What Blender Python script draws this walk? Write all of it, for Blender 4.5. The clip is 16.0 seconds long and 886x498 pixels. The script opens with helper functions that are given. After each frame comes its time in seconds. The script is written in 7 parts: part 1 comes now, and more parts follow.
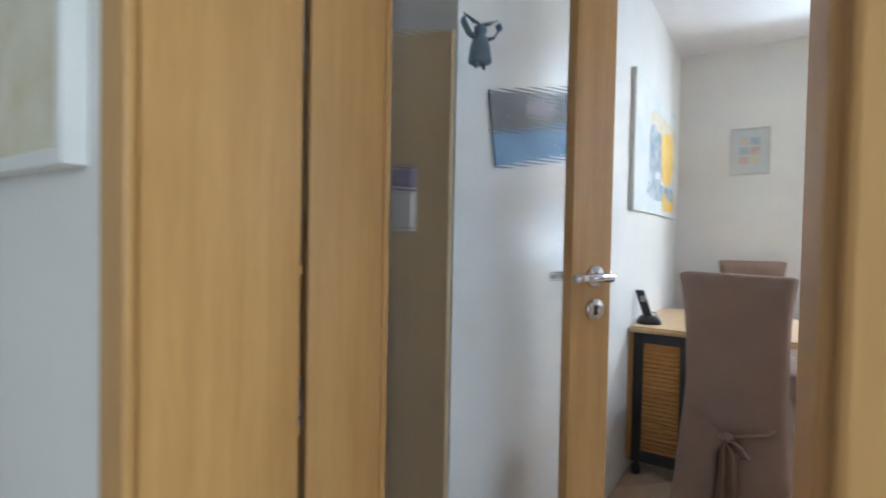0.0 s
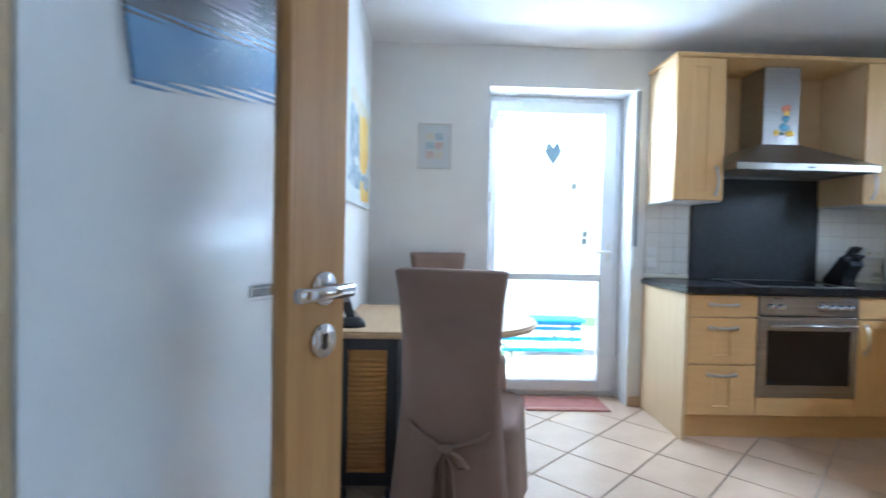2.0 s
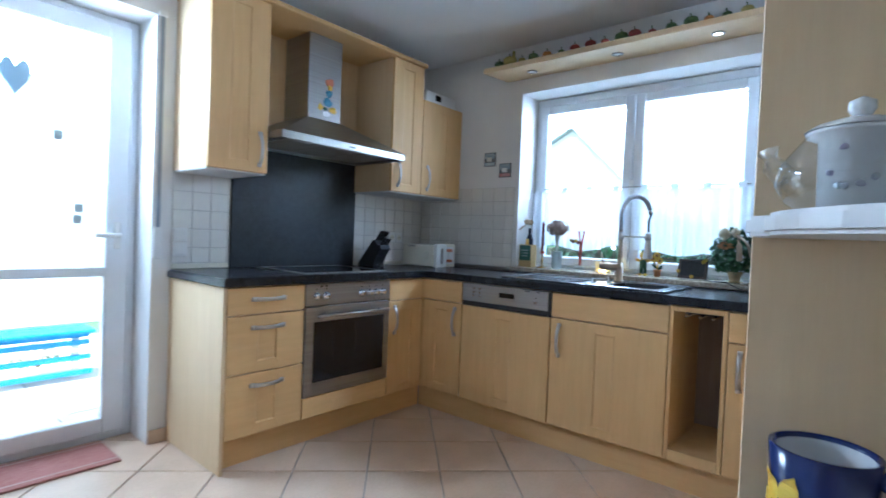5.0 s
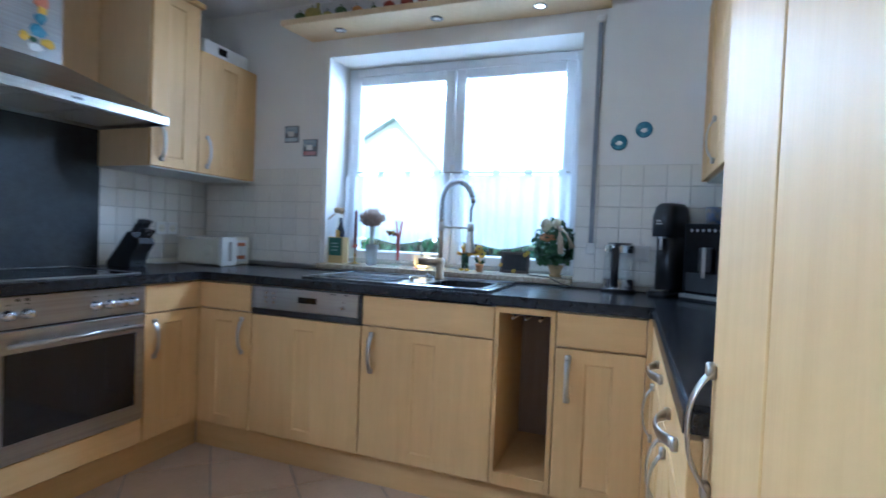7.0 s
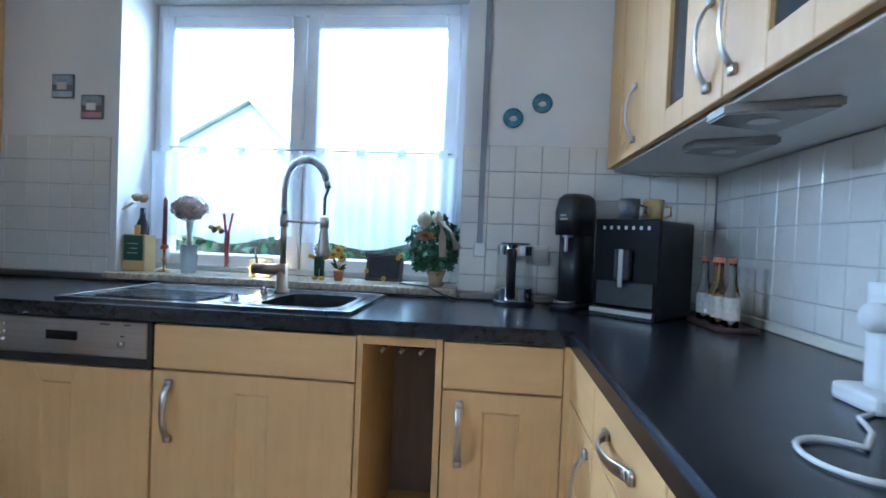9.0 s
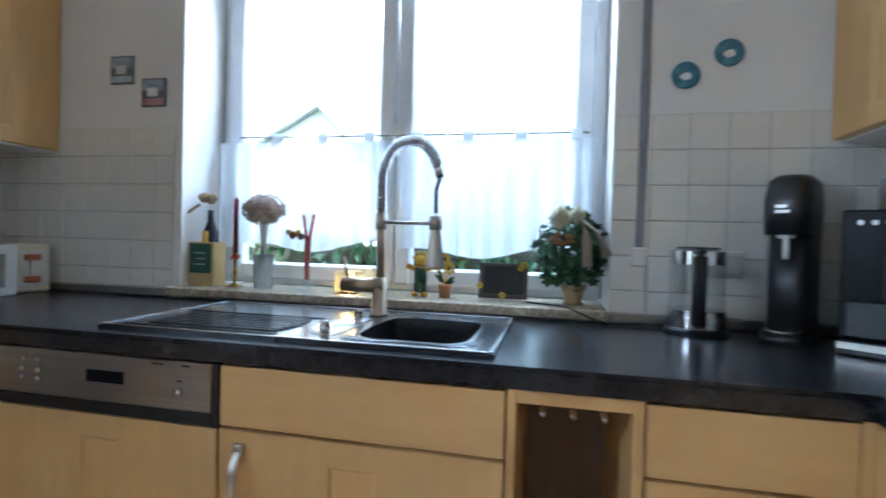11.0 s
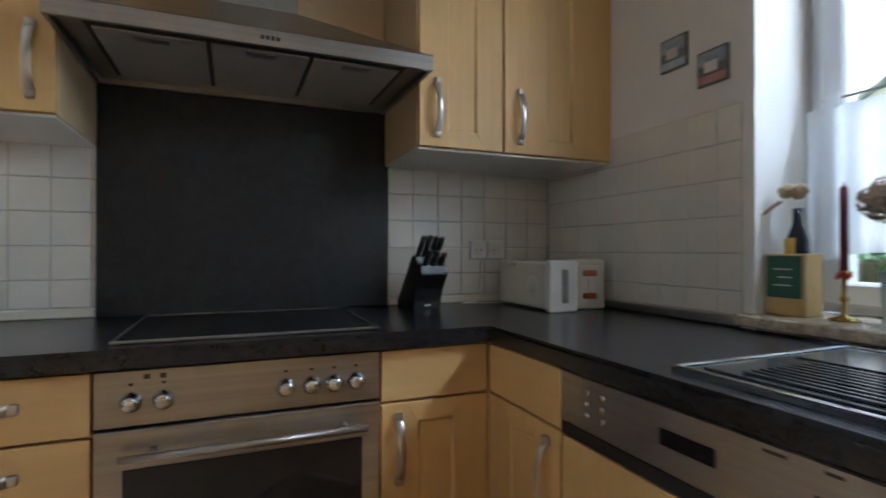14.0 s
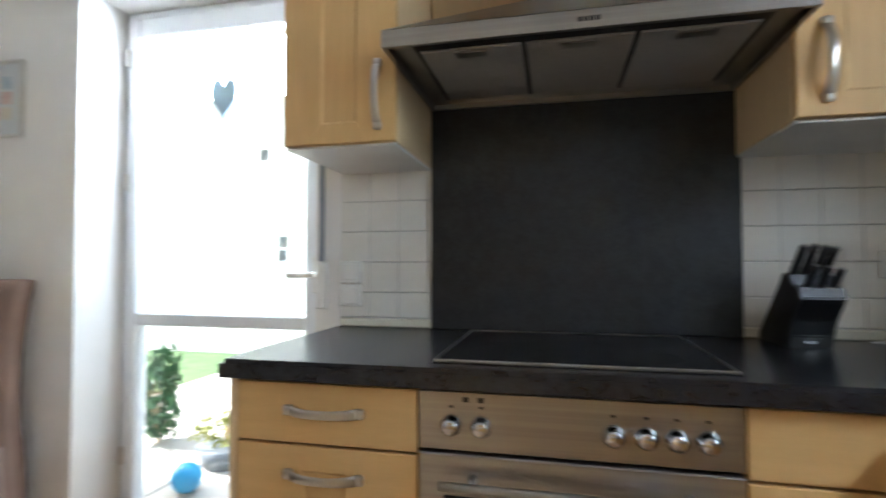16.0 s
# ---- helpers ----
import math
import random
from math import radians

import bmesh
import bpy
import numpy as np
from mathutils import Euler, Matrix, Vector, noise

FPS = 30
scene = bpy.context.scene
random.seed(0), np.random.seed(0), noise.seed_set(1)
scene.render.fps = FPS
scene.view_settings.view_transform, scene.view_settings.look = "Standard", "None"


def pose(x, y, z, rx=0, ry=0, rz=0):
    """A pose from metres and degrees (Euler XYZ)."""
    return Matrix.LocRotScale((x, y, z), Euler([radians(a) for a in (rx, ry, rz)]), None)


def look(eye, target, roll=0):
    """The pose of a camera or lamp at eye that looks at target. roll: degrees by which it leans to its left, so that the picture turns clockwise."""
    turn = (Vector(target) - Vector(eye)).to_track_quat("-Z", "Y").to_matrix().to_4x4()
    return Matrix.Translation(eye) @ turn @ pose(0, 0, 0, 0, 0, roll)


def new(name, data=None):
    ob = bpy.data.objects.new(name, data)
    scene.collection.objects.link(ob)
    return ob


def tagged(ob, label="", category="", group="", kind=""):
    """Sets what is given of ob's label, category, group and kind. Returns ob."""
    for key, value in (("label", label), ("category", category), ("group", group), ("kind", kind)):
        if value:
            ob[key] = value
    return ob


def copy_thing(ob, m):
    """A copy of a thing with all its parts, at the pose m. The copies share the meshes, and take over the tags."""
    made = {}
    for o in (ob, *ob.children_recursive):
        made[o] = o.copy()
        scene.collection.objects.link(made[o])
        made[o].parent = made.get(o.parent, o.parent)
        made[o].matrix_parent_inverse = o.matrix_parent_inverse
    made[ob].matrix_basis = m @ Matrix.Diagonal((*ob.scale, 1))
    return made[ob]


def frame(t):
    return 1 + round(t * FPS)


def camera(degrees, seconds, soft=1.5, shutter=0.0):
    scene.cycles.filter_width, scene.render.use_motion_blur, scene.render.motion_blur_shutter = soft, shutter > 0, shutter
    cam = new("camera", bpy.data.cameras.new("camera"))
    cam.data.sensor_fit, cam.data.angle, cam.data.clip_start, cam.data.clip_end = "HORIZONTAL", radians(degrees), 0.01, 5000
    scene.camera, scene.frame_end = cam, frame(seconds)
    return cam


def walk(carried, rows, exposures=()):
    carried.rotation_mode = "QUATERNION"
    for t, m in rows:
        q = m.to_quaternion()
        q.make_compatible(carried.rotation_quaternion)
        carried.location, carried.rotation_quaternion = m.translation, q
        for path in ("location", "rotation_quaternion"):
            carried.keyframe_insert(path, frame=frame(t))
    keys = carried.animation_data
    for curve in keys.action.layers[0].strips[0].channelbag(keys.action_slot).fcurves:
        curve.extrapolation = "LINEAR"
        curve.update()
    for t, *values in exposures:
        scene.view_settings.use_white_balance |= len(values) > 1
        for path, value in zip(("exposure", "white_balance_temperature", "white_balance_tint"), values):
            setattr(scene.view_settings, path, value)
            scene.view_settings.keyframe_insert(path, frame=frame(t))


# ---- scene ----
cam = camera(82.7, 16.0, 1.6, 0.5)
PATH = [
    (0, (-0.143, -0.135, 1.169), (-1.254, 1.527, 1.121), 1.1),
    (0.5, (-0.243, 0.021, 1.161), (-1.088, 1.834, 1.109), 1.1),
    (1, (-0.28, 0.101, 1.148), (-0.9, 2.002, 1.096), 0.9),
    (1.5, (-0.332, 0.241, 1.164), (-0.629, 2.218, 1.11), 1.1),
    (2, (-0.354, 0.311, 1.165), (-0.295, 2.31, 1.112), 1.3),
    (2.5, (-0.343, 0.421, 1.153), (0.042, 2.383, 1.099), 1.4),
    (3, (-0.296, 0.529, 1.143), (0.397, 2.405, 1.089), 1.7),
    (3.5, (-0.246, 0.591, 1.136), (0.654, 2.376, 1.081), 1.8),
    (4, (-0.155, 0.739, 1.121), (0.964, 2.396, 1.073), 1.9),
    (4.5, (-0.066, 0.847, 1.129), (1.278, 2.327, 1.081), 2.1),
    (4.7, (-0.022, 0.904, 1.129), (1.41, 2.3, 1.082), 2.2),
    (6.8, (0.488, 1.153, 1.14), (2.321, 1.951, 1.083), 2.3),
    (7, (0.541, 1.163, 1.129), (2.414, 1.861, 1.078), 2.3),
    (7.5, (0.689, 1.212, 1.119), (2.624, 1.717, 1.067), 2.5),
    (8, (0.846, 1.232, 1.136), (2.812, 1.597, 1.092), 2.4),
    (8.2, (0.898, 1.236, 1.134), (2.872, 1.555, 1.091), 2.4),
    (10.3, (1.476, 1.47, 1.139), (3.47, 1.622, 1.097), 2.2),
    (10.5, (1.51, 1.5, 1.131), (3.499, 1.704, 1.093), 2.0),
    (11, (1.56, 1.575, 1.129), (3.512, 2.013, 1.095), 1.6),
    (11.5, (1.632, 1.68, 1.126), (3.512, 2.36, 1.099), 1.3),
    (12, (1.696, 1.76, 1.132), (3.484, 2.656, 1.101), 1.0),
    (12.5, (1.75, 1.832, 1.129), (3.393, 2.971, 1.101), 0.7),
    (13, (1.809, 1.865, 1.141), (3.146, 3.353, 1.118), 0.3),
    (13.5, (1.826, 1.892, 1.125), (2.864, 3.601, 1.116), 0.2),
    (14, (1.839, 1.971, 1.105), (2.611, 3.816, 1.113), 0.1),
    (14.5, (1.849, 2.064, 1.107), (2.379, 3.992, 1.124), 0.0),
    (15, (1.851, 2.126, 1.104), (2.17, 4.1, 1.131), -0.0),
    (15.5, (1.857, 2.169, 1.109), (1.899, 4.168, 1.143), -0.1),
    (16, (1.85, 2.188, 1.11), (1.416, 4.139, 1.171), 0.0),
]
walk(cam, [(t, look(eye, target, roll)) for t, eye, target, roll in PATH],
     [(0, 2.55, 5550, 9), (1, 2.5, 5050, 8), (3, 2.45, 4750, 7), (7, 2.4, 4450, 7), (8.2, 2.4, 4400, 7), (10.5, 2.35, 4800, 7), (12.5, 1.9, 5400, 9), (14, 1.8, 5600, 9), (14.5, 2.1, 5750, 9), (16, 2.2, 5700, 8)])

# ---- world and lights ----
world = bpy.data.worlds.new("world")
scene.world = world
world.use_nodes = True
wn = world.node_tree.nodes
sky = wn.new("ShaderNodeTexSky")
sky.sky_type, sky.sun_disc = "NISHITA", False
SUN_EL, SUN_AZ = radians(50), radians(-98)
sky.sun_elevation, sky.sun_rotation = SUN_EL, SUN_AZ
sky.air_density, sky.dust_density = 2.0, 4.0
world.node_tree.links.new(sky.outputs[0], wn["Background"].inputs[0])
wn["Background"].inputs[1].default_value = 0.15
sun = new("sun", bpy.data.lights.new("sun", "SUN"))
sun.data.energy, sun.data.angle, sun.data.color = 4.5, radians(0.5), (1, 0.96, 0.9)
sun.matrix_basis = look((0, 0, 0), (-math.sin(SUN_AZ) * math.cos(SUN_EL), -math.cos(SUN_AZ) * math.cos(SUN_EL), -math.sin(SUN_EL)))


def window_light(name, m, w, h, watts):
    lamp = new(name, bpy.data.lights.new(name, "AREA"))
    lamp.data.shape, lamp.data.size, lamp.data.size_y, lamp.data.energy = "RECTANGLE", w, h, watts
    lamp.data.color = (0.86, 0.94, 1.0)
    lamp.matrix_basis = m
    return lamp


window_light("sky_light_window", look((3.40, 2.14, 1.99), (1.5, 2.14, 0.35)), 1.24, 0.09, 3.4)
window_light("sky_light_garden", look((4.05, 2.14, 3.0), (2.4, 2.14, 0.9)), 1.8, 0.8, 14)
window_light("sky_light_door", look((0.52, 4.10, 1.95), (0.52, 1.9, 0.5)), 0.74, 0.24, 6.6)
# added fill lamp that brightens the hall from an unseen opening
window_light("fill_light_hall", look((1.72, -1.05, 1.4), (-1.0, -0.6, 1.2)), 1.7, 1.5, 6.6)


# ---- materials ----
def material(name, a, b=None, rough=0.5, metal=0.0, scale=6.0, stretch=(1, 1, 1), fine=60.0, bump=0.05, grain=0.25, coat=0.0, detail=4.0, spread=(0.3, 0.7)):
    """Two colours mixed by coarse noise, a fine noise for grain and relief."""
    m = bpy.data.materials.new(name)
    m.use_nodes = True
    nt = m.node_tree
    n, link = nt.nodes, nt.links.new
    bsdf = n["Principled BSDF"]
    b = b or tuple(c * 0.88 for c in a)
    co = n.new("ShaderNodeTexCoord")
    mp = n.new("ShaderNodeMapping")
    mp.inputs["Scale"].default_value = stretch
    link(co.outputs["Object"], mp.inputs[0])
    big, small = n.new("ShaderNodeTexNoise"), n.new("ShaderNodeTexNoise")
    big.inputs["Scale"].default_value, big.inputs["Detail"].default_value = scale, detail
    small.inputs["Scale"].default_value, small.inputs["Detail"].default_value = fine, 3.0
    link(mp.outputs[0], big.inputs[0])
    link(mp.outputs[0], small.inputs[0])
    ramp = n.new("ShaderNodeValToRGB")
    ramp.color_ramp.elements[0].position, ramp.color_ramp.elements[1].position = spread
    ramp.color_ramp.elements[0].color, ramp.color_ramp.elements[1].color = (*a, 1), (*b, 1)
    add = n.new("ShaderNodeMath")
    add.operation = "MULTIPLY_ADD"
    add.inputs[1].default_value, add.inputs[2].default_value = grain, -grain / 2
    link(small.outputs[0], add.inputs[0])
    s2 = n.new("ShaderNodeMath")
    link(add.outputs[0], s2.inputs[0])
    link(big.outputs[0], s2.inputs[1])
    link(s2.outputs[0], ramp.inputs[0])
    link(ramp.outputs[0], bsdf.inputs["Base Color"])
    bsdf.inputs["Roughness"].default_value, bsdf.inputs["Metallic"].default_value = rough, metal
    bsdf.inputs["Coat Weight"].default_value = coat
    if bump:
        bn = n.new("ShaderNodeBump")
        bn.inputs["Strength"].default_value, bn.inputs["Distance"].default_value = bump, 0.01
        link(small.outputs[0], bn.inputs["Height"])
        link(bn.outputs[0], bsdf.inputs["Normal"])
    return m


def vary(m, amount=0.12):
    """Each object of a repeated piece a little lighter or darker."""
    nt = m.node_tree
    bsdf = nt.nodes["Principled BSDF"]
    src = bsdf.inputs["Base Color"].links[0].from_socket
    info, mul, hsv = nt.nodes.new("ShaderNodeObjectInfo"), nt.nodes.new("ShaderNodeMath"), nt.nodes.new("ShaderNodeHueSaturation")
    mul.operation = "MULTIPLY_ADD"
    mul.inputs[1].default_value, mul.inputs[2].default_value = amount, 1 - amount / 2
    nt.links.new(info.outputs["Random"], mul.inputs[0])
    nt.links.new(mul.outputs[0], hsv.inputs["Value"])
    nt.links.new(src, hsv.inputs["Color"])
    nt.links.new(hsv.outputs[0], bsdf.inputs["Base Color"])
    return m


def glass(name, tint=(1, 1, 1), rough=0.0, clear=0.0):
    m = bpy.data.materials.new(name)
    m.use_nodes = True
    nt = m.node_tree
    bsdf = nt.nodes["Principled BSDF"]
    bsdf.inputs["Base Color"].default_value = (*tint, 1)
    bsdf.inputs["Transmission Weight"].default_value, bsdf.inputs["Roughness"].default_value, bsdf.inputs["IOR"].default_value = 1, rough, 1.45
    return m


def sheer(name, colour, through_share):
    """Thin cloth: part of the light goes straight through."""
    m = bpy.data.materials.new(name)
    m.use_nodes = True
    nt = m.node_tree
    n, link = nt.nodes, nt.links.new
    mix, clear, tl, df, mx2 = n.new("ShaderNodeMixShader"), n.new("ShaderNodeBsdfTransparent"), n.new("ShaderNodeBsdfTranslucent"), n.new("ShaderNodeBsdfDiffuse"), n.new("ShaderNodeMixShader")
    tl.inputs[0].default_value = df.inputs[0].default_value = (*colour, 1)
    link(tl.outputs[0], mx2.inputs[1])
    link(df.outputs[0], mx2.inputs[2])
    wv = n.new("ShaderNodeTexNoise")
    wv.inputs["Scale"].default_value = 9
    mr = n.new("ShaderNodeMapRange")
    mr.inputs["To Min"].default_value, mr.inputs["To Max"].default_value = through_share * 0.3, through_share * 1.7
    link(wv.outputs[0], mr.inputs[0])
    link(mr.outputs[0], mix.inputs[0])
    link(mx2.outputs[0], mix.inputs[1])
    link(clear.outputs[0], mix.inputs[2])
    link(mix.outputs[0], n["Material Output"].inputs[0])
    return m


def glow(name, colour, strength):
    m = bpy.data.materials.new(name)
    m.use_nodes = True
    bsdf = m.node_tree.nodes["Principled BSDF"]
    bsdf.inputs["Emission Color"].default_value, bsdf.inputs["Emission Strength"].default_value = (*colour, 1), strength
    bsdf.inputs["Base Color"].default_value = (*colour, 1)
    return m


WALL = material("wall_plaster", (0.78, 0.76, 0.73), (0.72, 0.70, 0.67), 0.9, fine=220, bump=0.12, scale=2)
CEIL = material("ceiling_paint", (0.82, 0.81, 0.80), (0.78, 0.77, 0.77), 0.92, fine=180, bump=0.08, scale=1.5)
MAPLE = material("maple_front", (0.68, 0.435, 0.175), (0.63, 0.39, 0.15), 0.55, scale=5, stretch=(7, 7, 0.6), fine=30, bump=0.02, grain=0.35)
MAPLE_H = material("maple_across", (0.68, 0.435, 0.175), (0.63, 0.39, 0.15), 0.55, scale=5, stretch=(0.8, 0.8, 7), fine=30, bump=0.02, grain=0.35)
MAPLE_PALE = material("maple_side", (0.72, 0.54, 0.31), (0.68, 0.50, 0.28), 0.45, scale=5, stretch=(7, 7, 0.6), fine=30, bump=0.02, grain=0.4)
DOORWOOD = material("beech_veneer", (0.54, 0.31, 0.105), (0.46, 0.25, 0.08), 0.46, scale=4, stretch=(9, 9, 0.5), fine=25, bump=0.02, grain=0.5)
DOORWOOD_H = material("beech_veneer_across", (0.54, 0.31, 0.105), (0.46, 0.25, 0.08), 0.46, scale=4, stretch=(0.6, 0.6, 9), fine=25, bump=0.02, grain=0.5)
COUNTER = material("dark_worktop", (0.010, 0.010, 0.013), (0.024, 0.024, 0.028), 0.24, scale=40, fine=260, bump=0.04, grain=0.8)
SLATE = material("splash_panel", (0.008, 0.009, 0.011), (0.02, 0.021, 0.025), 0.45, scale=30, fine=140, bump=0.08, grain=0.9)
STEEL = material("brushed_steel", (0.42, 0.40, 0.37), (0.34, 0.32, 0.30), 0.32, 0.95, scale=3, stretch=(0.4, 0.4, 30), fine=40, bump=0.02)
STEEL_DARK = material("filter_mesh", (0.52, 0.50, 0.46), (0.42, 0.40, 0.37), 0.5, 0.4, scale=200, fine=500, bump=0.3)
CHROME = material("chrome", (0.70, 0.70, 0.72), (0.62, 0.62, 0.64), 0.14, 1.0, bump=0)
NICKEL = material("satin_nickel", (0.58, 0.55, 0.50), (0.50, 0.47, 0.43), 0.28, 1.0, fine=120, bump=0.01)
BRASS = material("brushed_bronze", (0.45, 0.38, 0.29), (0.38, 0.31, 0.23), 0.3, 1.0, fine=120, bump=0.01)
BLACK = material("black_plastic", (0.012, 0.012, 0.014), (0.02, 0.02, 0.022), 0.35, fine=300, bump=0.02)
BLACK_GLASS = material("black_glass", (0.006, 0.006, 0.008), (0.01, 0.01, 0.012), 0.06, bump=0)
WHITE = material("white_plastic", (0.78, 0.77, 0.74), (0.72, 0.71, 0.68), 0.4, fine=200, bump=0.01)
UPVC = material("white_window_profile", (0.80, 0.82, 0.84), (0.75, 0.77, 0.80), 0.3, fine=100, bump=0.01)
CREAM = material("cream_plastic", (0.74, 0.70, 0.58), (0.68, 0.64, 0.52), 0.4, fine=200, bump=0.01)
GROUT = material("grey_grout", (0.52, 0.50, 0.47), (0.44, 0.42, 0.39), 0.9, fine=300, bump=0.1)
TILE = vary(material("cream_wall_tile", (0.76, 0.73, 0.67), (0.72, 0.69, 0.63), 0.22, scale=12, fine=40, bump=0.015), 0.05)
FLOORTILE = vary(material("terracotta_beige_tile", (0.62, 0.455, 0.315), (0.54, 0.385, 0.255), 0.3, scale=5, fine=70, bump=0.03, grain=0.6), 0.12)
FLOORGROUT = material("floor_grout", (0.40, 0.35, 0.30), (0.33, 0.29, 0.25), 0.9, fine=200, bump=0.1)
CLOTH = material("taupe_slipcover", (0.29, 0.195, 0.15), (0.235, 0.155, 0.118), 0.9, scale=4, fine=400, bump=0.25)
PANE = glass("window_glass")
LEAF = material("leaf_green", (0.03, 0.09, 0.035), (0.06, 0.14, 0.05), 0.45, scale=30, bump=0.02)


# ---- building helpers ----
def thing(name, label, category, at=(0, 0, 0), group="", kind=""):
    ob = new(name)
    ob.location = at
    ob.empty_display_size = 0.05
    return tagged(ob, label, category, group, kind)


def part(name, bm, mat, parent=None, label="", smooth=False):
    """One mesh object, drawn in world metres, under a thing or a part."""
    p, off = parent, Vector((0, 0, 0))
    while p:
        off += p.location
        p = p.parent
    bmesh.ops.translate(bm, verts=bm.verts, vec=-off)
    bmesh.ops.recalc_face_normals(bm, faces=bm.faces)
    me = bpy.data.meshes.new(name)
    bm.to_mesh(me)
    bm.free()
    me.materials.append(mat)
    if smooth:
        for f in me.polygons:
            f.use_smooth = True
    ob = new(name, me)
    if parent:
        ob.parent = parent
    if label:
        ob["label"] = label
    return ob


def add_box(bm, x0, x1, y0, y1, z0, z1, bevel=0.0, segments=1):
    r = bmesh.ops.create_cube(bm, size=1)
    vs = r["verts"]
    bmesh.ops.scale(bm, vec=(abs(x1 - x0), abs(y1 - y0), abs(z1 - z0)), verts=vs)
    bmesh.ops.translate(bm, vec=((x0 + x1) / 2, (y0 + y1) / 2, (z0 + z1) / 2), verts=vs)
    if bevel:
        es = list({e for v in vs for e in v.link_edges})
        bmesh.ops.bevel(bm, geom=es, offset=bevel, segments=segments, affect="EDGES", profile=0.5)
    return bm


def box(x0, x1, y0, y1, z0, z1, bevel=0.0, segments=1):
    return add_box(bmesh.new(), x0, x1, y0, y1, z0, z1, bevel, segments)


def add_cyl(bm, a, b, r0, r1=None, n=20):
    a, b = Vector(a), Vector(b)
    r1 = r0 if r1 is None else r1
    q = (b - a).to_track_quat("Z", "Y").to_matrix().to_4x4()
    bmesh.ops.create_cone(bm, cap_ends=True, segments=n, radius1=r0, radius2=r1, depth=(b - a).length, matrix=Matrix.Translation((a + b) / 2) @ q)
    return bm


def cyl(a, b, r0, r1=None, n=20):
    return add_cyl(bmesh.new(), a, b, r0, r1, n)


def lathe(profile, at=(0, 0, 0), n=24, bm=None):
    """A solid of revolution from (radius, height) pairs."""
    bm = bm or bmesh.new()
    rings = []
    for r, z in profile:
        if r < 1e-5:
            rings.append([bm.verts.new((at[0], at[1], at[2] + z))])
        else:
            rings.append([bm.verts.new((at[0] + r * math.cos(2 * math.pi * k / n), at[1] + r * math.sin(2 * math.pi * k / n), at[2] + z)) for k in range(n)])
    for p, q in zip(rings, rings[1:]):
        for k in range(n):
            l = (k + 1) % n
            vs = [p[k % len(p)], p[l % len(p)], q[l % len(q)], q[k % len(q)]]
            vs = [v for i, v in enumerate(vs) if v not in vs[:i]]
            if len(vs) > 2:
                bm.faces.new(vs)
    return bm


def tube(points, r, n=10, bm=None, flat=1.0, up=None, flare=0.0):
    """A rod along a line of points; flat squashes it across, flare widens its ends."""
    bm = bm or bmesh.new()
    pts = [Vector(p) for p in points]
    rings = []
    for i, p in enumerate(pts):
        d = (pts[min(i + 1, len(pts) - 1)] - pts[max(i - 1, 0)]).normalized()
        u = Vector(up) if up else (Vector((0, 0, 1)) if abs(d.z) < 0.9 else Vector((1, 0, 0)))
        s = d.cross(u).normalized()
        w = s.cross(d).normalized()
        q = r * (1 + flare * (2 * i / max(1, len(pts) - 1) - 1) ** 2)
        rings.append([bm.verts.new(p + s * (q * math.cos(2 * math.pi * k / n)) + w * (r * flat * math.sin(2 * math.pi * k / n))) for k in range(n)])
    for a, b in zip(rings, rings[1:]):
        for k in range(n):
            bm.faces.new((a[k], a[(k + 1) % n], b[(k + 1) % n], b[k]))
    bm.faces.new(rings[0][::-1])
    bm.faces.new(rings[-1])
    return bm


def slab(outline, z0, z1, bevel=0.0):
    """A flat plate from its outline seen from above."""
    bm = bmesh.new()
    f = bm.faces.new([bm.verts.new((x, y, z0)) for x, y in outline])
    r = bmesh.ops.extrude_face_region(bm, geom=[f])
    bmesh.ops.translate(bm, vec=(0, 0, z1 - z0), verts=[v for v in r["geom"] if isinstance(v, bmesh.types.BMVert)])
    if bevel:
        bmesh.ops.bevel(bm, geom=[e for e in bm.edges if abs(e.verts[0].co.z - e.verts[1].co.z) < 1e-6], offset=bevel, segments=2, affect="EDGES")
    return bm


def blob(at, size, seed, rough=0.25, sub=2, bm=None):
    """An uneven lump."""
    bm = bm or bmesh.new()
    r = bmesh.ops.create_icosphere(bm, subdivisions=sub, radius=1)
    for v in r["verts"]:
        k = 1 + rough * noise.noise(v.co * 1.7 + Vector((seed * 3.1, seed, 0)))
        v.co = Vector((v.co.x * size[0] * k + at[0], v.co.y * size[1] * k + at[1], v.co.z * size[2] * k + at[2]))
    return bm


def structure(name, bm, mat, label):
    return tagged(part(name, bm, mat), label, "", "", "structure")


# ---- room shell ----
XW, XE, YS, YN, H = -0.76, 3.08, 0.477, 3.77, 2.47
structure("floor_bed", box(-3.0, 3.5, -2.5, 4.0, -0.2, -0.008), FLOORGROUT, "grey grout bed under the floor tiles")
structure("ceiling", box(-3.0, 3.5, -2.5, 4.1, H, H + 0.2), CEIL, "white painted plaster ceiling")


def wall_pieces(name, label, boxes):
    bm = bmesh.new()
    for b in boxes:
        add_box(bm, *b)
    return structure(name, bm, WALL, label)


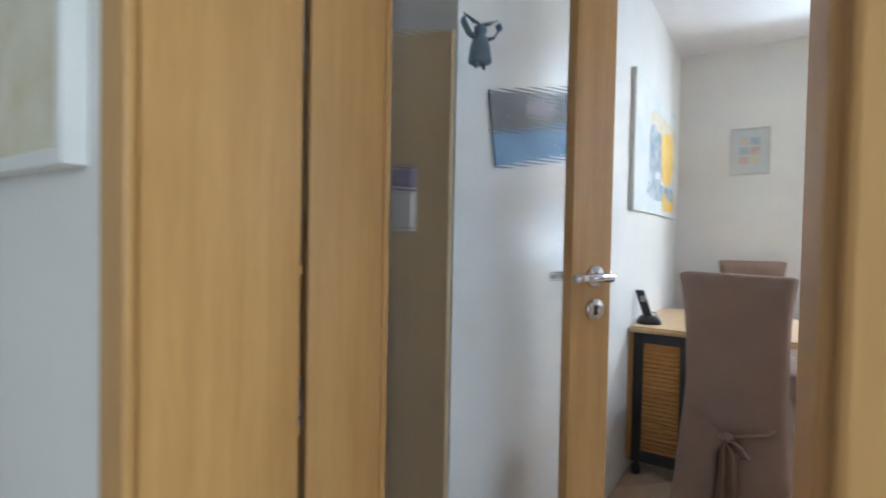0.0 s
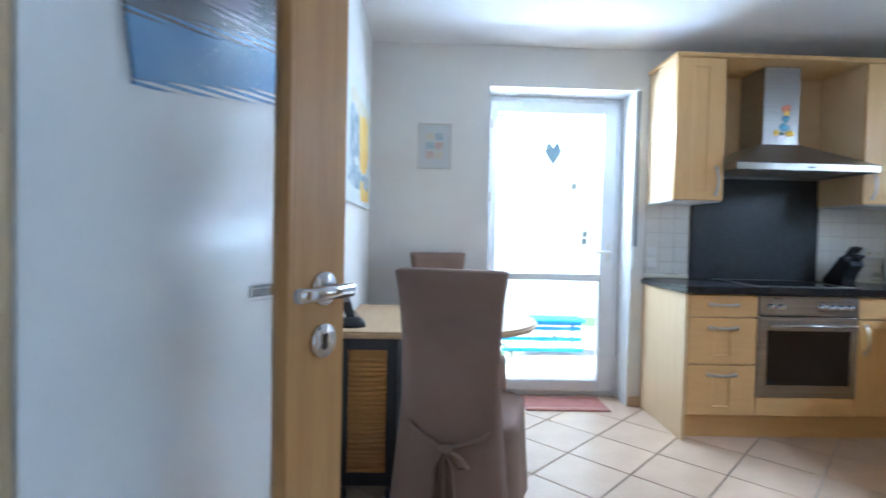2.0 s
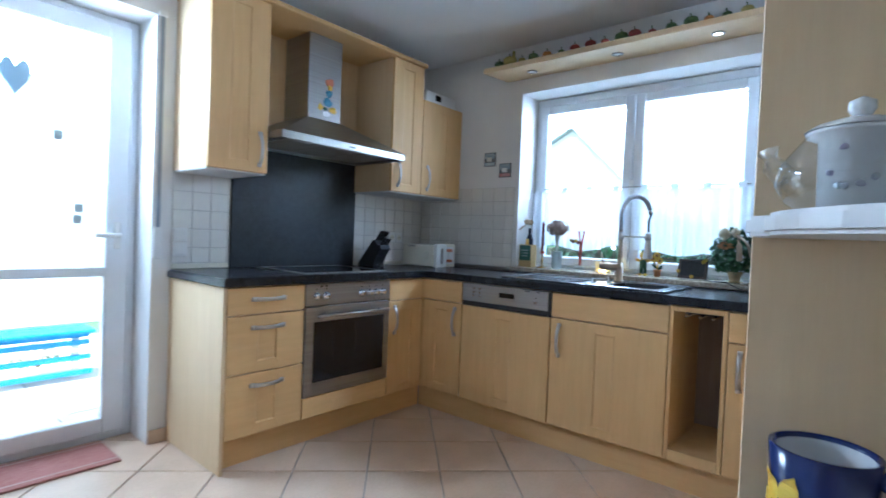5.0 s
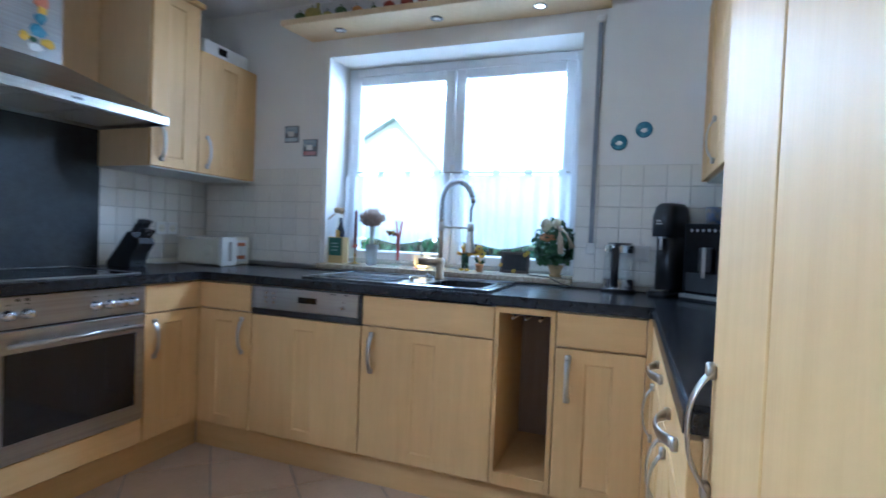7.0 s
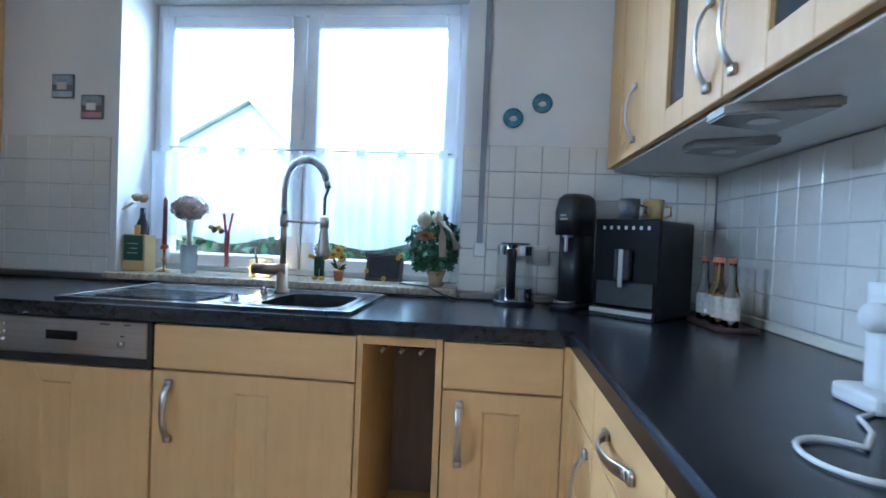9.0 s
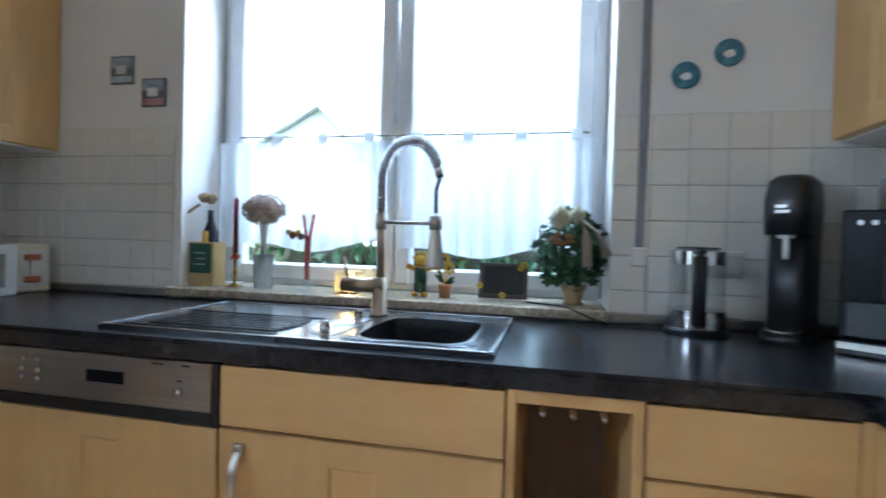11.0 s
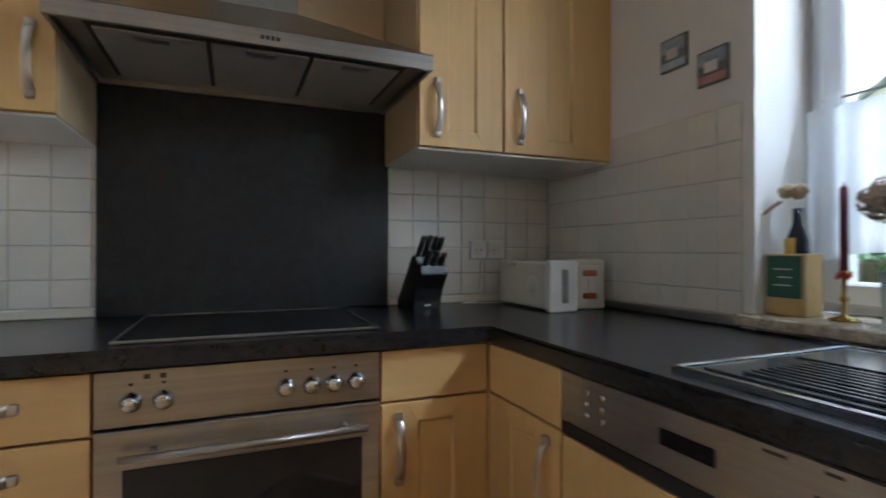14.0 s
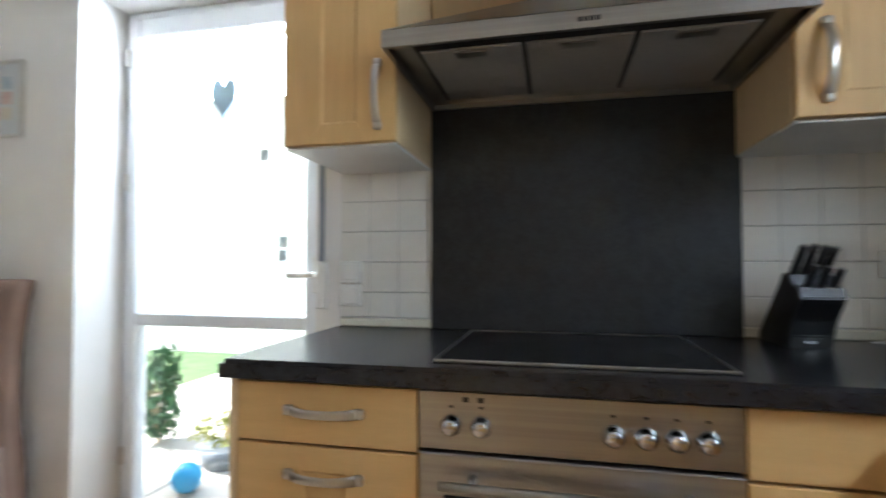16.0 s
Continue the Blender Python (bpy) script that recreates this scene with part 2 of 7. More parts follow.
wall_pieces("wall_north", "white plastered outer wall with the terrace door opening", [
    (-1.3, 0.048, YN, YN + 0.36, -0.01, H), (1.055, 3.5, YN, YN + 0.36, -0.01, H), (0.048, 1.055, YN, YN + 0.36, 2.195, H)])
wall_pieces("wall_east", "white plastered outer wall with the kitchen window opening", [
    (XE, XE + 0.36, YS - 0.3, 1.424, -0.01, H), (XE, XE + 0.36, 2.857, YN, -0.01, H),
    (XE, XE + 0.36, 1.424, 2.857, -0.01, 0.905), (XE, XE + 0.36, 1.424, 2.857, 2.145, H)])
wall_pieces("wall_west", "white plastered wall beside the dining table", [(XW - 0.6, XW, 0.80, YN, -0.01, H)])
wall_pieces("wall_south", "white plastered wall between kitchen and hall with the doorway", [
    (-0.105, XE, 0.19, YS, -0.01, H), (-3.0, -0.85, 0.19, 0.453, -0.01, H), (-0.85, -0.105, 0.19, YS, 2.07, H)])
wall_pieces("wall_niche", "white plastered back of the niche behind the door", [(-1.4, -1.25, 0.453, 0.80, -0.01, H)])
# the east opening is invented, only to hold the hall fill lamp
wall_pieces("wall_hall", "white plastered walls of the hall with an added opening for the fill lamp", [
    (-3.0, 3.0, -2.5, -2.3, -0.01, H), (-3.0, -2.8, -2.3, 0.19, -0.01, H), (1.6, 1.8, -2.3, -1.95, -0.01, H), (1.6, 1.8, -0.15, 0.19, -0.01, H), (1.6, 1.8, -1.95, -0.15, -0.01, 0.6), (1.6, 1.8, -1.95, -0.15, 2.2, H)])
structure("baseboard", box(1.06, 1.15, YN - 0.012, YN, 0, 0.07, 0.002), FLOORTILE, "beige tile skirting between door and kitchen units")

# unseen walls, added to block the sun from hedge, lawn and near terrace
wall_pieces("wall_sun_blocker", "unseen walls added above the ceiling to keep sun off hedge and lawn", [
    (3.24, 3.44, -2.5, 4.13, H + 0.201, 6.3), (-3.0, 3.24, 3.93, 4.13, H + 0.201, 6.3)])

# ---- terrace door ----
YD = 3.99


def frame_bars(x0, x1, z0, z1, w):
    return [(x0, x0 + w, z0, z1), (x1 - w, x1, z0, z1), (x0 + w, x1 - w, z0, z0 + w), (x0 + w, x1 - w, z1 - w, z1)]


terrace_door = thing("door_1", "white glazed terrace door with a crossbar, closed", "door", (0.55, YD, 0), kind="structure")
bm = bmesh.new()
for a, b, c, d in frame_bars(0.05, 1.053, 0.0, 2.19, 0.045):
    add_box(bm, a, b, YD, YD + 0.07, c, d, 0.004)
part("door_frame", bm, UPVC, terrace_door)
bm = bmesh.new()
for a, b, c, d in ((0.085, 0.135, 0.04, 2.155), (0.91, 1.015, 0.04, 2.155), (0.135, 0.91, 0.04, 0.122), (0.135, 0.91, 2.07, 2.155), (0.135, 0.91, 0.856, 0.908)):
    add_box(bm, a, b, YD - 0.022, YD + 0.04, c, d, 0.006)
part("sash", bm, UPVC, terrace_door)
for z0, z1 in ((0.122, 0.856), (0.908, 2.07)):
    p = part("pane", box(0.133, 0.912, YD + 0.01, YD + 0.016, z0, z1), PANE, terrace_door, "clear glass pane")
    p.visible_shadow = False
bm = box(0.945, 0.975, YD - 0.034, YD - 0.022, 1.0, 1.14, 0.004)
add_box(bm, 0.952, 0.968, YD - 0.06, YD - 0.034, 1.06, 1.08, 0.004)
add_box(bm, 0.85, 0.972, YD - 0.068, YD - 0.052, 1.058, 1.082, 0.006)
part("handle", bm, WHITE, terrace_door, "white lever handle")
for z in (0.28, 1.42, 1.95):
    part("hinge", cyl((0.083, YD - 0.025, z), (0.083, YD - 0.025, z + 0.07), 0.009), NICKEL, terrace_door)

# ---- kitchen window ----
XWIN = 3.30
window = thing("window_1", "white double casement window above the sink", "window", (XWIN, 2.14, 0.94), kind="structure")
bm = bmesh.new()
for a, b, c, d in frame_bars(1.426, 2.855, 0.945, 2.143, 0.05):
    add_box(bm, XWIN, XWIN + 0.06, a, b, c, d, 0.004)
part("window_frame", bm, UPVC, window)
for y0, y1 in ((1.465, 2.142), (2.148, 2.82)):
    bm = bmesh.new()
    for a, b, c, d in frame_bars(y0, y1, 0.965, 2.09, 0.062):
        add_box(bm, XWIN - 0.02, XWIN + 0.04, a, b, c, d, 0.008)
    s = part("sash", bm, UPVC, window)
    p = part("pane", box(XWIN + 0.012, XWIN + 0.018, y0 + 0.06, y1 - 0.06, 1.025, 2.03), PANE, s, "clear glass pane")
    p.visible_shadow = False
bm = box(XWIN - 0.03, XWIN - 0.02, 2.13, 2.16, 1.42, 1.54, 0.003)
add_box(bm, XWIN - 0.055, XWIN - 0.03, 2.138, 2.152, 1.47, 1.49, 0.003)
add_box(bm, XWIN - 0.062, XWIN - 0.048, 2.137, 2.153, 1.37, 1.49, 0.005)
part("handle", bm, WHITE, window, "white window handle")
GRANITE = material("speckled_granite", (0.30, 0.24, 0.17), (0.62, 0.55, 0.42), 0.25, scale=70, fine=300, bump=0.02, grain=1.0)
structure("window_sill", box(3.035, XWIN + 0.004, 1.426, 2.885, 0.914, 0.944, 0.004), GRANITE, "polished speckled granite window sill")

# ---- roller shutter straps ----
STRAP = material("grey_webbing", (0.30, 0.32, 0.36), (0.24, 0.26, 0.30), 0.8, fine=300, bump=0.2)
for at, pts in (((1.08, YN, 1.0), (1.070, 1.090, YN - 0.012, YN - 0.008)), ((XE, 1.345, 1.0), (XE - 0.012, XE - 0.008, 1.334, 1.356))):
    s = thing("shutter_strap", "grey woven roller shutter strap with white winder plate on the wall", "strap", at, "shutter straps")
    top = 2.2
    part("strap", box(*pts, 1.12, top, 0.001), STRAP, s)
    if at[1] == YN:
        part("winder", box(1.060, 1.100, YN - 0.014, YN - 0.0005, 0.96, 1.12, 0.004), WHITE, s)
        part("guide", box(1.06, 1.10, YN - 0.02, YN - 0.0005, 2.19, 2.22, 0.004), WHITE, s)
    else:
        part("winder", box(XE - 0.016, XE - 0.0005, 1.322, 1.368, 1.07, 1.125, 0.004), WHITE, s)
        part("guide", box(XE - 0.022, XE - 0.0005, 1.325, 1.365, 2.18, 2.21, 0.004), WHITE, s)

# ---- kitchen units ----
FY, FX, FS = 3.20, 2.50, 1.055   # fronts of the north, east and south rows
D = 0.02                          # front thickness


class Row:
    """A row of units: u along the row, w out from its front."""

    def __init__(self, kind, front):
        self.kind, self.front = kind, front

    def b(self, u0, u1, w0, w1, z0, z1):
        f = self.front
        if self.kind == "north":
            return (u0, u1, f - w1, f - w0, z0, z1)
        if self.kind == "east":
            return (f - w1, f - w0, u0, u1, z0, z1)
        return (u0, u1, f + w0, f + w1, z0, z1)

    def p(self, u, w, z):
        f = self.front
        return {"north": (u, f - w, z), "east": (f - w, u, z), "south": (u, f + w, z)}[self.kind]


def panel_front(row, u0, u1, z0, z1, field=0.1, gap=0.0018):
    """A plain door with a narrow sunk field in its middle, edged by a chamfer with mitred corners."""
    a, b, c, d = u0 + gap, u1 - gap, z0 + gap, z1 - gap
    bm = add_box(bmesh.new(), *row.b(a, b, 0, D, c, d), 0.0025, 2)
    if not field:
        return bm
    bm.faces.ensure_lookup_table()
    n = Vector(row.p(0, 1, 0)) - Vector(row.p(0, 0, 0))
    f = max((f for f in bm.faces if f.normal.dot(n) > 0.9), key=lambda f: f.calc_area())
    um, h = (a + b) / 2, field / 2

    def place(v):
        """Corner of the rectangle that belongs to a corner of the front."""
        u = v.co.y if row.kind == "east" else v.co.x
        return (1 if u > um else -1), (1 if v.co.z > (c + d) / 2 else -1)

    outer = list(f.verts)
    bm.faces.remove(f)
    rims = [outer]
    for half, inset, w in ((h, 0.05, D), (h - 0.007, 0.057, D - 0.0055)):
        rims.append([bm.verts.new(row.p(um + place(v)[0] * half, w, d - inset if place(v)[1] > 0 else c + inset)) for v in outer])
    for p, q in zip(rims, rims[1:]):
        for k in range(4):
            bm.faces.new((p[k], p[(k + 1) % 4], q[(k + 1) % 4], q[k]))
    bm.faces.new(rims[-1])
    # short mitre ridges running out from the field's corners
    for su in (-1, 1):
        for zc, sz in ((d - 0.05, 1), (c + 0.05, -1)):
            e = [row.p(um + su * h, D, zc), row.p(um + su * (h + 0.019), D, zc + sz * 0.03)]
            tube(e, 0.0011, 6, bm)
    return bm


def bow(row, u, z, length=0.17, upright=True, w=D):
    """A bow handle: a flat strap that arches off the front."""
    pts = []
    for k in range(13):
        s = k / 12 * 2 - 1
        out = w + 0.004 + 0.027 * (1 - abs(s) ** 2.6)
        pts.append(row.p(u, out, z + s * length / 2) if upright else row.p(u + s * length / 2, out, z))
    up = Vector(row.p(0, 1, 0)) - Vector(row.p(0, 0, 0))
    bm = tube(pts, 0.0092, 12, flat=0.36, up=up, flare=0.3)
    for s in (-1, 1):
        c = (u, z + s * length / 2) if upright else (u + s * length / 2, z)
        add_box(bm, *row.b(c[0] - 0.0105, c[0] + 0.0105, w, w + 0.012, c[1] - 0.0105, c[1] + 0.0105), 0.003)
    return bm


def unit(row, name, label, u0, u1, z0, z1, depth, fronts, category="cabinet", group="fitted kitchen units", mat=MAPLE, body_top=None):
    """fronts: (kind, u0, u1, z0, z1, handle) with handle None or (u, z, upright)."""
    at = row.p((u0 + u1) / 2, -depth / 2, z0)
    c = thing(name, label, category, at, group)
    part("body", add_box(bmesh.new(), *row.b(u0 + 0.001, u1 - 0.001, -depth, -0.0005, z0, body_top or z1), 0.001), MAPLE_PALE, c)
    for kind, a, b, e, f, h in fronts:
        field = 0.1 if kind == "door" or f - e > 0.2 else 0
        o = part(kind, panel_front(row, a, b, e, f, 0 if f - e > 1.5 else field), MAPLE_H if kind == "drawer" else mat, c)
        if h:
            part("handle", bow(row, h[0], h[1], 0.16, h[2]), NICKEL, o, "satin nickel bow handle", True)
    return c


N, E_, S_ = Row("north", FY), Row("east", FX), Row("south", FS)
ZB, ZT, ZD = 0.15, 0.862, 0.728

unit(N, "drawer_cabinet", "maple base unit with three drawers beside the oven", 1.165, 1.578, ZB, ZT, 0.55, [
    ("drawer", 1.165, 1.578, 0.728, ZT - 0.004, (1.372, 0.80, False)), ("drawer", 1.165, 1.578, 0.45, 0.725, (1.372, 0.665, False)),
    ("drawer", 1.165, 1.578, ZB, 0.447, (1.372, 0.39, False))])
t = thing("end_panel", "pale maple end panel closing the kitchen row", "panel", (1.157, 3.48, 0), "fitted kitchen units")
part("board", box(1.147, 1.164, FY - D, YN - 0.002, 0, ZT, 0.0015), MAPLE_PALE, t)
unit(N, "corner_cabinet", "maple corner base unit with one bow handle", 2.178, 2.478, ZB, ZT, 0.55, [
    ("drawer", 2.178, 2.478, ZD, ZT - 0.004, None), ("door", 2.178, 2.478, ZB, ZD - 0.003, (2.225, 0.61, True))])
unit(E_, "corner_cabinet", "maple corner base unit with one bow handle", 2.857, 3.178, ZB, ZT, 0.54, [
    ("drawer", 2.857, 3.178, ZD, ZT - 0.004, None), ("door", 2.857, 3.178, ZB, ZD - 0.003, (2.905, 0.61, True))])
unit(E_, "sink_cabinet", "maple base unit under the sink", 1.655, 2.252, ZB, ZT, 0.54, [
    ("drawer", 1.655, 2.252, ZD, ZT - 0.004, None), ("door", 1.655, 2.252, ZB, ZD - 0.003, (2.2, 0.61, True))], body_top=0.74)
unit(E_, "corner_cabinet", "maple base unit next to the towel niche", 1.092, 1.414, ZB, ZT, 0.54, [
    ("drawer", 1.092, 1.414, ZD, ZT - 0.004, None), ("door", 1.092, 1.414, ZB, ZD - 0.003, (1.365, 0.61, True))])
unit(S_, "corner_cabinet", "maple base unit with one narrow door", 2.17, 2.478, ZB, ZT, 0.56, [
    ("drawer", 2.17, 2.478, ZD, ZT - 0.004, None), ("door", 2.17, 2.478, ZB, ZD - 0.003, (2.215, 0.61, True))])
for u0, u1, hu in ((1.745, 2.168, 1.79), (1.322, 1.743, 1.695)):
    unit(S_, "base_cabinet", "maple base unit with a drawer above a door", u0, u1, ZB, ZT, 0.56, [
        ("drawer", u0, u1, ZD, ZT - 0.004, ((u0 + u1) / 2, 0.80, False)), ("door", u0, u1, ZB, ZD - 0.003, (hu, 0.61, True))])

# the open towel niche
tn = thing("towel_niche", "open narrow maple unit for hanging towels", "cabinet", (2.77, 1.535, ZB), "fitted kitchen units")
for y0, y1 in ((1.416, 1.434), (1.637, 1.653)):
    part("side", box(FX - D, 3.04, y0, y1, ZB, ZT, 0.001), MAPLE, tn)
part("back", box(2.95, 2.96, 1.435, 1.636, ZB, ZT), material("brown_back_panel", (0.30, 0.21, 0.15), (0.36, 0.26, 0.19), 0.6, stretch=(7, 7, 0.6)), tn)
part("rod_bracket", box(2.53, 2.94, 1.47, 1.60, 0.823, ZT - 0.026, 0.002), BLACK, tn, "black rod bracket")
part("bottom", box(FX - D, 2.95, 1.435, 1.636, ZB, ZB + 0.05, 0.001), MAPLE, tn)
part("top", box(FX - D, 2.95, 1.435, 1.636, ZT - 0.025, ZT, 0.001), MAPLE, tn)
for y in (1.48, 1.535, 1.59):
    part("towel_rod", cyl((FX - 0.002, y, 0.815), (2.94, y, 0.815), 0.006, n=10), CHROME, tn, "chrome pull-out rod", True)

for x0, x1, y0, y1 in ((2.4795, 2.52, 1.03, 1.0915), (2.4795, 2.52, 3.1785, 3.24)):
    cf = thing("corner_filler", "maple filler strip in the corner of the base units", "panel", (x0, y0, ZB), "fitted kitchen units")
    part("strip", box(x0, x1, y0, y1, ZB, ZT, 0.001), MAPLE, cf)

# plinths
pl = thing("plinth", "maple plinth under the base units", "plinth", (2.5, 2.3, 0), "fitted kitchen units")
part("board", box(1.165, 2.54, FY + 0.045, FY + 0.062, 0, ZB - 0.002, 0.001), MAPLE_H, pl)
part("board", box(2.545, 2.562, 1.02, FY + 0.045, 0, ZB - 0.002, 0.001), MAPLE_H, pl)
part("board", box(1.322, 2.545, 1.005, 1.02, 0, ZB - 0.002, 0.001), MAPLE_H, pl)

# worktop
wt = thing("worktop", "dark speckled laminate worktop running round three walls", "worktop", (2.7, 2.3, 0.865), "fitted kitchen units")
CO, CI = 0.865, 0.905
EDGE_E, EDGE_N, EDGE_S = 2.468, 3.155, 1.083


def cells(xs, ys, inside, z0, z1, bevel):
    """A board made of rectangular cells, with openings where inside() is false."""
    bm = bmesh.new()
    v = {}

    def at(i, j, z):
        if (i, j, z) not in v:
            v[i, j, z] = bm.verts.new((xs[i], ys[j], z))
        return v[i, j, z]

    keep = {(i, j) for i in range(len(xs) - 1) for j in range(len(ys) - 1) if inside((xs[i] + xs[i + 1]) / 2, (ys[j] + ys[j + 1]) / 2)}
    for i, j in keep:
        for z in (z0, z1):
            bm.faces.new((at(i, j, z), at(i + 1, j, z), at(i + 1, j + 1, z), at(i, j + 1, z)))
        for (di, dj), (a, b) in (((-1, 0), ((0, 0), (0, 1))), ((1, 0), ((1, 0), (1, 1))), ((0, -1), ((0, 0), (1, 0))), ((0, 1), ((0, 1), (1, 1)))):
            if (i + di, j + dj) not in keep:
                bm.faces.new((at(i + a[0], j + a[1], z0), at(i + b[0], j + b[1], z0), at(i + b[0], j + b[1], z1), at(i + a[0], j + a[1], z1)))
    bmesh.ops.recalc_face_normals(bm, faces=bm.faces)
    bmesh.ops.bevel(bm, geom=[e for e in bm.edges if len(e.link_faces) == 2 and e.calc_face_angle() > 1 and all(w.co.z > z1 - 1e-6 for w in e.verts)], offset=bevel, segments=4, affect="EDGES")
    return bm


BX0, BX1, BY0, BY1 = 2.565, 2.90, 1.735, 2.02   # the sink's basin
in_basin = lambda x, y: BX0 < x < BX1 and BY0 < y < BY1
bm = cells([1.135, 1.322, EDGE_E, BX0, BX1, XE], [YS, EDGE_S, BY0, BY1, EDGE_N, YN],
           lambda x, y: not in_basin(x, y) and (x > EDGE_E or y > EDGE_N or (y < EDGE_S and x > 1.322)), CO, CI, 0.009)
part("top_board", bm, COUNTER, wt)
for b in ((1.15, 1.463, YN - 0.014, YN - 0.0005), (2.367, XE, YN - 0.014, YN - 0.0005), (XE - 0.014, XE - 0.0005, 2.89, YN - 0.015), (XE - 0.014, XE - 0.0005, YS, 1.42), (1.322, XE - 0.015, YS + 0.0005, YS + 0.014)):
    part("wall_strip", box(*b, CI, CI + 0.028, 0.004), CREAM if b[0] != XE - 0.014 else STEEL, wt)

# ---- dishwasher ----
dw = thing("dishwasher", "integrated dishwasher with steel control panel and maple front", "dishwasher", (2.78, 2.555, ZB))
part("body", box(FX + 0.001, 3.04, 2.258, 2.852, ZB, ZT), MAPLE_PALE, dw)
part("control_panel", box(FX - D - 0.004, FX, 2.272, 2.852, 0.752, ZT - 0.003, 0.003), STEEL, dw)
part("black_surround", box(FX - D, FX, 2.256, 2.2715, 0.722, ZT - 0.003, 0.001), BLACK, dw)
part("grip_strip", box(FX - D - 0.002, FX, 2.272, 2.852, 0.724, 0.7515, 0.002), BLACK, dw)
part("front_door", panel_front(E_, 2.256, 2.853, ZB, 0.722), MAPLE, dw)
part("display", box(FX - D - 0.006, FX - D - 0.0045, 2.485, 2.585, 0.795, 0.822, 0.0005), BLACK_GLASS, dw)
for y in (2.762, 2.718):
    for z in (0.788, 0.81, 0.832):
        part("button", cyl((FX - D - 0.0045, y, z), (FX - D - 0.011, y, z), 0.0065, n=14), CHROME, dw, "small round chrome button", True)
part("start_knob", cyl((FX - D - 0.0045, 2.345, 0.792), (FX - D - 0.014, 2.345, 0.792), 0.009, 0.008, 16), CHROME, dw, "", True)
for y, z, w in ((2.40, 0.848, 0.03), (2.33, 0.848, 0.02), (2.345, 0.815, 0.012)):
    part("print", box(FX - D - 0.0052, FX - D - 0.0041, y - w / 2, y + w / 2, z - 0.002, z + 0.002), BLACK, dw)

# ---- oven ----
ov = thing("oven", "stainless steel built-in oven with six knobs and a dark window", "oven", (1.878, 3.45, ZB))
X0, X1 = 1.581, 2.175
part("body", box(X0 + 0.005, X1 - 0.005, FY, 3.72, ZB + 0.06, ZT), BLACK, ov)
part("control_panel", box(X0, X1, FY - D - 0.004, FY, 0.742, ZT - 0.004, 0.002), STEEL, ov)
od = part("oven_door", box(X0, X1, FY - D - 0.006, FY, 0.262, 0.735, 0.003), STEEL, ov, "steel oven door")
part("oven_window", box(X0 + 0.052, X1 - 0.045, FY - D - 0.009, FY - D - 0.0062, 0.335, 0.655, 0.001), BLACK_GLASS, od, "dark reflecting glass window")
bm = tube([(X0 + 0.05, FY - D - 0.045, 0.688), (X1 - 0.04, FY - D - 0.045, 0.688)], 0.009, 14)
for x in (X0 + 0.11, X1 - 0.09):
    add_cyl(bm, (x, FY - D - 0.006, 0.69), (x, FY - D - 0.045, 0.69), 0.008)
part("bar_handle", bm, STEEL, od, "round steel bar handle", True)
part("filler", box(X0, X1, FY - D, FY, ZB, 0.258, 0.002), MAPLE_H, ov, "maple strip under the oven")
for x in (X0 + 0.066, X0 + 0.126, X0 + 0.372, X0 + 0.43, X0 + 0.482, X0 + 0.534):
    bm = lathe([(0, 0.0), (0.021, 0), (0.021, 0.004), (0.0175, 0.006), (0.016, 0.02), (0.012, 0.024), (0, 0.025)], n=24)
    bmesh.ops.transform(bm, matrix=pose(x, FY - D - 0.0042, 0.792, 90, 0, 0), verts=bm.verts)
    k = part("knob", bm, CHROME, ov, "round chrome knob", True)
    part("print", box(x - 0.004, x + 0.004, FY - D - 0.0052, FY - D - 0.0041, 0.826, 0.831), BLACK, ov)
for x in (X0 + 0.095, X0 + 0.125):
    part("print", box(x - 0.006, x + 0.006, FY - D - 0.0052, FY - D - 0.0041, 0.838, 0.848), BLACK, ov)

# ---- hob ----
hb = thing("ceramic_hob", "black glass hob with a thin steel rim set in the worktop", "hob", (1.9, 3.4, CI))
HX0, HX1, HY0, HY1 = 1.60, 2.185, 3.215, 3.70
bm = bmesh.new()
for b in ((HX0, HX1, HY0, HY0 + 0.007), (HX0, HX1, HY1 - 0.007, HY1), (HX0, HX0 + 0.007, HY0 + 0.007, HY1 - 0.007), (HX1 - 0.007, HX1, HY0 + 0.007, HY1 - 0.007)):
    add_box(bm, *b, CI + 0.0005, CI + 0.008, 0.002)
part("rim", bm, STEEL, hb)
part("glass_plate", box(HX0 + 0.007, HX1 - 0.007, HY0 + 0.007, HY1 - 0.007, CI + 0.0005, CI + 0.0055), BLACK_GLASS, hb)
RING = material("hob_print", (0.022, 0.022, 0.024), (0.028, 0.028, 0.03), 0.2, bump=0)
for x, y, r in ((1.74, 3.34, 0.09), (2.04, 3.34, 0.075), (1.74, 3.56, 0.075), (2.04, 3.56, 0.1)):
    part("ring", lathe([(r, 0), (r + 0.002, 0), (r + 0.002, 0.0004), (r, 0.0004), (r, 0)], (x, y, CI + 0.0056), 40), RING, hb)

# ---- splash panel ----
sp = thing("splash_panel", "dark grey slate-look panel behind the hob", "panel", (1.915, YN, CI))
part("board", box(1.465, 2.365, YN - 0.018, YN - 0.0005, CI + 0.001, 1.63, 0.001), SLATE, sp)

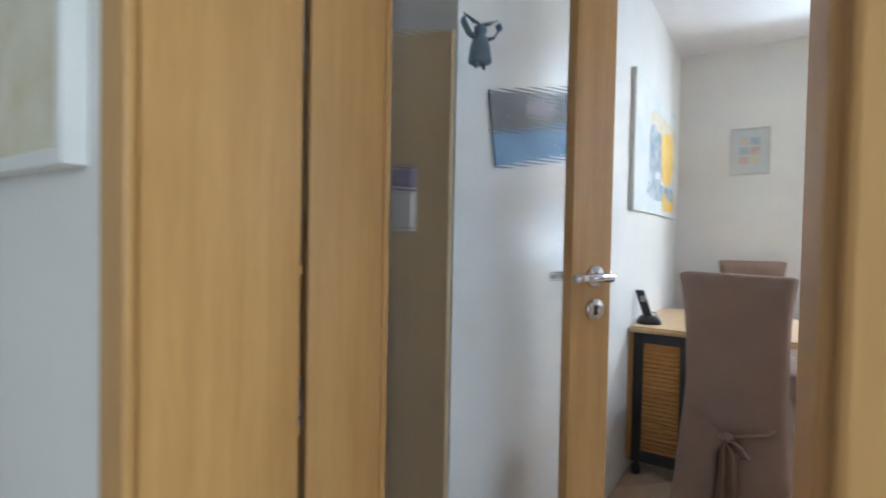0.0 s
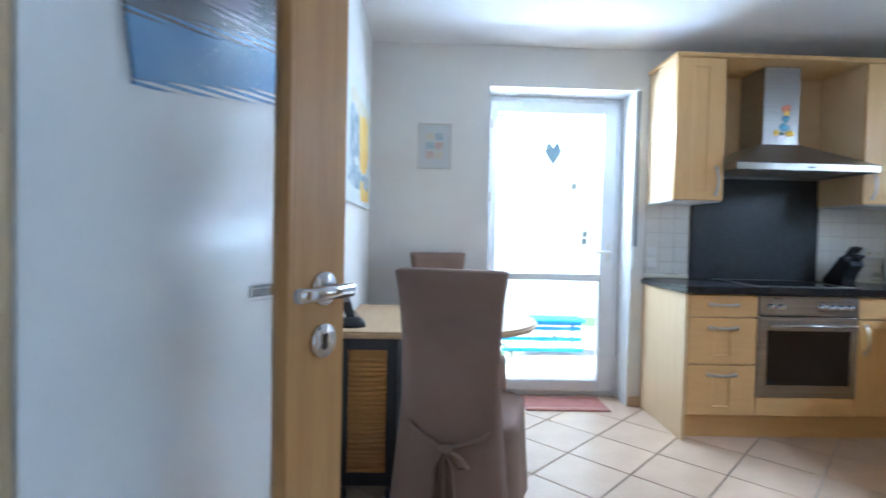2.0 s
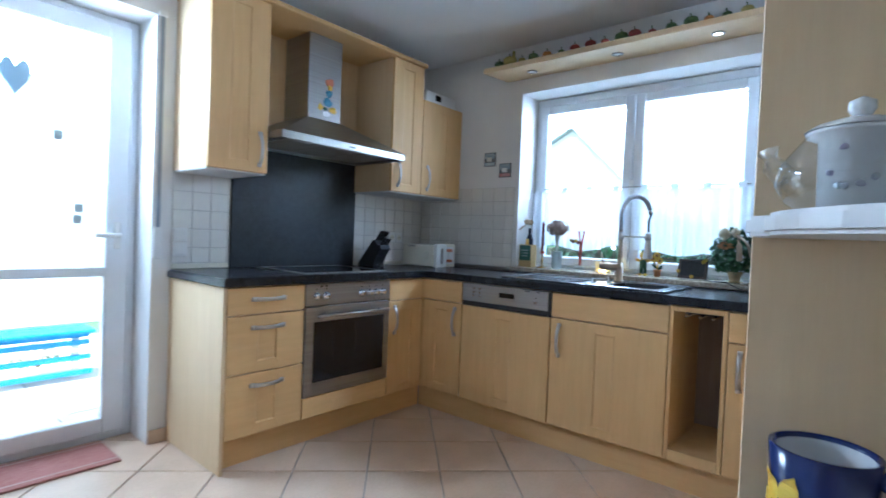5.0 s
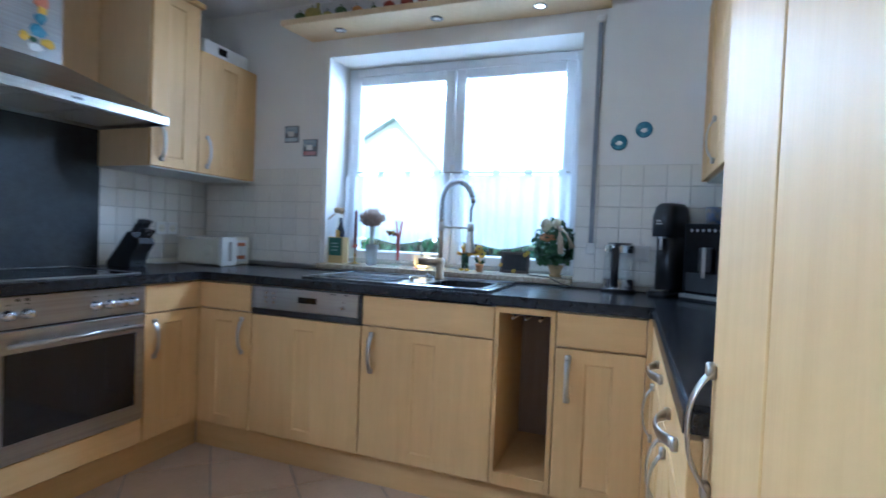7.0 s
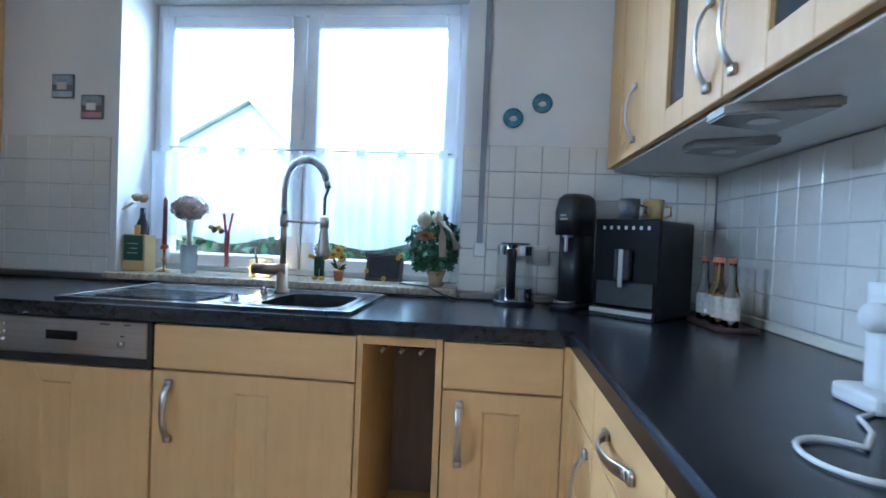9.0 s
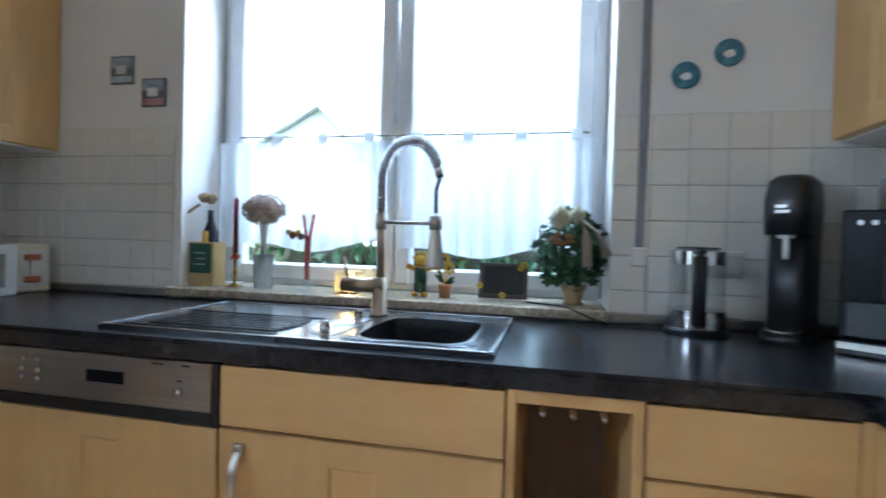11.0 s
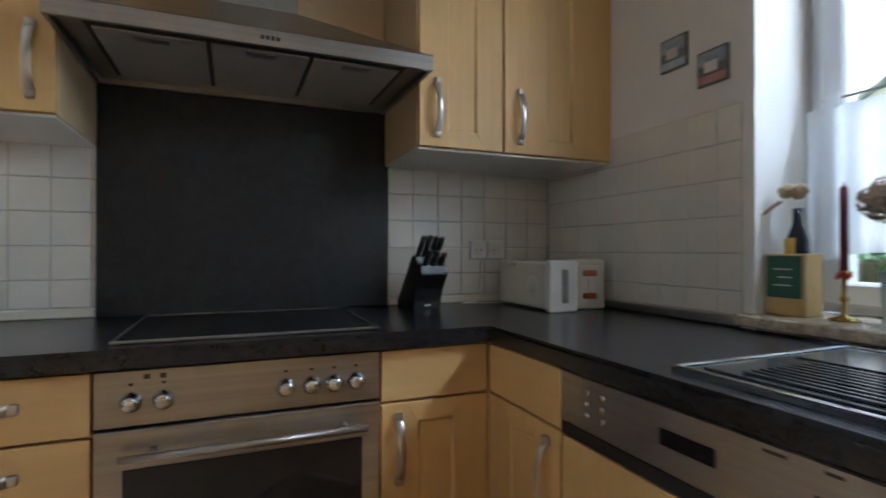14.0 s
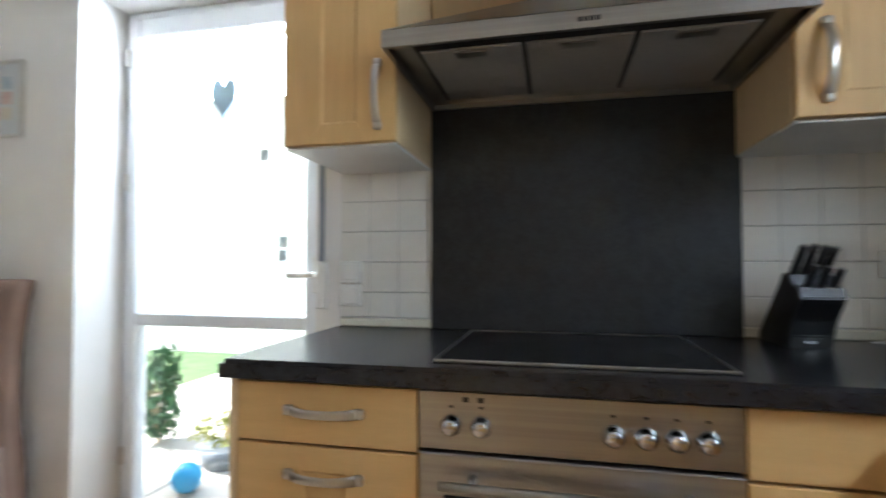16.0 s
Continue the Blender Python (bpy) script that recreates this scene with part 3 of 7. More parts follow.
# ---- wall units, north ----
ZU, ZTOP = 1.42, 2.295
NU = Row("north", 3.385 + D)
unit(NU, "wall_cabinet", "tall maple wall unit beside the terrace door", 1.15, 1.463, ZU, ZTOP, YN - 3.405 - 0.001, [
    ("door", 1.15, 1.463, ZU, ZTOP, (1.415, 1.54, True))])
unit(NU, "wall_cabinet", "tall maple wall unit beside the extractor", 2.352, 2.640, ZU, ZTOP, YN - 3.405 - 0.001, [
    ("door", 2.352, 2.640, ZU, ZTOP, (2.41, 1.54, True))])
unit(NU, "wall_cabinet", "lower maple wall unit in the corner", 2.643, XE - 0.002, ZU, 2.085, YN - 3.405 - 0.001, [
    ("door", 2.643, XE - 0.002, ZU, 2.085, (2.70, 1.54, True))])
cb = thing("cornice_board", "maple board bridging the wall units above the extractor", "shelf", (1.9, 3.57, ZTOP), "fitted kitchen units")
part("board", box(1.135, 2.655, 3.365, YN - 0.001, ZTOP + 0.001, ZTOP + 0.028, 0.005), MAPLE_H, cb)
part("back_panel", box(1.465, 2.350, YN - 0.016, YN - 0.001, 1.63, ZTOP, 0.001), MAPLE_PALE, cb)
for x0, x1 in ((1.15, 1.463), (2.352, 3.07)):
    lb = thing("light_pelmet", "white underside panel below the wall unit", "panel", ((x0 + x1) / 2, 3.6, ZU), "fitted kitchen units")
    part("panel", box(x0 + 0.004, x1 - 0.004, 3.40, YN - 0.002, ZU - 0.007, ZU - 0.0005, 0.001), WHITE, lb)

# ---- extractor hood ----
hd = thing("extractor_hood", "stainless steel chimney extractor with three filters and fridge magnets", "hood", (1.912, 3.5, 1.6))
HL, HR, HF, HBZ = 1.466, 2.35, 3.262, 1.603
bm = bmesh.new()
for b in ((HL, HR, HF, HF + 0.012), (HL, HR, YN - 0.03, YN - 0.019), (HL, HL + 0.012, HF + 0.012, YN - 0.03), (HR - 0.012, HR, HF + 0.012, YN - 0.03)):
    add_box(bm, *b, HBZ, HBZ + 0.04, 0.001)
part("rim", bm, STEEL, hd)
bm = bmesh.new()
lo = [(HL, HF), (HR, HF), (HR, YN - 0.019), (HL, YN - 0.019)]
hi = [(1.775, 3.50), (2.02, 3.50), (2.02, YN - 0.019), (1.775, YN - 0.019)]
a = [bm.verts.new((x, y, HBZ + 0.0405)) for x, y in lo]
b = [bm.verts.new((x, y, 1.80)) for x, y in hi]
for k in range(4):
    bm.faces.new((a[k], a[(k + 1) % 4], b[(k + 1) % 4], b[k]))
bm.faces.new(b)
bm.faces.new(a[::-1])
part("canopy", bm, STEEL, hd)
part("chimney", box(1.78, 2.015, 3.505, YN - 0.019, 1.80, ZTOP - 0.001, 0.002), STEEL, hd)
part("underside", box(HL + 0.013, HR - 0.013, HF + 0.013, YN - 0.032, HBZ + 0.015, HBZ + 0.02), STEEL, hd)
part("filter_frame", box(HL + 0.062, HR - 0.062, HF + 0.03, YN - 0.075, HBZ + 0.0146, HBZ + 0.0149), BLACK, hd)
for k in range(3):
    x0 = HL + 0.075 + k * 0.248
    f = part("filter", box(x0, x0 + 0.236, HF + 0.07, YN - 0.09, HBZ + 0.009, HBZ + 0.0145, 0.001), STEEL_DARK, hd, "grey metal grease filter")
    part("catch", box(x0 + 0.08, x0 + 0.156, HF + 0.08, HF + 0.11, HBZ + 0.005, HBZ + 0.0088, 0.001), STEEL, f)
for k in range(4):
    part("letter", box(1.90 + k * 0.012, 1.909 + k * 0.012, HF - 0.0012, HF - 0.0002, HBZ + 0.014, HBZ + 0.024), BLACK, hd, "dark maker's lettering")

# ---- tall unit and end shelves ----
TF = 1.05
T_ = Row("south", TF - D)
for u0, u1, hu, lab in ((1.04, 1.318, 1.288, "tall maple larder unit with bow handle"), (0.722, 1.038, 0.765, "tall maple unit with end shelves beside it")):
    unit(T_, "tall_cabinet", lab, u0, u1, 0.12, 2.2, TF - D - YS - 0.001, [("door", u0, u1, 0.12, 2.2, (hu, 0.885, True))])
tep = thing("tall_end_panel", "pale maple end panel closing the tall units", "panel", (0.717, 0.78, 0), "fitted kitchen units")
part("board", box(0.712, 0.7213, YS + 0.001, 1.08, 0, 2.2, 0.0015), MAPLE_PALE, tep)
tp = thing("plinth", "maple plinth under the tall units", "plinth", (0.99, 0.95, 0), "fitted kitchen units")
part("board", box(0.722, 1.318, 0.97, 0.985, 0, 0.118, 0.001), MAPLE_H, tp)
part("board", box(0.722, 0.74, YS + 0.001, 0.969, 0, 0.118, 0.001), MAPLE_H, tp)

shelf_outline = [(0.711, YS + 0.001), (0.711, 1.066), (0.70, 1.076), (0.66, 1.078), (0.635, 1.074)]
for k in range(12):
    s = k / 11
    shelf_outline.append((0.615 - 0.25 * math.sin(s * 1.45), 0.60 + 0.455 * math.cos(s * 1.45)))
shelf_outline += [(0.365, 0.60), (0.365, YS + 0.001)]
SHELFWHITE = material("shelf_cream", (0.74, 0.70, 0.66), (0.70, 0.66, 0.62), 0.35, fine=100, bump=0.01)
for z, nm in ((1.143, "with the glass teapot"), (0.80, "with the painted mug"), (1.50, "above the teapot"), (0.45, "near the floor")):
    es = thing("corner_shelf", "cream rounded end shelf " + nm, "shelf", (0.5, 0.8, z), "end shelves")
    part("board", slab(shelf_outline, z, z + 0.02, 0.004), SHELFWHITE, es)

# ---- wall units, south ----
US = Row("south", 0.88 - D)
ZS1 = 2.2
unit(US, "wall_cabinet", "maple wall unit in the corner above the coffee machine", 2.642, XE - 0.002, ZU - 0.002, ZS1, 0.88 - D - YS - 0.001, [
    ("door", 2.642, XE - 0.002, ZU - 0.002, ZS1, (2.715, 1.54, True))])
gc = thing("glass_cabinet", "maple wall unit with two glass doors", "cabinet", (2.1, 0.7, ZU), "fitted kitchen units")
part("body", box(1.70, 2.639, YS + 0.001, 0.845, ZU, ZS1, 0.001), MAPLE_PALE, gc)
DARKGLASS = material("smoked_glass", (0.05, 0.05, 0.05), (0.06, 0.06, 0.06), 0.08, bump=0)
for u0, u1, hu in ((2.122, 2.639, 2.18), (1.70, 2.118, 2.07)):
    um = (u0 + u1) / 2
    bm = bmesh.new()
    for a, b, c, d in ((u0, um - 0.06, ZU, ZS1), (um + 0.06, u1, ZU, ZS1), (um - 0.06, um + 0.06, ZU, ZU + 0.06), (um - 0.06, um + 0.06, ZS1 - 0.06, ZS1)):
        add_box(bm, *US.b(a, b, 0, D, c, d), 0.002)
    o = part("door", bm, MAPLE, gc)
    part("pane", box(*US.b(um - 0.062, um + 0.062, 0.004, 0.009, ZU + 0.058, ZS1 - 0.058)), DARKGLASS, o, "dark glass pane")
    part("handle", bow(US, hu, 1.54), NICKEL, o, "satin nickel bow handle", True)
unit(US, "wall_cabinet", "maple wall unit beside the tall unit", 1.322, 1.697, ZU, ZS1, 0.88 - D - YS - 0.001, [("door", 1.322, 1.697, ZU, ZS1, None)])
lb = thing("light_pelmet", "grey-white underside panel below the wall units", "panel", (2.2, 0.66, ZU), "fitted kitchen units")
part("panel", box(1.33, XE - 0.006, YS + 0.002, 0.855, ZU - 0.008, ZU - 0.0025, 0.001), WHITE, lb)

# ---- shelf above the window ----
ws = thing("window_shelf", "maple shelf with recessed spots above the window", "shelf", (2.95, 2.15, 2.24))
part("board", slab([(3.079, 1.30), (2.88, 1.30), (2.83, 1.36), (2.83, 3.02), (3.079, 2.985)], 2.245, 2.278, 0.003), MAPLE_PALE, ws)
SPOT = glow("spot_lamp", (1, 0.93, 0.8), 3.0)
for y in (1.62, 2.15, 2.72):
    part("spot_ring", lathe([(0.022, 0), (0.034, 0.0), (0.034, -0.004), (0.022, -0.006), (0.022, 0)], (2.96, y, 2.2445), 24), CHROME, ws, "", True)
    part("spot_lens", cyl((2.96, y, 2.2442), (2.96, y, 2.2425), 0.0215), SPOT if y < 1.7 else WHITE, ws)

# ---- interior door and frame ----
df = thing("door_frame", "beech veneered door frame in the hall wall", "door frame", (-0.48, 0.33, 0), kind="structure")
part("jamb", box(-0.85, -0.832, 0.19, 0.453, 0, 2.05, 0.001), DOORWOOD, df)
part("jamb", box(-0.125, -0.105, 0.19, YS, 0, 2.05, 0.001), DOORWOOD, df)
part("head", box(-0.832, -0.125, 0.19, YS, 2.032, 2.05, 0.001), DOORWOOD_H, df)
for y0, y1 in ((0.172, 0.1895), (YS + 0.0005, YS + 0.016)):
    if y0 < 0.3:
        part("casing", box(-0.91, -0.838, y0, y1, 0, 2.11, 0.005, 2), DOORWOOD, df)
    part("casing", box(-0.118, -0.045, y0, y1, 0, 2.11, 0.005, 2), DOORWOOD, df)
    part("casing", box(-0.838, -0.118, y0, y1, 2.04, 2.11, 0.005, 2), DOORWOOD_H, df)

hinge, edge = Vector((-0.8467, 0.482)), Vector((-0.489, 1.135))
LW = (edge - hinge).length
ANG = math.degrees(math.atan2(edge.y - hinge.y, edge.x - hinge.x))
leaf = thing("door_2", "half-open beech door with a ribbed glass pane", "door", kind="structure")
T = 0.04
ST, LOCK, RAIL_B, RAIL_T = 0.142, 0.118, 0.20, 0.13
ZL = 2.02
part("hinge_stile", box(0, ST, 0, T, 0.008, ZL, 0.002), DOORWOOD, leaf)
part("lock_stile", box(LW - LOCK, LW, 0, T, 0.008, ZL, 0.002), DOORWOOD, leaf)
part("bottom_rail", box(ST, LW - LOCK, 0, T, 0.008, RAIL_B, 0.002), DOORWOOD_H, leaf)
part("top_rail", box(ST, LW - LOCK, 0, T, ZL - RAIL_T, ZL, 0.002), DOORWOOD_H, leaf)
for x0, x1 in ((ST, ST + 0.012), (LW - LOCK - 0.012, LW - LOCK)):
    part("glazing_bead", box(x0, x1, -0.003, T + 0.003, RAIL_B, ZL - RAIL_T, 0.002), DOORWOOD, leaf)
for z0, z1 in ((RAIL_B, RAIL_B + 0.012), (ZL - RAIL_T - 0.012, ZL - RAIL_T)):
    part("glazing_bead", box(ST + 0.012, LW - LOCK - 0.012, -0.003, T + 0.003, z0, z1, 0.002), DOORWOOD_H, leaf)
# ribbed glass: a thin sheet whose face carries small reeded pads
RIBBED = glass("ribbed_glass", (0.97, 0.98, 0.98), 0.13)
gx0, gx1, gz0, gz1 = ST + 0.011, LW - LOCK - 0.011, RAIL_B + 0.011, ZL - RAIL_T - 0.011
bm = bmesh.new()
rows_ = 420
va, vb = [], []
for k in range(rows_ + 1):
    z = gz0 + (gz1 - gz0) * k / rows_
    y = 0.016 - (0.00055 if k % 2 else 0.0)
    va.append((bm.verts.new((gx0, y, z)), bm.verts.new((gx1, y, z))))
for (p, q), (r, s) in zip(va, va[1:]):
    bm.faces.new((p, q, s, r))
back = [bm.verts.new(c) for c in ((gx0, 0.022, gz0), (gx1, 0.022, gz0), (gx1, 0.022, gz1), (gx0, 0.022, gz1))]
bm.faces.new(back)
part("glass_pane", bm, RIBBED, leaf, "horizontally ribbed privacy glass").visible_shadow = False
leaf_handle_z = 1.08
for sy, y0 in ((-1, 0), (1, T)):
    bm = cyl((LW - 0.055, y0, leaf_handle_z), (LW - 0.055, y0 + sy * 0.008, leaf_handle_z), 0.026, n=28)
    add_cyl(bm, (LW - 0.055, y0 + sy * 0.008, leaf_handle_z), (LW - 0.055, y0 + sy * 0.045, leaf_handle_z), 0.009)
    tube([(LW - 0.044, y0 + sy * 0.046, leaf_handle_z), (LW - 0.10, y0 + sy * 0.048, leaf_handle_z), (LW - 0.155, y0 + sy * 0.046, leaf_handle_z)], 0.0105, 14, bm)
    part("lever_handle", bm, CHROME, leaf, "chrome lever handle", True)
    bm = cyl((LW - 0.055, y0, leaf_handle_z - 0.08), (LW - 0.055, y0 + sy * 0.008, leaf_handle_z - 0.08), 0.026, n=28)
    k = part("lock_rose", bm, CHROME, leaf, "chrome lock rosette", True)
    part("keyhole", box(LW - 0.06, LW - 0.05, y0 + sy * 0.0082, y0 + sy * 0.0092, leaf_handle_z - 0.093, leaf_handle_z - 0.069), BLACK, k)
part("lock_plate", box(LW - 0.0005, LW + 0.0012, 0.01, 0.03, 0.93, 1.13), NICKEL, leaf)
leaf.matrix_basis = pose(hinge.x, hinge.y, 0, 0, 0, ANG)

# ---- dining corner ----
TABLEWOOD = material("pale_table_wood", (0.66, 0.46, 0.26), (0.58, 0.39, 0.20), 0.35, scale=4, stretch=(8, 0.7, 1), fine=25, bump=0.02, grain=0.5, coat=0.15)
BLACKWOOD = material("black_stained_wood", (0.02, 0.022, 0.026), (0.035, 0.036, 0.04), 0.5, scale=4, stretch=(8, 8, 0.6), fine=30, bump=0.05)
SLATWOOD = vary(material("amber_slats", (0.55, 0.27, 0.08), (0.45, 0.21, 0.05), 0.5, scale=6, stretch=(0.8, 8, 8), fine=30, bump=0.05), 0.15)
tb = thing("dining_table", "pale wood dining table with a rounded end against the wall", "table", (-0.3, 2.895, 0))
TZ = 0.745
out = [(XW + 0.002, 2.46), (-0.225, 2.46)] + [(-0.225 + 0.435 * math.sin(math.pi * k / 28), 2.895 - 0.435 * math.cos(math.pi * k / 28)) for k in range(1, 28)] + [(-0.225, 3.33), (XW + 0.002, 3.33)]
part("tabletop", slab(out, TZ - 0.03, TZ, 0.01), TABLEWOOD, tb)
part("leg", cyl((-0.12, 2.895, 0.02), (-0.12, 2.895, TZ - 0.03), 0.035, n=24), NICKEL, tb, "", True)
part("foot_plate", lathe([(0, 0), (0.2, 0), (0.2, 0.008), (0.05, 0.022), (0, 0.022)], (-0.12, 2.895, 0), 36), NICKEL, tb, "", True)

cbn = thing("slatted_cabinet", "black framed cabinet with amber slatted panel on castors under the table", "cabinet", (-0.61, 2.88, 0))
CX0, CX1, CY0, CY1, CZ0, CZ1 = -0.735, -0.475, 2.475, 3.30, 0.07, TZ - 0.031
for x in (CX0, CX1 - 0.045):
    for y in (CY0, CY1 - 0.045):
        part("post", box(x, x + 0.045, y, y + 0.045, CZ0, CZ1, 0.003), BLACKWOOD, cbn)
        c = part("castor", lathe([(0, 0.0), (0.02, 0.003), (0.024, 0.02), (0.02, 0.045), (0.012, 0.05), (0.012, 0.069), (0, 0.069)], (x + 0.022, y + 0.022, 0.0), 16), BLACK, cbn, "", True)
for z0, z1 in ((CZ0, CZ0 + 0.055), (CZ1 - 0.05, CZ1)):
    part("rail", box(CX0 + 0.045, CX1 - 0.045, CY0 + 0.004, CY0 + 0.03, z0, z1, 0.002), BLACKWOOD, cbn)
    part("rail", box(CX1 - 0.034, CX1 - 0.006, CY0 + 0.045, CY1 - 0.045, z0, z1, 0.002), BLACKWOOD, cbn)
part("side_panel", box(CX1 - 0.022, CX1 - 0.012, CY0 + 0.045, CY1 - 0.045, CZ0 + 0.055, CZ1 - 0.05), BLACKWOOD, cbn)
part("edge_strip", box(XW + 0.001, CX0 - 0.001, CY0 + 0.001, CY0 + 0.02, CZ0, CZ1, 0.001), SLATWOOD, cbn)
pan = part("slat_panel", box(CX0 + 0.045, CX1 - 0.045, CY0 + 0.022, CY0 + 0.028, CZ0 + 0.055, CZ1 - 0.05), SLATWOOD, cbn, "amber louvred panel")
sl = box(CX0 + 0.046, CX1 - 0.046, CY0 + 0.006, CY0 + 0.022, CZ0 + 0.056, CZ0 + 0.074, 0.005, 2)
bmesh.ops.rotate(sl, cent=(0, CY0 + 0.014, CZ0 + 0.065), matrix=Matrix.Rotation(radians(18), 3, "X"), verts=sl.verts)
first = part("slat", sl, SLATWOOD, pan)
for k in range(1, 24):
    o = first.copy()
    scene.collection.objects.link(o)
    o.location = first.location + Vector((0, 0, k * 0.0212))

CHAIRWOOD = material("chair_leg_wood", (0.50, 0.33, 0.17), (0.42, 0.26, 0.12), 0.45, stretch=(8, 8, 0.6), bump=0.02)


def soft_sheet(rows, closed=True):
    """Skin over rings of points, all of one length."""
    bm = bmesh.new()
    vs = [[bm.verts.new(p) for p in r] for r in rows]
    n = len(vs[0])
    for a, b in zip(vs, vs[1:]):
        for k in range(n if closed else n - 1):
            bm.faces.new((a[k], a[(k + 1) % n], b[(k + 1) % n], b[k]))
    bm.faces.new(vs[0][::-1])
    bm.faces.new(vs[-1])
    return bm


def ring(cx, cy, hw, hd, z, n=48, fold=0.0, seed=0.0, corner=5.0):
    """A rounded rectangle at one height, with folds in its outline."""
    pts = []
    for k in range(n):
        a = 2 * math.pi * k / n
        c, s = math.cos(a), math.sin(a)
        r = (abs(c) ** corner + abs(s) ** corner) ** (-1 / corner)
        f = 1 + fold * noise.noise(Vector((c * 4 + seed, s * 4, z * 1.2)))
        pts.append((cx + hw * c * r * f, cy + hd * s * r * f, z))
    return pts


def slipcover_chair(label):
    ch = thing("dining_chair", label, "chair", group="chairs at the dining table")
    rows = []
    for k in range(25):
        s = k / 24
        z = 0.10 + s * 0.945
        hw = 0.215 - 0.048 * min(1, s / 0.55) + (0.024 * max(0, (s - 0.72) / 0.28) ** 2)
        cy = -0.01 - 0.055 * s ** 1.5
        rows.append(ring(0, cy, hw, 0.045 + (0.012 if s < 0.4 else 0), z, 64, 0.05 * (1 - s) + 0.008, 3.0, 6))
    rows.append(ring(0, -0.065, 0.178, 0.028, 1.053, 64, 0.005, 3.0, 5))
    part("backrest", soft_sheet(rows), CLOTH, ch, "", True)
    rows = []
    for k in range(15):
        s = k / 14
        z = 0.07 + s * 0.395
        rows.append(ring(0, 0.30, 0.245 - 0.02 * s, 0.255 - 0.012 * s, z, 72, 0.07 * (1 - s) + 0.004, 8.0, 7))
    rows.append(ring(0, 0.30, 0.205, 0.225, 0.482, 72, 0.003, 8.0, 6))
    part("seat", soft_sheet(rows), CLOTH, ch, "", True)
    for x in (-0.18, 0.18):
        for y in (-0.01, 0.49):
            part("leg", cyl((x, y, 0), (x, y, 0.12), 0.016, 0.02, 12), CHAIRWOOD, ch, "pale wooden leg")
    # the tie at the back: two bands, a knot and two tails
    bm = tube([(-0.165, -0.03, 0.56), (-0.12, -0.085, 0.52), (-0.03, -0.096, 0.47), (0.0, -0.098, 0.465)], 0.012, 8, flat=0.5)
    tube([(0.165, -0.03, 0.54), (0.12, -0.085, 0.50), (0.03, -0.096, 0.47), (0.0, -0.098, 0.465)], 0.012, 8, bm, 0.5)
    blob((0.0, -0.102, 0.462), (0.026, 0.016, 0.02), 2, 0.3, 2, bm)
    for sx, ln in ((-0.045, 0.27), (0.035, 0.20), (-0.01, 0.24)):
        tube([(0, -0.10, 0.455), (sx * 0.7, -0.098, 0.40), (sx, -0.094, 0.455 - ln)], 0.017, 8, bm, 0.35)
    tube([(0, -0.10, 0.46), (0.05, -0.11, 0.44), (0.075, -0.105, 0.41), (0.04, -0.10, 0.395), (0.0, -0.10, 0.45)], 0.012, 8, bm, 0.5)
    part("tie", bm, CLOTH, ch, "knotted cloth tie", True)
    return ch


c1 = slipcover_chair("taupe slipcovered high-back dining chair tied at the back")
c2 = copy_thing(c1, pose(-0.265, 3.605, 0, 0, 0, 200))
c2["label"] = "taupe slipcovered high-back dining chair by the terrace door wall"
c1.matrix_basis = pose(-0.258, 2.05, 0, 0, 0, -14)

ph = thing("cordless_phone", "black cordless phone in its charging cradle on the table", "telephone")
rows = [ring(0, 0, 0.058, 0.05, 0, 24, corner=3), ring(0, 0, 0.058, 0.05, 0.014, 24, corner=3), ring(0, 0.008, 0.046, 0.038, 0.032, 24, corner=3), ring(0, 0.012, 0.034, 0.025, 0.040, 24, corner=3)]
part("cradle", soft_sheet(rows), BLACK, ph, "", True)
rows = [ring(-0.0065 * k, 0.012 + k * 0.002, 0.023 - 0.004 * abs(k / 7 - 0.5), 0.013, 0.02 + k * 0.021, 24, corner=3.5) for k in range(8)]
h = part("handset", soft_sheet(rows), BLACK, ph, "", True)
part("display", box(-0.045, -0.019, -0.0005, 0.0045, 0.11, 0.14, 0.001), STEEL, h, "grey display")
ph.matrix_basis = pose(-0.69, 2.60, TZ, 0, 0, 20)
cb2 = thing("phone_cable", "thin black cable lying on the table by the wall", "cable", (-0.72, 2.8, TZ))
part("wire", tube([(-0.70, 2.645, TZ + 0.004), (-0.72, 2.72, TZ + 0.004), (-0.70, 2.86, TZ + 0.004), (-0.735, 3.0, TZ + 0.004), (-0.757, 3.02, TZ + 0.004)], 0.003, 6), BLACK, cb2)

# ---- pictures ----
FRAME_SILVER = material("pale_silver_frame", (0.62, 0.60, 0.56), (0.54, 0.52, 0.48), 0.35, 0.4, bump=0.01)
CANVAS = material("painted_canvas", (0.76, 0.75, 0.70), (0.62, 0.66, 0.66), 0.8, scale=4, fine=350, bump=0.2)
BLUEPAINT = material("slate_blue_paint", (0.24, 0.30, 0.36), (0.50, 0.54, 0.55), 0.8, scale=14, fine=200, bump=0.2, spread=(0.4, 0.6))
YELLOWPAINT = material("ochre_yellow_paint", (0.78, 0.46, 0.06), (0.80, 0.62, 0.22), 0.8, scale=10, fine=200, bump=0.2)
BEIGEPAINT = material("sand_paint", (0.62, 0.55, 0.38), (0.74, 0.70, 0.58), 0.8, scale=10, fine=200, bump=0.2)


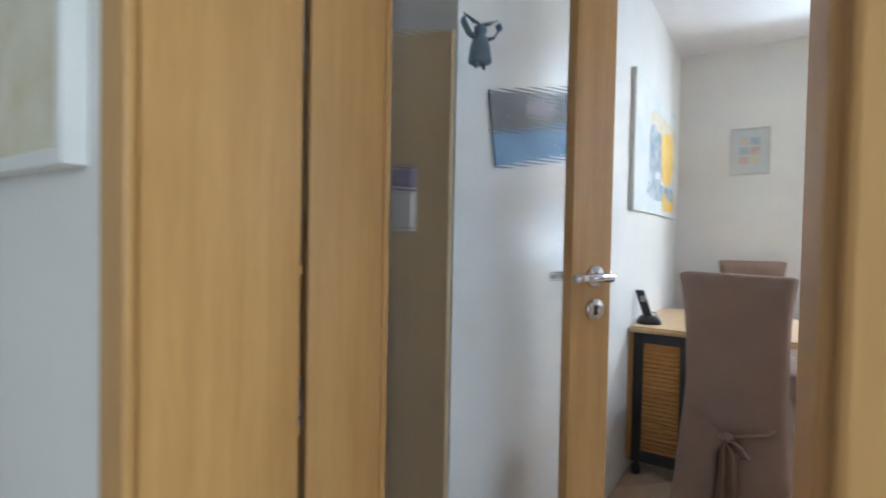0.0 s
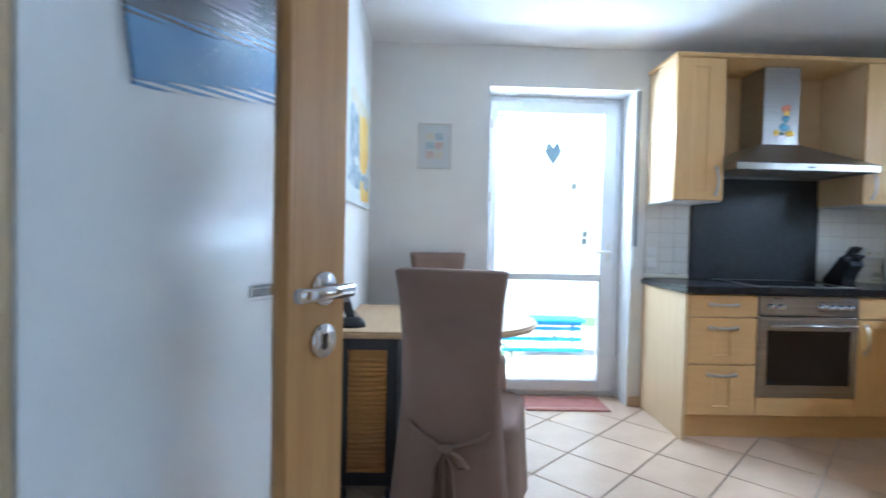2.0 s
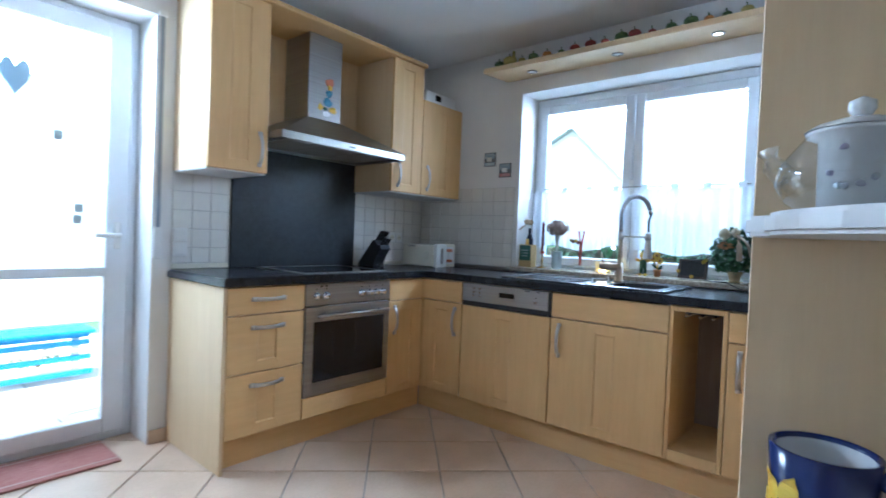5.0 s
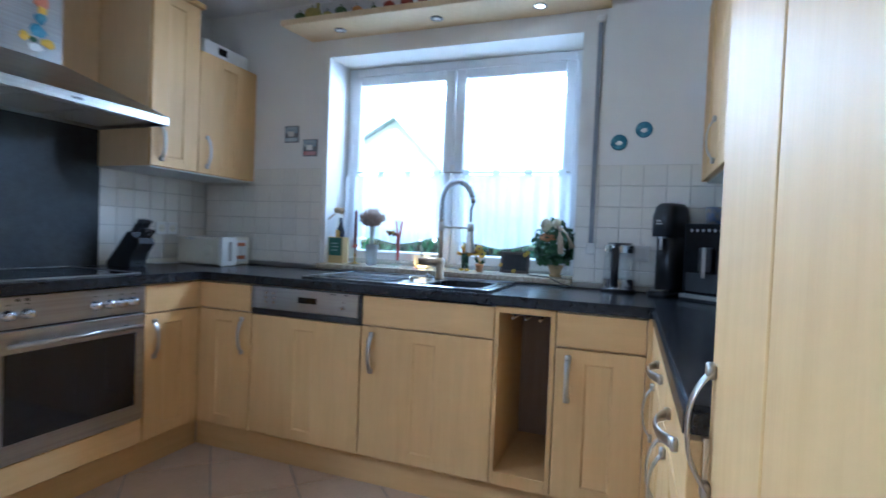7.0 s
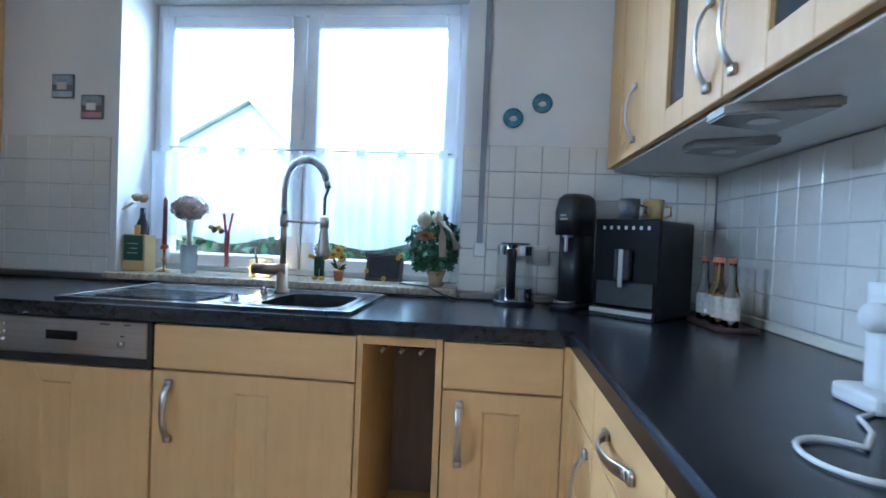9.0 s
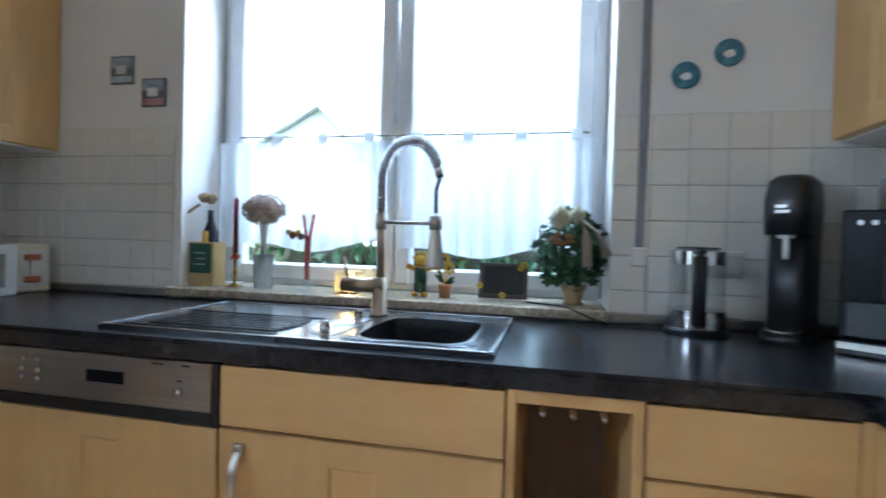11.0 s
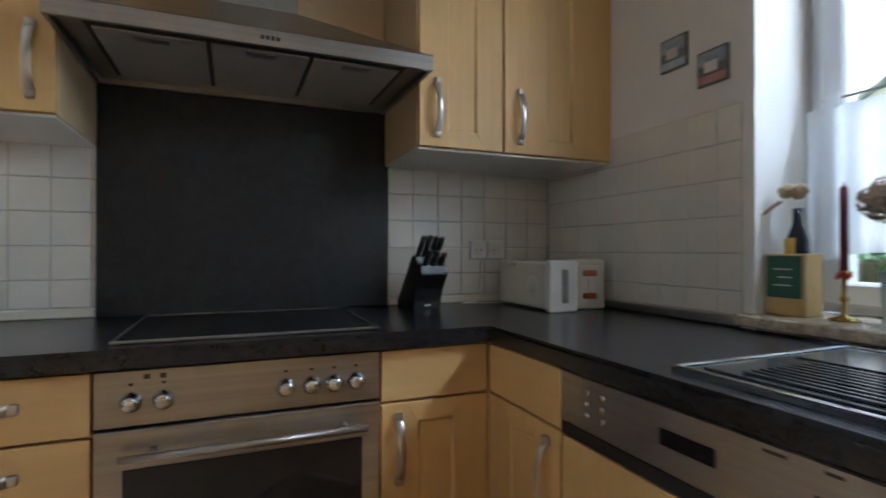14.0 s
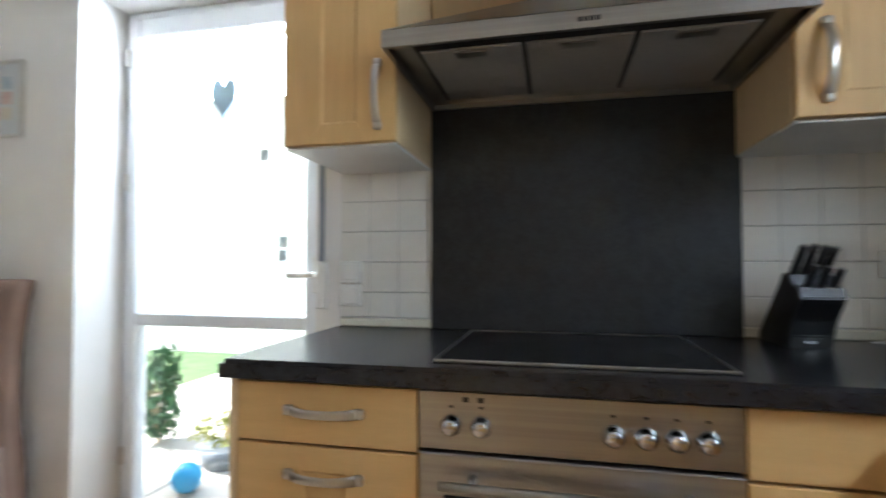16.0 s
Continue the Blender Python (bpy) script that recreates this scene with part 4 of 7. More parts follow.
def patch(seed, u0, u1, v0, v1, x, n=22):
    """An uneven brushed patch on a canvas that faces +x."""
    pts = []
    for k in range(n):
        a = 2 * math.pi * k / n
        c, s = math.cos(a), math.sin(a)
        r = (abs(c) ** 4 + abs(s) ** 4) ** -0.25 * (1 + 0.22 * noise.noise(Vector((c * 2 + seed * 5, s * 2, seed))))
        pts.append(((u0 + u1) / 2 + (u1 - u0) / 2 * c * r, (v0 + v1) / 2 + (v1 - v0) / 2 * s * r))
    bm = bmesh.new()
    f = bm.faces.new([bm.verts.new((x, u, v)) for u, v in pts])
    r = bmesh.ops.extrude_face_region(bm, geom=[f])
    bmesh.ops.translate(bm, vec=(0.0006, 0, 0), verts=[v for v in r["geom"] if isinstance(v, bmesh.types.BMVert)])
    return bm


pt = thing("painting", "large abstract canvas in yellow and slate blue on the wall", "painting", (XW, 2.97, 1.3))
part("canvas", box(XW + 0.0005, XW + 0.024, 2.40, 3.56, 1.32, 2.0, 0.002), CANVAS, pt)
part("edge", box(XW + 0.0005, XW + 0.0255, 2.393, 2.3995, 1.315, 2.005, 0.001), FRAME_SILVER, pt)
x = XW + 0.0242
for k, (m, a) in enumerate(((BEIGEPAINT, (2.75, 3.5, 1.62, 1.9)), (BLUEPAINT, (2.72, 3.05, 1.46, 1.80)), (YELLOWPAINT, (3.03, 3.40, 1.50, 1.83)), (BLUEPAINT, (2.70, 3.3, 1.40, 1.50)), (YELLOWPAINT, (3.08, 3.45, 1.35, 1.46)), (CANVAS, (2.88, 3.0, 1.52, 1.56)), (BLUEPAINT, (3.2, 3.42, 1.42, 1.5)))):
    part("brush_patch", patch(k + 1, *a, x + k * 0.0007), m, pt)

MOTIF = material("poster_mauve", (0.26, 0.22, 0.26), (0.20, 0.19, 0.24), 0.5, scale=20)
pn = thing("framed_picture", "small pastel print in a pale silver frame", "picture", (-0.325, YN, 1.6))
bm = bmesh.new()
for a, b, c, d in frame_bars(-0.44, -0.21, 1.618, 1.928, 0.012):
    add_box(bm, a, b, YN - 0.018, YN - 0.0005, c, d, 0.002)
part("frame", bm, FRAME_SILVER, pn)
part("mount", box(-0.428, -0.222, YN - 0.008, YN - 0.001, 1.63, 1.916), material("grey_mount", (0.60, 0.62, 0.62), (0.55, 0.57, 0.57), 0.9), pn)
PRINT = [material("print_rose", (0.55, 0.38, 0.36), (0.62, 0.52, 0.48), 0.9, scale=40), material("print_blue", (0.34, 0.42, 0.50), (0.50, 0.55, 0.56), 0.9, scale=40), material("print_sand", (0.60, 0.54, 0.42), (0.62, 0.60, 0.54), 0.9, scale=40)]
for r in range(3):
    for c in range(2):
        part("motif", box(-0.385 + c * 0.062, -0.33 + c * 0.062, YN - 0.0095, YN - 0.0082, 1.69 + r * 0.062, 1.74 + r * 0.062), PRINT[(r + c * 2) % 3], pn)

hp = thing("hall_picture", "pale canvas in a white box frame on the hall wall", "picture", (-1.2, 0.19, 1.25))
bm = bmesh.new()
for a, b, c, d in frame_bars(-1.45, -0.985, 1.262, 1.9, 0.025):
    add_box(bm, a, b, 0.155, 0.1895, c, d, 0.002)
part("frame", bm, WHITE, hp)
part("canvas", box(-1.425, -1.01, 0.17, 0.188, 1.287, 1.875), BEIGEPAINT, hp)
dp = thing("wall_poster", "dark and blue landscape print hung askew behind the door", "poster", (XW, 0.95, 1.445))
for nm, v0, v1, m in (("upper_field", -0.03, 0.065, material("poster_dark", (0.025, 0.03, 0.04), (0.08, 0.08, 0.10), 0.5, scale=9)), ("lower_field", -0.11, -0.0302, material("poster_blue", (0.03, 0.14, 0.34), (0.10, 0.26, 0.46), 0.5, scale=6))):
    part(nm, box(XW + 0.0005, XW + 0.006, 0.915, 1.66, 1.445 + v0, 1.445 + v1, 0.001), m, dp)
for u, v, w, h in ((0.16, 0.02, 0.07, 0.024), (0.34, 0.012, 0.09, 0.02), (0.50, 0.022, 0.05, 0.024)):
    part("motif", blob((XW + 0.0062, 0.95 + u, 1.445 + v), (0.0008, w, h), 3, 0.4), MOTIF, dp)
dp.matrix_basis = Matrix.Translation((XW, 0.95, 1.445)) @ Matrix.Rotation(radians(10), 4, "X")

# ---- niche behind the door ----
structure("trim_niche_lining", box(-1.249, -0.765, 0.787, 0.7995, 0, 1.61, 0.001), MAPLE_PALE, "pale wood panel lining the niche behind the door")
rk = thing("magazine_rack", "wooden shelf rack with magazines in the niche behind the door", "shelf", (-1.15, 0.63, 0))
for y in (0.455, 0.765):
    part("upright", box(-1.245, -1.02, y, y + 0.018, 0, 1.1, 0.001), MAPLE, rk)
for z in (0.08, 0.4, 0.72, 1.08):
    part("shelf_board", box(-1.245, -1.02, 0.474, 0.764, z, z + 0.02, 0.001), MAPLE, rk)
MAGS = [material("paper_red", (0.40, 0.10, 0.10), (0.5, 0.3, 0.3), 0.6), material("paper_violet", (0.25, 0.2, 0.4), (0.5, 0.45, 0.55), 0.6), material("paper_white", (0.75, 0.73, 0.7), (0.6, 0.6, 0.6), 0.6)]
for k in range(9):
    z = 0.421 + (k % 3) * 0.321 - 0.321 * (k % 3 == 2) * 2
    h = 0.02 * (k // 3)
    mg = thing("magazine_stack", "stack of magazines on the wooden rack", "magazines", (-1.13, 0.63, z + h + 0.0), "magazines in the rack")
    part("pages", box(-1.235, -1.025 + 0.01 * (k % 2), 0.52 + 0.01 * (k % 3), 0.745, z + h, z + h + 0.018, 0.002), MAGS[k % 3], mg)
bg = thing("hanging_bag", "white paper bag with a purple top hanging in the niche", "bag", (-0.88, 0.78, 1.2))
part("bag", box(-0.95, -0.87, 0.765, 0.786, 1.18, 1.27, 0.006), WHITE, bg)
part("top_band", box(-0.948, -0.872, 0.764, 0.786, 1.271, 1.32, 0.006), MAGS[1], bg)

# ---- doll on the door ----
DOLL = material("doll_cloth", (0.12, 0.19, 0.26), (0.18, 0.24, 0.30), 0.9, fine=300, bump=0.2)
bm = lathe([(0, 0.0), (0.030, 0.002), (0.026, 0.05), (0.018, 0.085), (0.012, 0.09), (0.017, 0.105), (0.016, 0.12), (0.006, 0.13), (0, 0.131)], (0, 0, 0), 18)
for s in (-1, 1):
    tube([(s * 0.012, 0, 0.08), (s * 0.035, -0.004, 0.09), (s * 0.055, -0.006, 0.125), (s * 0.05, -0.004, 0.14)], 0.012, 8, bm, 0.4)
    tube([(s * 0.01, 0, 0.002), (s * 0.012, 0, -0.018)], 0.005, 8, bm)
    for k in range(4):
        tube([(s * 0.006 * k, 0, 0.128), (s * (0.012 + 0.013 * k), 0, 0.14 + 0.006 * k)], 0.0022, 5, bm)
doll = part("door_doll", bm, DOLL, None, "", True)
tagged(doll, "small blue cloth doll hung on the glass of the door", "doll")
bmesh_m = pose(hinge.x, hinge.y, 0, 0, 0, ANG) @ pose(0.336, -0.026, 1.525) @ Matrix.Diagonal((0.80, 0.8, 0.60, 1))
doll.matrix_basis = bmesh_m

# ---- doormat ----
RUG = material("red_woven_mat", (0.36, 0.13, 0.10), (0.46, 0.22, 0.17), 0.95, scale=30, stretch=(1, 6, 1), fine=250, bump=0.4, grain=0.6)
mt = thing("doormat", "reddish woven doormat before the terrace door", "mat", (0.62, 3.78, 0))
part("weave", box(0.33, 0.905, 3.645, 3.95, 0.001, 0.012, 0.004), RUG, mt)
RUG2 = material("mat_stripe", (0.55, 0.38, 0.30), (0.45, 0.28, 0.22), 0.95, fine=250, bump=0.4)
for y in (3.675, 3.915):
    part("stripe", box(0.332, 0.903, y, y + 0.014, 0.0115, 0.0135, 0.001), RUG2, mt)

# ---- heart in the door glass ----
ht = thing("hanging_heart", "blue wooden heart hanging at the terrace door glass", "ornament", (0.54, YD - 0.02, 1.7))
pts = []
for k in range(40):
    a = 2 * math.pi * k / 40
    pts.append((0.0039 * 16 * math.sin(a) ** 3 * 0.95, 0.0060 * (13 * math.cos(a) - 5 * math.cos(2 * a) - 2 * math.cos(3 * a) - math.cos(4 * a))))
bm = bmesh.new()
f = bm.faces.new([bm.verts.new((0.54 + x, YD - 0.022, 1.79 + z)) for x, z in pts])
r = bmesh.ops.extrude_face_region(bm, geom=[f])
bmesh.ops.translate(bm, vec=(0, 0.008, 0), verts=[v for v in r["geom"] if isinstance(v, bmesh.types.BMVert)])
HEART = material("heart_blue", (0.40, 0.58, 0.74), (0.46, 0.64, 0.80), 0.6)
part("heart", bm, HEART, ht)
part("thread", cyl((0.54, YD - 0.0145, 1.83), (0.54, YD - 0.0145, 2.068), 0.0008, n=6), WHITE, ht)
STICKER = material("sticker_pale", (0.50, 0.62, 0.68), (0.60, 0.70, 0.74), 0.6)
for x, z in ((0.71, 1.55), (0.80, 1.20), (0.795, 1.145)):
    sm = thing("glass_sticker", "small pale blue sticker on the terrace door glass", "sticker", (x, YD + 0.009, z), "door stickers")
    part("sheet", box(x - 0.018, x + 0.018, YD + 0.0085, YD + 0.0098, z - 0.022, z + 0.022, 0.0004), STICKER, sm)

# ---- sink and tap ----
SINKSTEEL = material("dark_sink_steel", (0.085, 0.09, 0.10), (0.06, 0.065, 0.075), 0.2, 0.7, scale=5, fine=60, bump=0)
SINKBLACK = material("black_granite_sink", (0.012, 0.013, 0.016), (0.022, 0.022, 0.026), 0.22, scale=120, fine=400, bump=0.03)
sk = thing("sink", "dark brushed steel sink with ribbed drainer and waste bowl", "sink", (2.76, 2.16, CI))
SX0, SX1, SY0, SY1 = 2.515, 2.985, 1.685, 2.60
WX, WY, WA, WB = 2.695, 2.04, 0.125, 0.10   # half-round waste bowl
in_bowl = lambda x, y: y > WY + 0.008 and ((x - WX) / WA) ** 2 + ((y - WY) / WB) ** 2 < 0.84
gx = sorted({SX0, BX0 + 0.004, BX1 - 0.004, SX1} | {round(WX - WA + 0.0083 * k, 4) for k in range(31)})
gy = sorted({SY0, BY0 + 0.004, BY1 - 0.004, SY1} | {round(WY + 0.0075 * k, 4) for k in range(15)})
part("deck", cells(gx, gy, lambda x, y: not in_basin(x, y) and not in_bowl(x, y), CI + 0.0005, CI + 0.009, 0.0008), SINKSTEEL, sk)


def half_round(f, z):
    """Outline of the waste bowl drawn in by the share f."""
    arc = [(WX + WA * f * math.cos(math.pi * k / 28), WY + WB * 0.08 + (f - 0.9) * -0.02 + WB * f * 0.92 * math.sin(math.pi * k / 28)) for k in range(29)]
    return [(x, y, CI + z) for x, y in arc]


bm = bmesh.new()
prev = None
for f, z in ((1.04, 0.0092), (1.03, 0.0112), (0.84, 0.0112), (0.80, 0.0085), (0.70, 0.0035), (0.45, 0.0016)):
    cur = [bm.verts.new(p) for p in half_round(f, z)]
    if prev:
        for k in range(29):
            bm.faces.new((prev[k], prev[(k + 1) % 29], cur[(k + 1) % 29], cur[k]))
    prev = cur
bm.faces.new(prev)
part("waste_bowl", bm, NICKEL, sk, "half-round steel waste bowl", True)
# basin: a rounded well below the deck
BCX, BCY, BHX, BHY = (BX0 + BX1) / 2, (BY0 + BY1) / 2, (BX1 - BX0) / 2 - 0.004, (BY1 - BY0) / 2 - 0.004
bm = bmesh.new()
outer, mid, inner = ([bm.verts.new(p) for p in ring(BCX, BCY, BHX + o, BHY + o, CI + z, 64, 0, 0, c)] for o, z, c in ((0.016, 0.0095, 9), (0.012, 0.0118, 9), (-0.012, 0.0096, 5.5)))
for a, b in ((outer, mid), (mid, inner)):
    for k in range(64):
        bm.faces.new((a[k], a[(k + 1) % 64], b[(k + 1) % 64], b[k]))
part("basin_rim", bm, SINKSTEEL, sk, "dark rounded basin rim", True)
bm = bmesh.new()
prev = None
for inset_, z in ((0.010, 0.0094), (0.014, -0.02), (0.02, -0.12), (0.035, -0.15), (0.085, -0.158)):
    cur = [bm.verts.new(p) for p in ring(BCX, BCY, BHX - inset_, BHY - inset_, CI + z, 48, 0, 0, 5.5)]
    if prev:
        for k in range(48):
            bm.faces.new((prev[k], prev[(k + 1) % 48], cur[(k + 1) % 48], cur[k]))
    prev = cur
bm.faces.new(prev)
part("basin", bm, SINKBLACK, sk, "deep black basin", True)
part("drain", lathe([(0, 0), (0.04, 0), (0.042, 0.003), (0.03, 0.002), (0, 0.002)], (BCX, BCY, CI - 0.1575), 28), NICKEL, sk, "steel drain", True)
for k in range(9):
    xx = 2.575 + k * 0.0205
    part("drainer_rib", box(xx, xx + 0.010, 2.165 + 0.004 * abs(k - 4), 2.52, CI + 0.0092, CI + 0.0135, 0.0035, 3), SINKSTEEL, sk)
for x0, x1 in ((2.775, 2.783), (2.545, 2.552)):
    part("drainer_step", box(x0, x1, 2.16, 2.565, CI + 0.0092, CI + 0.0125, 0.0025, 2), SINKSTEEL, sk)
for b in ((SX0 + 0.004, SX1 - 0.004, SY1 - 0.014, SY1 - 0.004), (SX0 + 0.003, SX0 + 0.011, SY0 + 0.01, SY1 - 0.014), (SX0 + 0.011, SX1 - 0.004, SY0 + 0.003, SY0 + 0.011), (SX1 - 0.011, SX1 - 0.004, SY0 + 0.012, SY1 - 0.015)):
    part("steel_strip", box(*b, CI + 0.0092, CI + 0.0125, 0.002, 2), CHROME, sk)
for x, y in ((2.80, 2.075), (2.60, 2.075)):
    part("waste_knob", lathe([(0, 0.0), (0.012, 0.0), (0.012, 0.012), (0.009, 0.022), (0.011, 0.028), (0, 0.03)], (x, y, CI + 0.0095), 18), CHROME, sk, "", True)

tp = thing("kitchen_tap", "brushed steel spring tap with pull-down spray head", "tap", (2.90, 2.05, CI))
TX, TY = 2.90, 2.055
part("base", lathe([(0, 0), (0.027, 0), (0.027, 0.006), (0.022, 0.01), (0.021, 0.105), (0, 0.106)], (TX, TY, CI + 0.0095), 24), BRASS, tp, "", True)
part("lever_body", tube([(TX - 0.005, TY + 0.11, CI + 0.092), (TX, TY - 0.015, CI + 0.092)], 0.021, 20), BRASS, tp, "", True)
part("lever", tube([(TX - 0.005, TY + 0.095, CI + 0.11), (TX - 0.01, TY + 0.105, CI + 0.17)], 0.004, 10), BRASS, tp, "", True)
part("riser", cyl((TX, TY, CI + 0.11), (TX, TY, 1.21), 0.011, n=20), BRASS, tp, "", True)
arch = [(TX, TY, 1.21), (TX, TY, 1.30)] + [(TX - 0.02 * (1 - math.cos(a)), TY - 0.085 + 0.085 * math.cos(a), 1.30 + 0.098 * math.sin(a)) for a in [math.pi * k / 16 * 0.92 for k in range(1, 17)]]
part("hose", tube(arch, 0.0075, 10), material("hose_grey", (0.25, 0.25, 0.27), (0.2, 0.2, 0.2), 0.4), tp, "", True)
# spring round the hose
pts = [Vector(p) for p in arch]
seg = [0]
for a, b in zip(pts, pts[1:]):
    seg.append(seg[-1] + (b - a).length)
TURNS = 46
coil = []
for k in range(TURNS * 10 + 1):
    s = seg[-1] * k / (TURNS * 10)
    i = max(j for j in range(len(seg) - 1) if seg[j] <= s + 1e-9)
    u = (s - seg[i]) / (seg[i + 1] - seg[i])
    p, d = pts[i].lerp(pts[i + 1], u), (pts[i + 1] - pts[i]).normalized()
    e1 = d.cross(Vector((1, 0, 0))).normalized()
    e2 = d.cross(e1)
    a = 2 * math.pi * k / 10
    coil.append(p + (e1 * math.cos(a) + e2 * math.sin(a)) * 0.0135)
part("spring", tube(coil, 0.0022, 5), CHROME, tp, "steel coil spring", True)
endp = arch[-1]
part("collar", cyl(endp, (endp[0], endp[1] - 0.008, endp[2] - 0.03), 0.012, n=16), CHROME, tp, "", True)
part("thin_hose", tube([(endp[0], endp[1] - 0.008, endp[2] - 0.03), (2.85, 1.888, 1.26), (2.84, 1.884, 1.20)], 0.0055, 10), material("hose_dark", (0.05, 0.05, 0.055), (0.07, 0.07, 0.075), 0.4), tp, "", True)
part("holder_arm", tube([(TX, TY, 1.175), (2.842, 1.884, 1.172)], 0.005, 10), NICKEL, tp, "", True)
part("holder_ring", cyl((2.842, 1.884, 1.155), (2.842, 1.884, 1.192), 0.017, n=20), NICKEL, tp, "", True)
part("spray_head", lathe([(0.0, 0.0), (0.024, 0.0), (0.024, 0.006), (0.013, 0.10), (0.012, 0.125), (0, 0.125)], (2.842, 1.884, 1.055), 24), NICKEL, tp, "", True)
part("riser_clip", cyl((TX, TY, 1.155), (TX, TY, 1.20), 0.016, n=20), NICKEL, tp, "", True)

# ---- cafe curtain ----
SHEER = sheer("sheer_white_cloth", (0.90, 0.92, 0.95), 0.09)
rd = thing("curtain_rod", "thin steel curtain rod across the window", "rod", (3.245, 2.14, 1.5))
part("rod", tube([(3.262, 2.80, 1.497), (3.262, 1.48, 1.493)], 0.0035, 8), STEEL, rd, "", True)
for y in (2.79, 2.16, 2.11, 1.50):
    part("hook", cyl((3.262, y, 1.495), (3.279, y, 1.495), 0.006, n=10), CHROME, rd)
for y in (2.735, 2.28, 2.215, 2.08, 1.50):
    part("curtain_ring", lathe([(0.010, 0), (0.0135, 0.0015), (0.0135, -0.0015), (0.010, 0)], (0, 0, 0), 20), CHROME, rd).matrix_basis = Matrix.Translation((3.262 - 3.245, y - 2.14, 1.483 - 1.5)) @ Matrix.Rotation(radians(90), 4, "Y")
for y0, y1, sd in ((2.17, 2.835, 1.0), (1.455, 2.115, 6.0)):
    ct = thing("cafe_curtain", "sheer white cafe curtain with tab loops and pleats", "curtain", (3.245, (y0 + y1) / 2, 1.1), "cafe curtains")
    bm = bmesh.new()
    NU, NZ = 90, 12
    grid = []
    for i in range(NU + 1):
        u = i / NU
        y = y0 + (y1 - y0) * u
        col = []
        hem = 1.10 + 0.018 * math.sin(u * 9 + sd) - 0.02 * u
        for j in range(NZ + 1):
            z = 1.475 + (hem - 1.475) * j / NZ
            amp = 0.004 + 0.010 * j / NZ
            col.append(bm.verts.new((3.25 + amp * math.sin(u * 62 + sd + 1.5 * math.sin(u * 9)) + 0.006 * noise.noise(Vector((u * 6, j * 0.2, sd))), y, z)))
        grid.append(col)
    for i in range(NU):
        for j in range(NZ):
            bm.faces.new((grid[i][j], grid[i + 1][j], grid[i + 1][j + 1], grid[i][j + 1]))
    part("cloth", bm, SHEER, ct, "", True)
    for k in range(4):
        y = y0 + (y1 - y0) * (0.1 + 0.27 * k)
        part("tab", box(3.2555, 3.2575, y - 0.02, y + 0.02, 1.472, 1.508, 0.0005), SHEER, ct)

# ---- things on the sill ----
SILL = 0.9445
GREENBOX = material("green_print", (0.03, 0.10, 0.07), (0.05, 0.14, 0.10), 0.6)
gb = thing("gift_bottle", "gift bottle with a green printed card and raffia bow", "bottle", (3.15, 2.80, SILL))
part("box", box(3.115, 3.185, 2.755, 2.855, SILL, SILL + 0.155, 0.002), material("kraft_card", (0.60, 0.44, 0.20), (0.52, 0.36, 0.14), 0.8), gb)
part("card", box(3.112, 3.1148, 2.762, 2.848, SILL + 0.045, SILL + 0.15, 0.0005), GREENBOX, gb)
for k in range(3):
    part("print", box(3.1112, 3.1119, 2.785, 2.83 - 0.01 * (k % 2), SILL + 0.075 + k * 0.02, SILL + 0.078 + k * 0.02), WHITE, gb)
part("bottle", lathe([(0, 0), (0.026, 0), (0.026, 0.13), (0.012, 0.17), (0.011, 0.21), (0, 0.21)], (3.16, 2.80, SILL + 0.06), 20), material("dark_bottle", (0.02, 0.025, 0.04), (0.03, 0.03, 0.05), 0.12, bump=0), gb, "dark glass bottle", True)
part("label", box(3.130, 3.1345, 2.79, 2.815, SILL + 0.155, SILL + 0.195, 0.001), YELLOWPAINT, gb)
bm = blob((3.15, 2.82, SILL + 0.315), (0.02, 0.024, 0.018), 4)
blob((3.15, 2.79, SILL + 0.31), (0.016, 0.02, 0.02), 6, 0.3, 2, bm)
tube([(3.14, 2.83, SILL + 0.29), (3.11, 2.87, SILL + 0.25)], 0.012, 8, bm, 0.4)
part("bow", bm, material("raffia", (0.42, 0.32, 0.20), (0.34, 0.24, 0.14), 0.9), gb, "brown raffia bow")

cd = thing("candlestick", "brass candlestick with a dark red candle and berry ring", "candlestick", (3.15, 2.69, SILL))
part("stick", lathe([(0, 0), (0.030, 0), (0.029, 0.004), (0.007, 0.012), (0.005, 0.04), (0.010, 0.05), (0.005, 0.06), (0.006, 0.10), (0.011, 0.105), (0.011, 0.118), (0, 0.118)], (3.15, 2.69, SILL), 20), material("brass", (0.50, 0.33, 0.10), (0.42, 0.27, 0.08), 0.25, 1.0), cd, "", True)
part("candle", lathe([(0, 0), (0.0095, 0), (0.0085, 0.19), (0.002, 0.198), (0.0012, 0.206), (0, 0.206)], (3.15, 2.69, SILL + 0.118), 14), material("red_wax", (0.16, 0.02, 0.03), (0.2, 0.03, 0.04), 0.45), cd, "", True)
bm = bmesh.new()
for k in range(9):
    a = k * 0.7
    blob((3.15 + 0.012 * math.cos(a), 2.69 + 0.012 * math.sin(a), SILL + 0.10 + 0.005 * (k % 3)), (0.006,) * 3, k, 0.1, 1, bm)
part("berries", bm, material("red_berries", (0.5, 0.03, 0.02), (0.4, 0.02, 0.02), 0.3), cd)

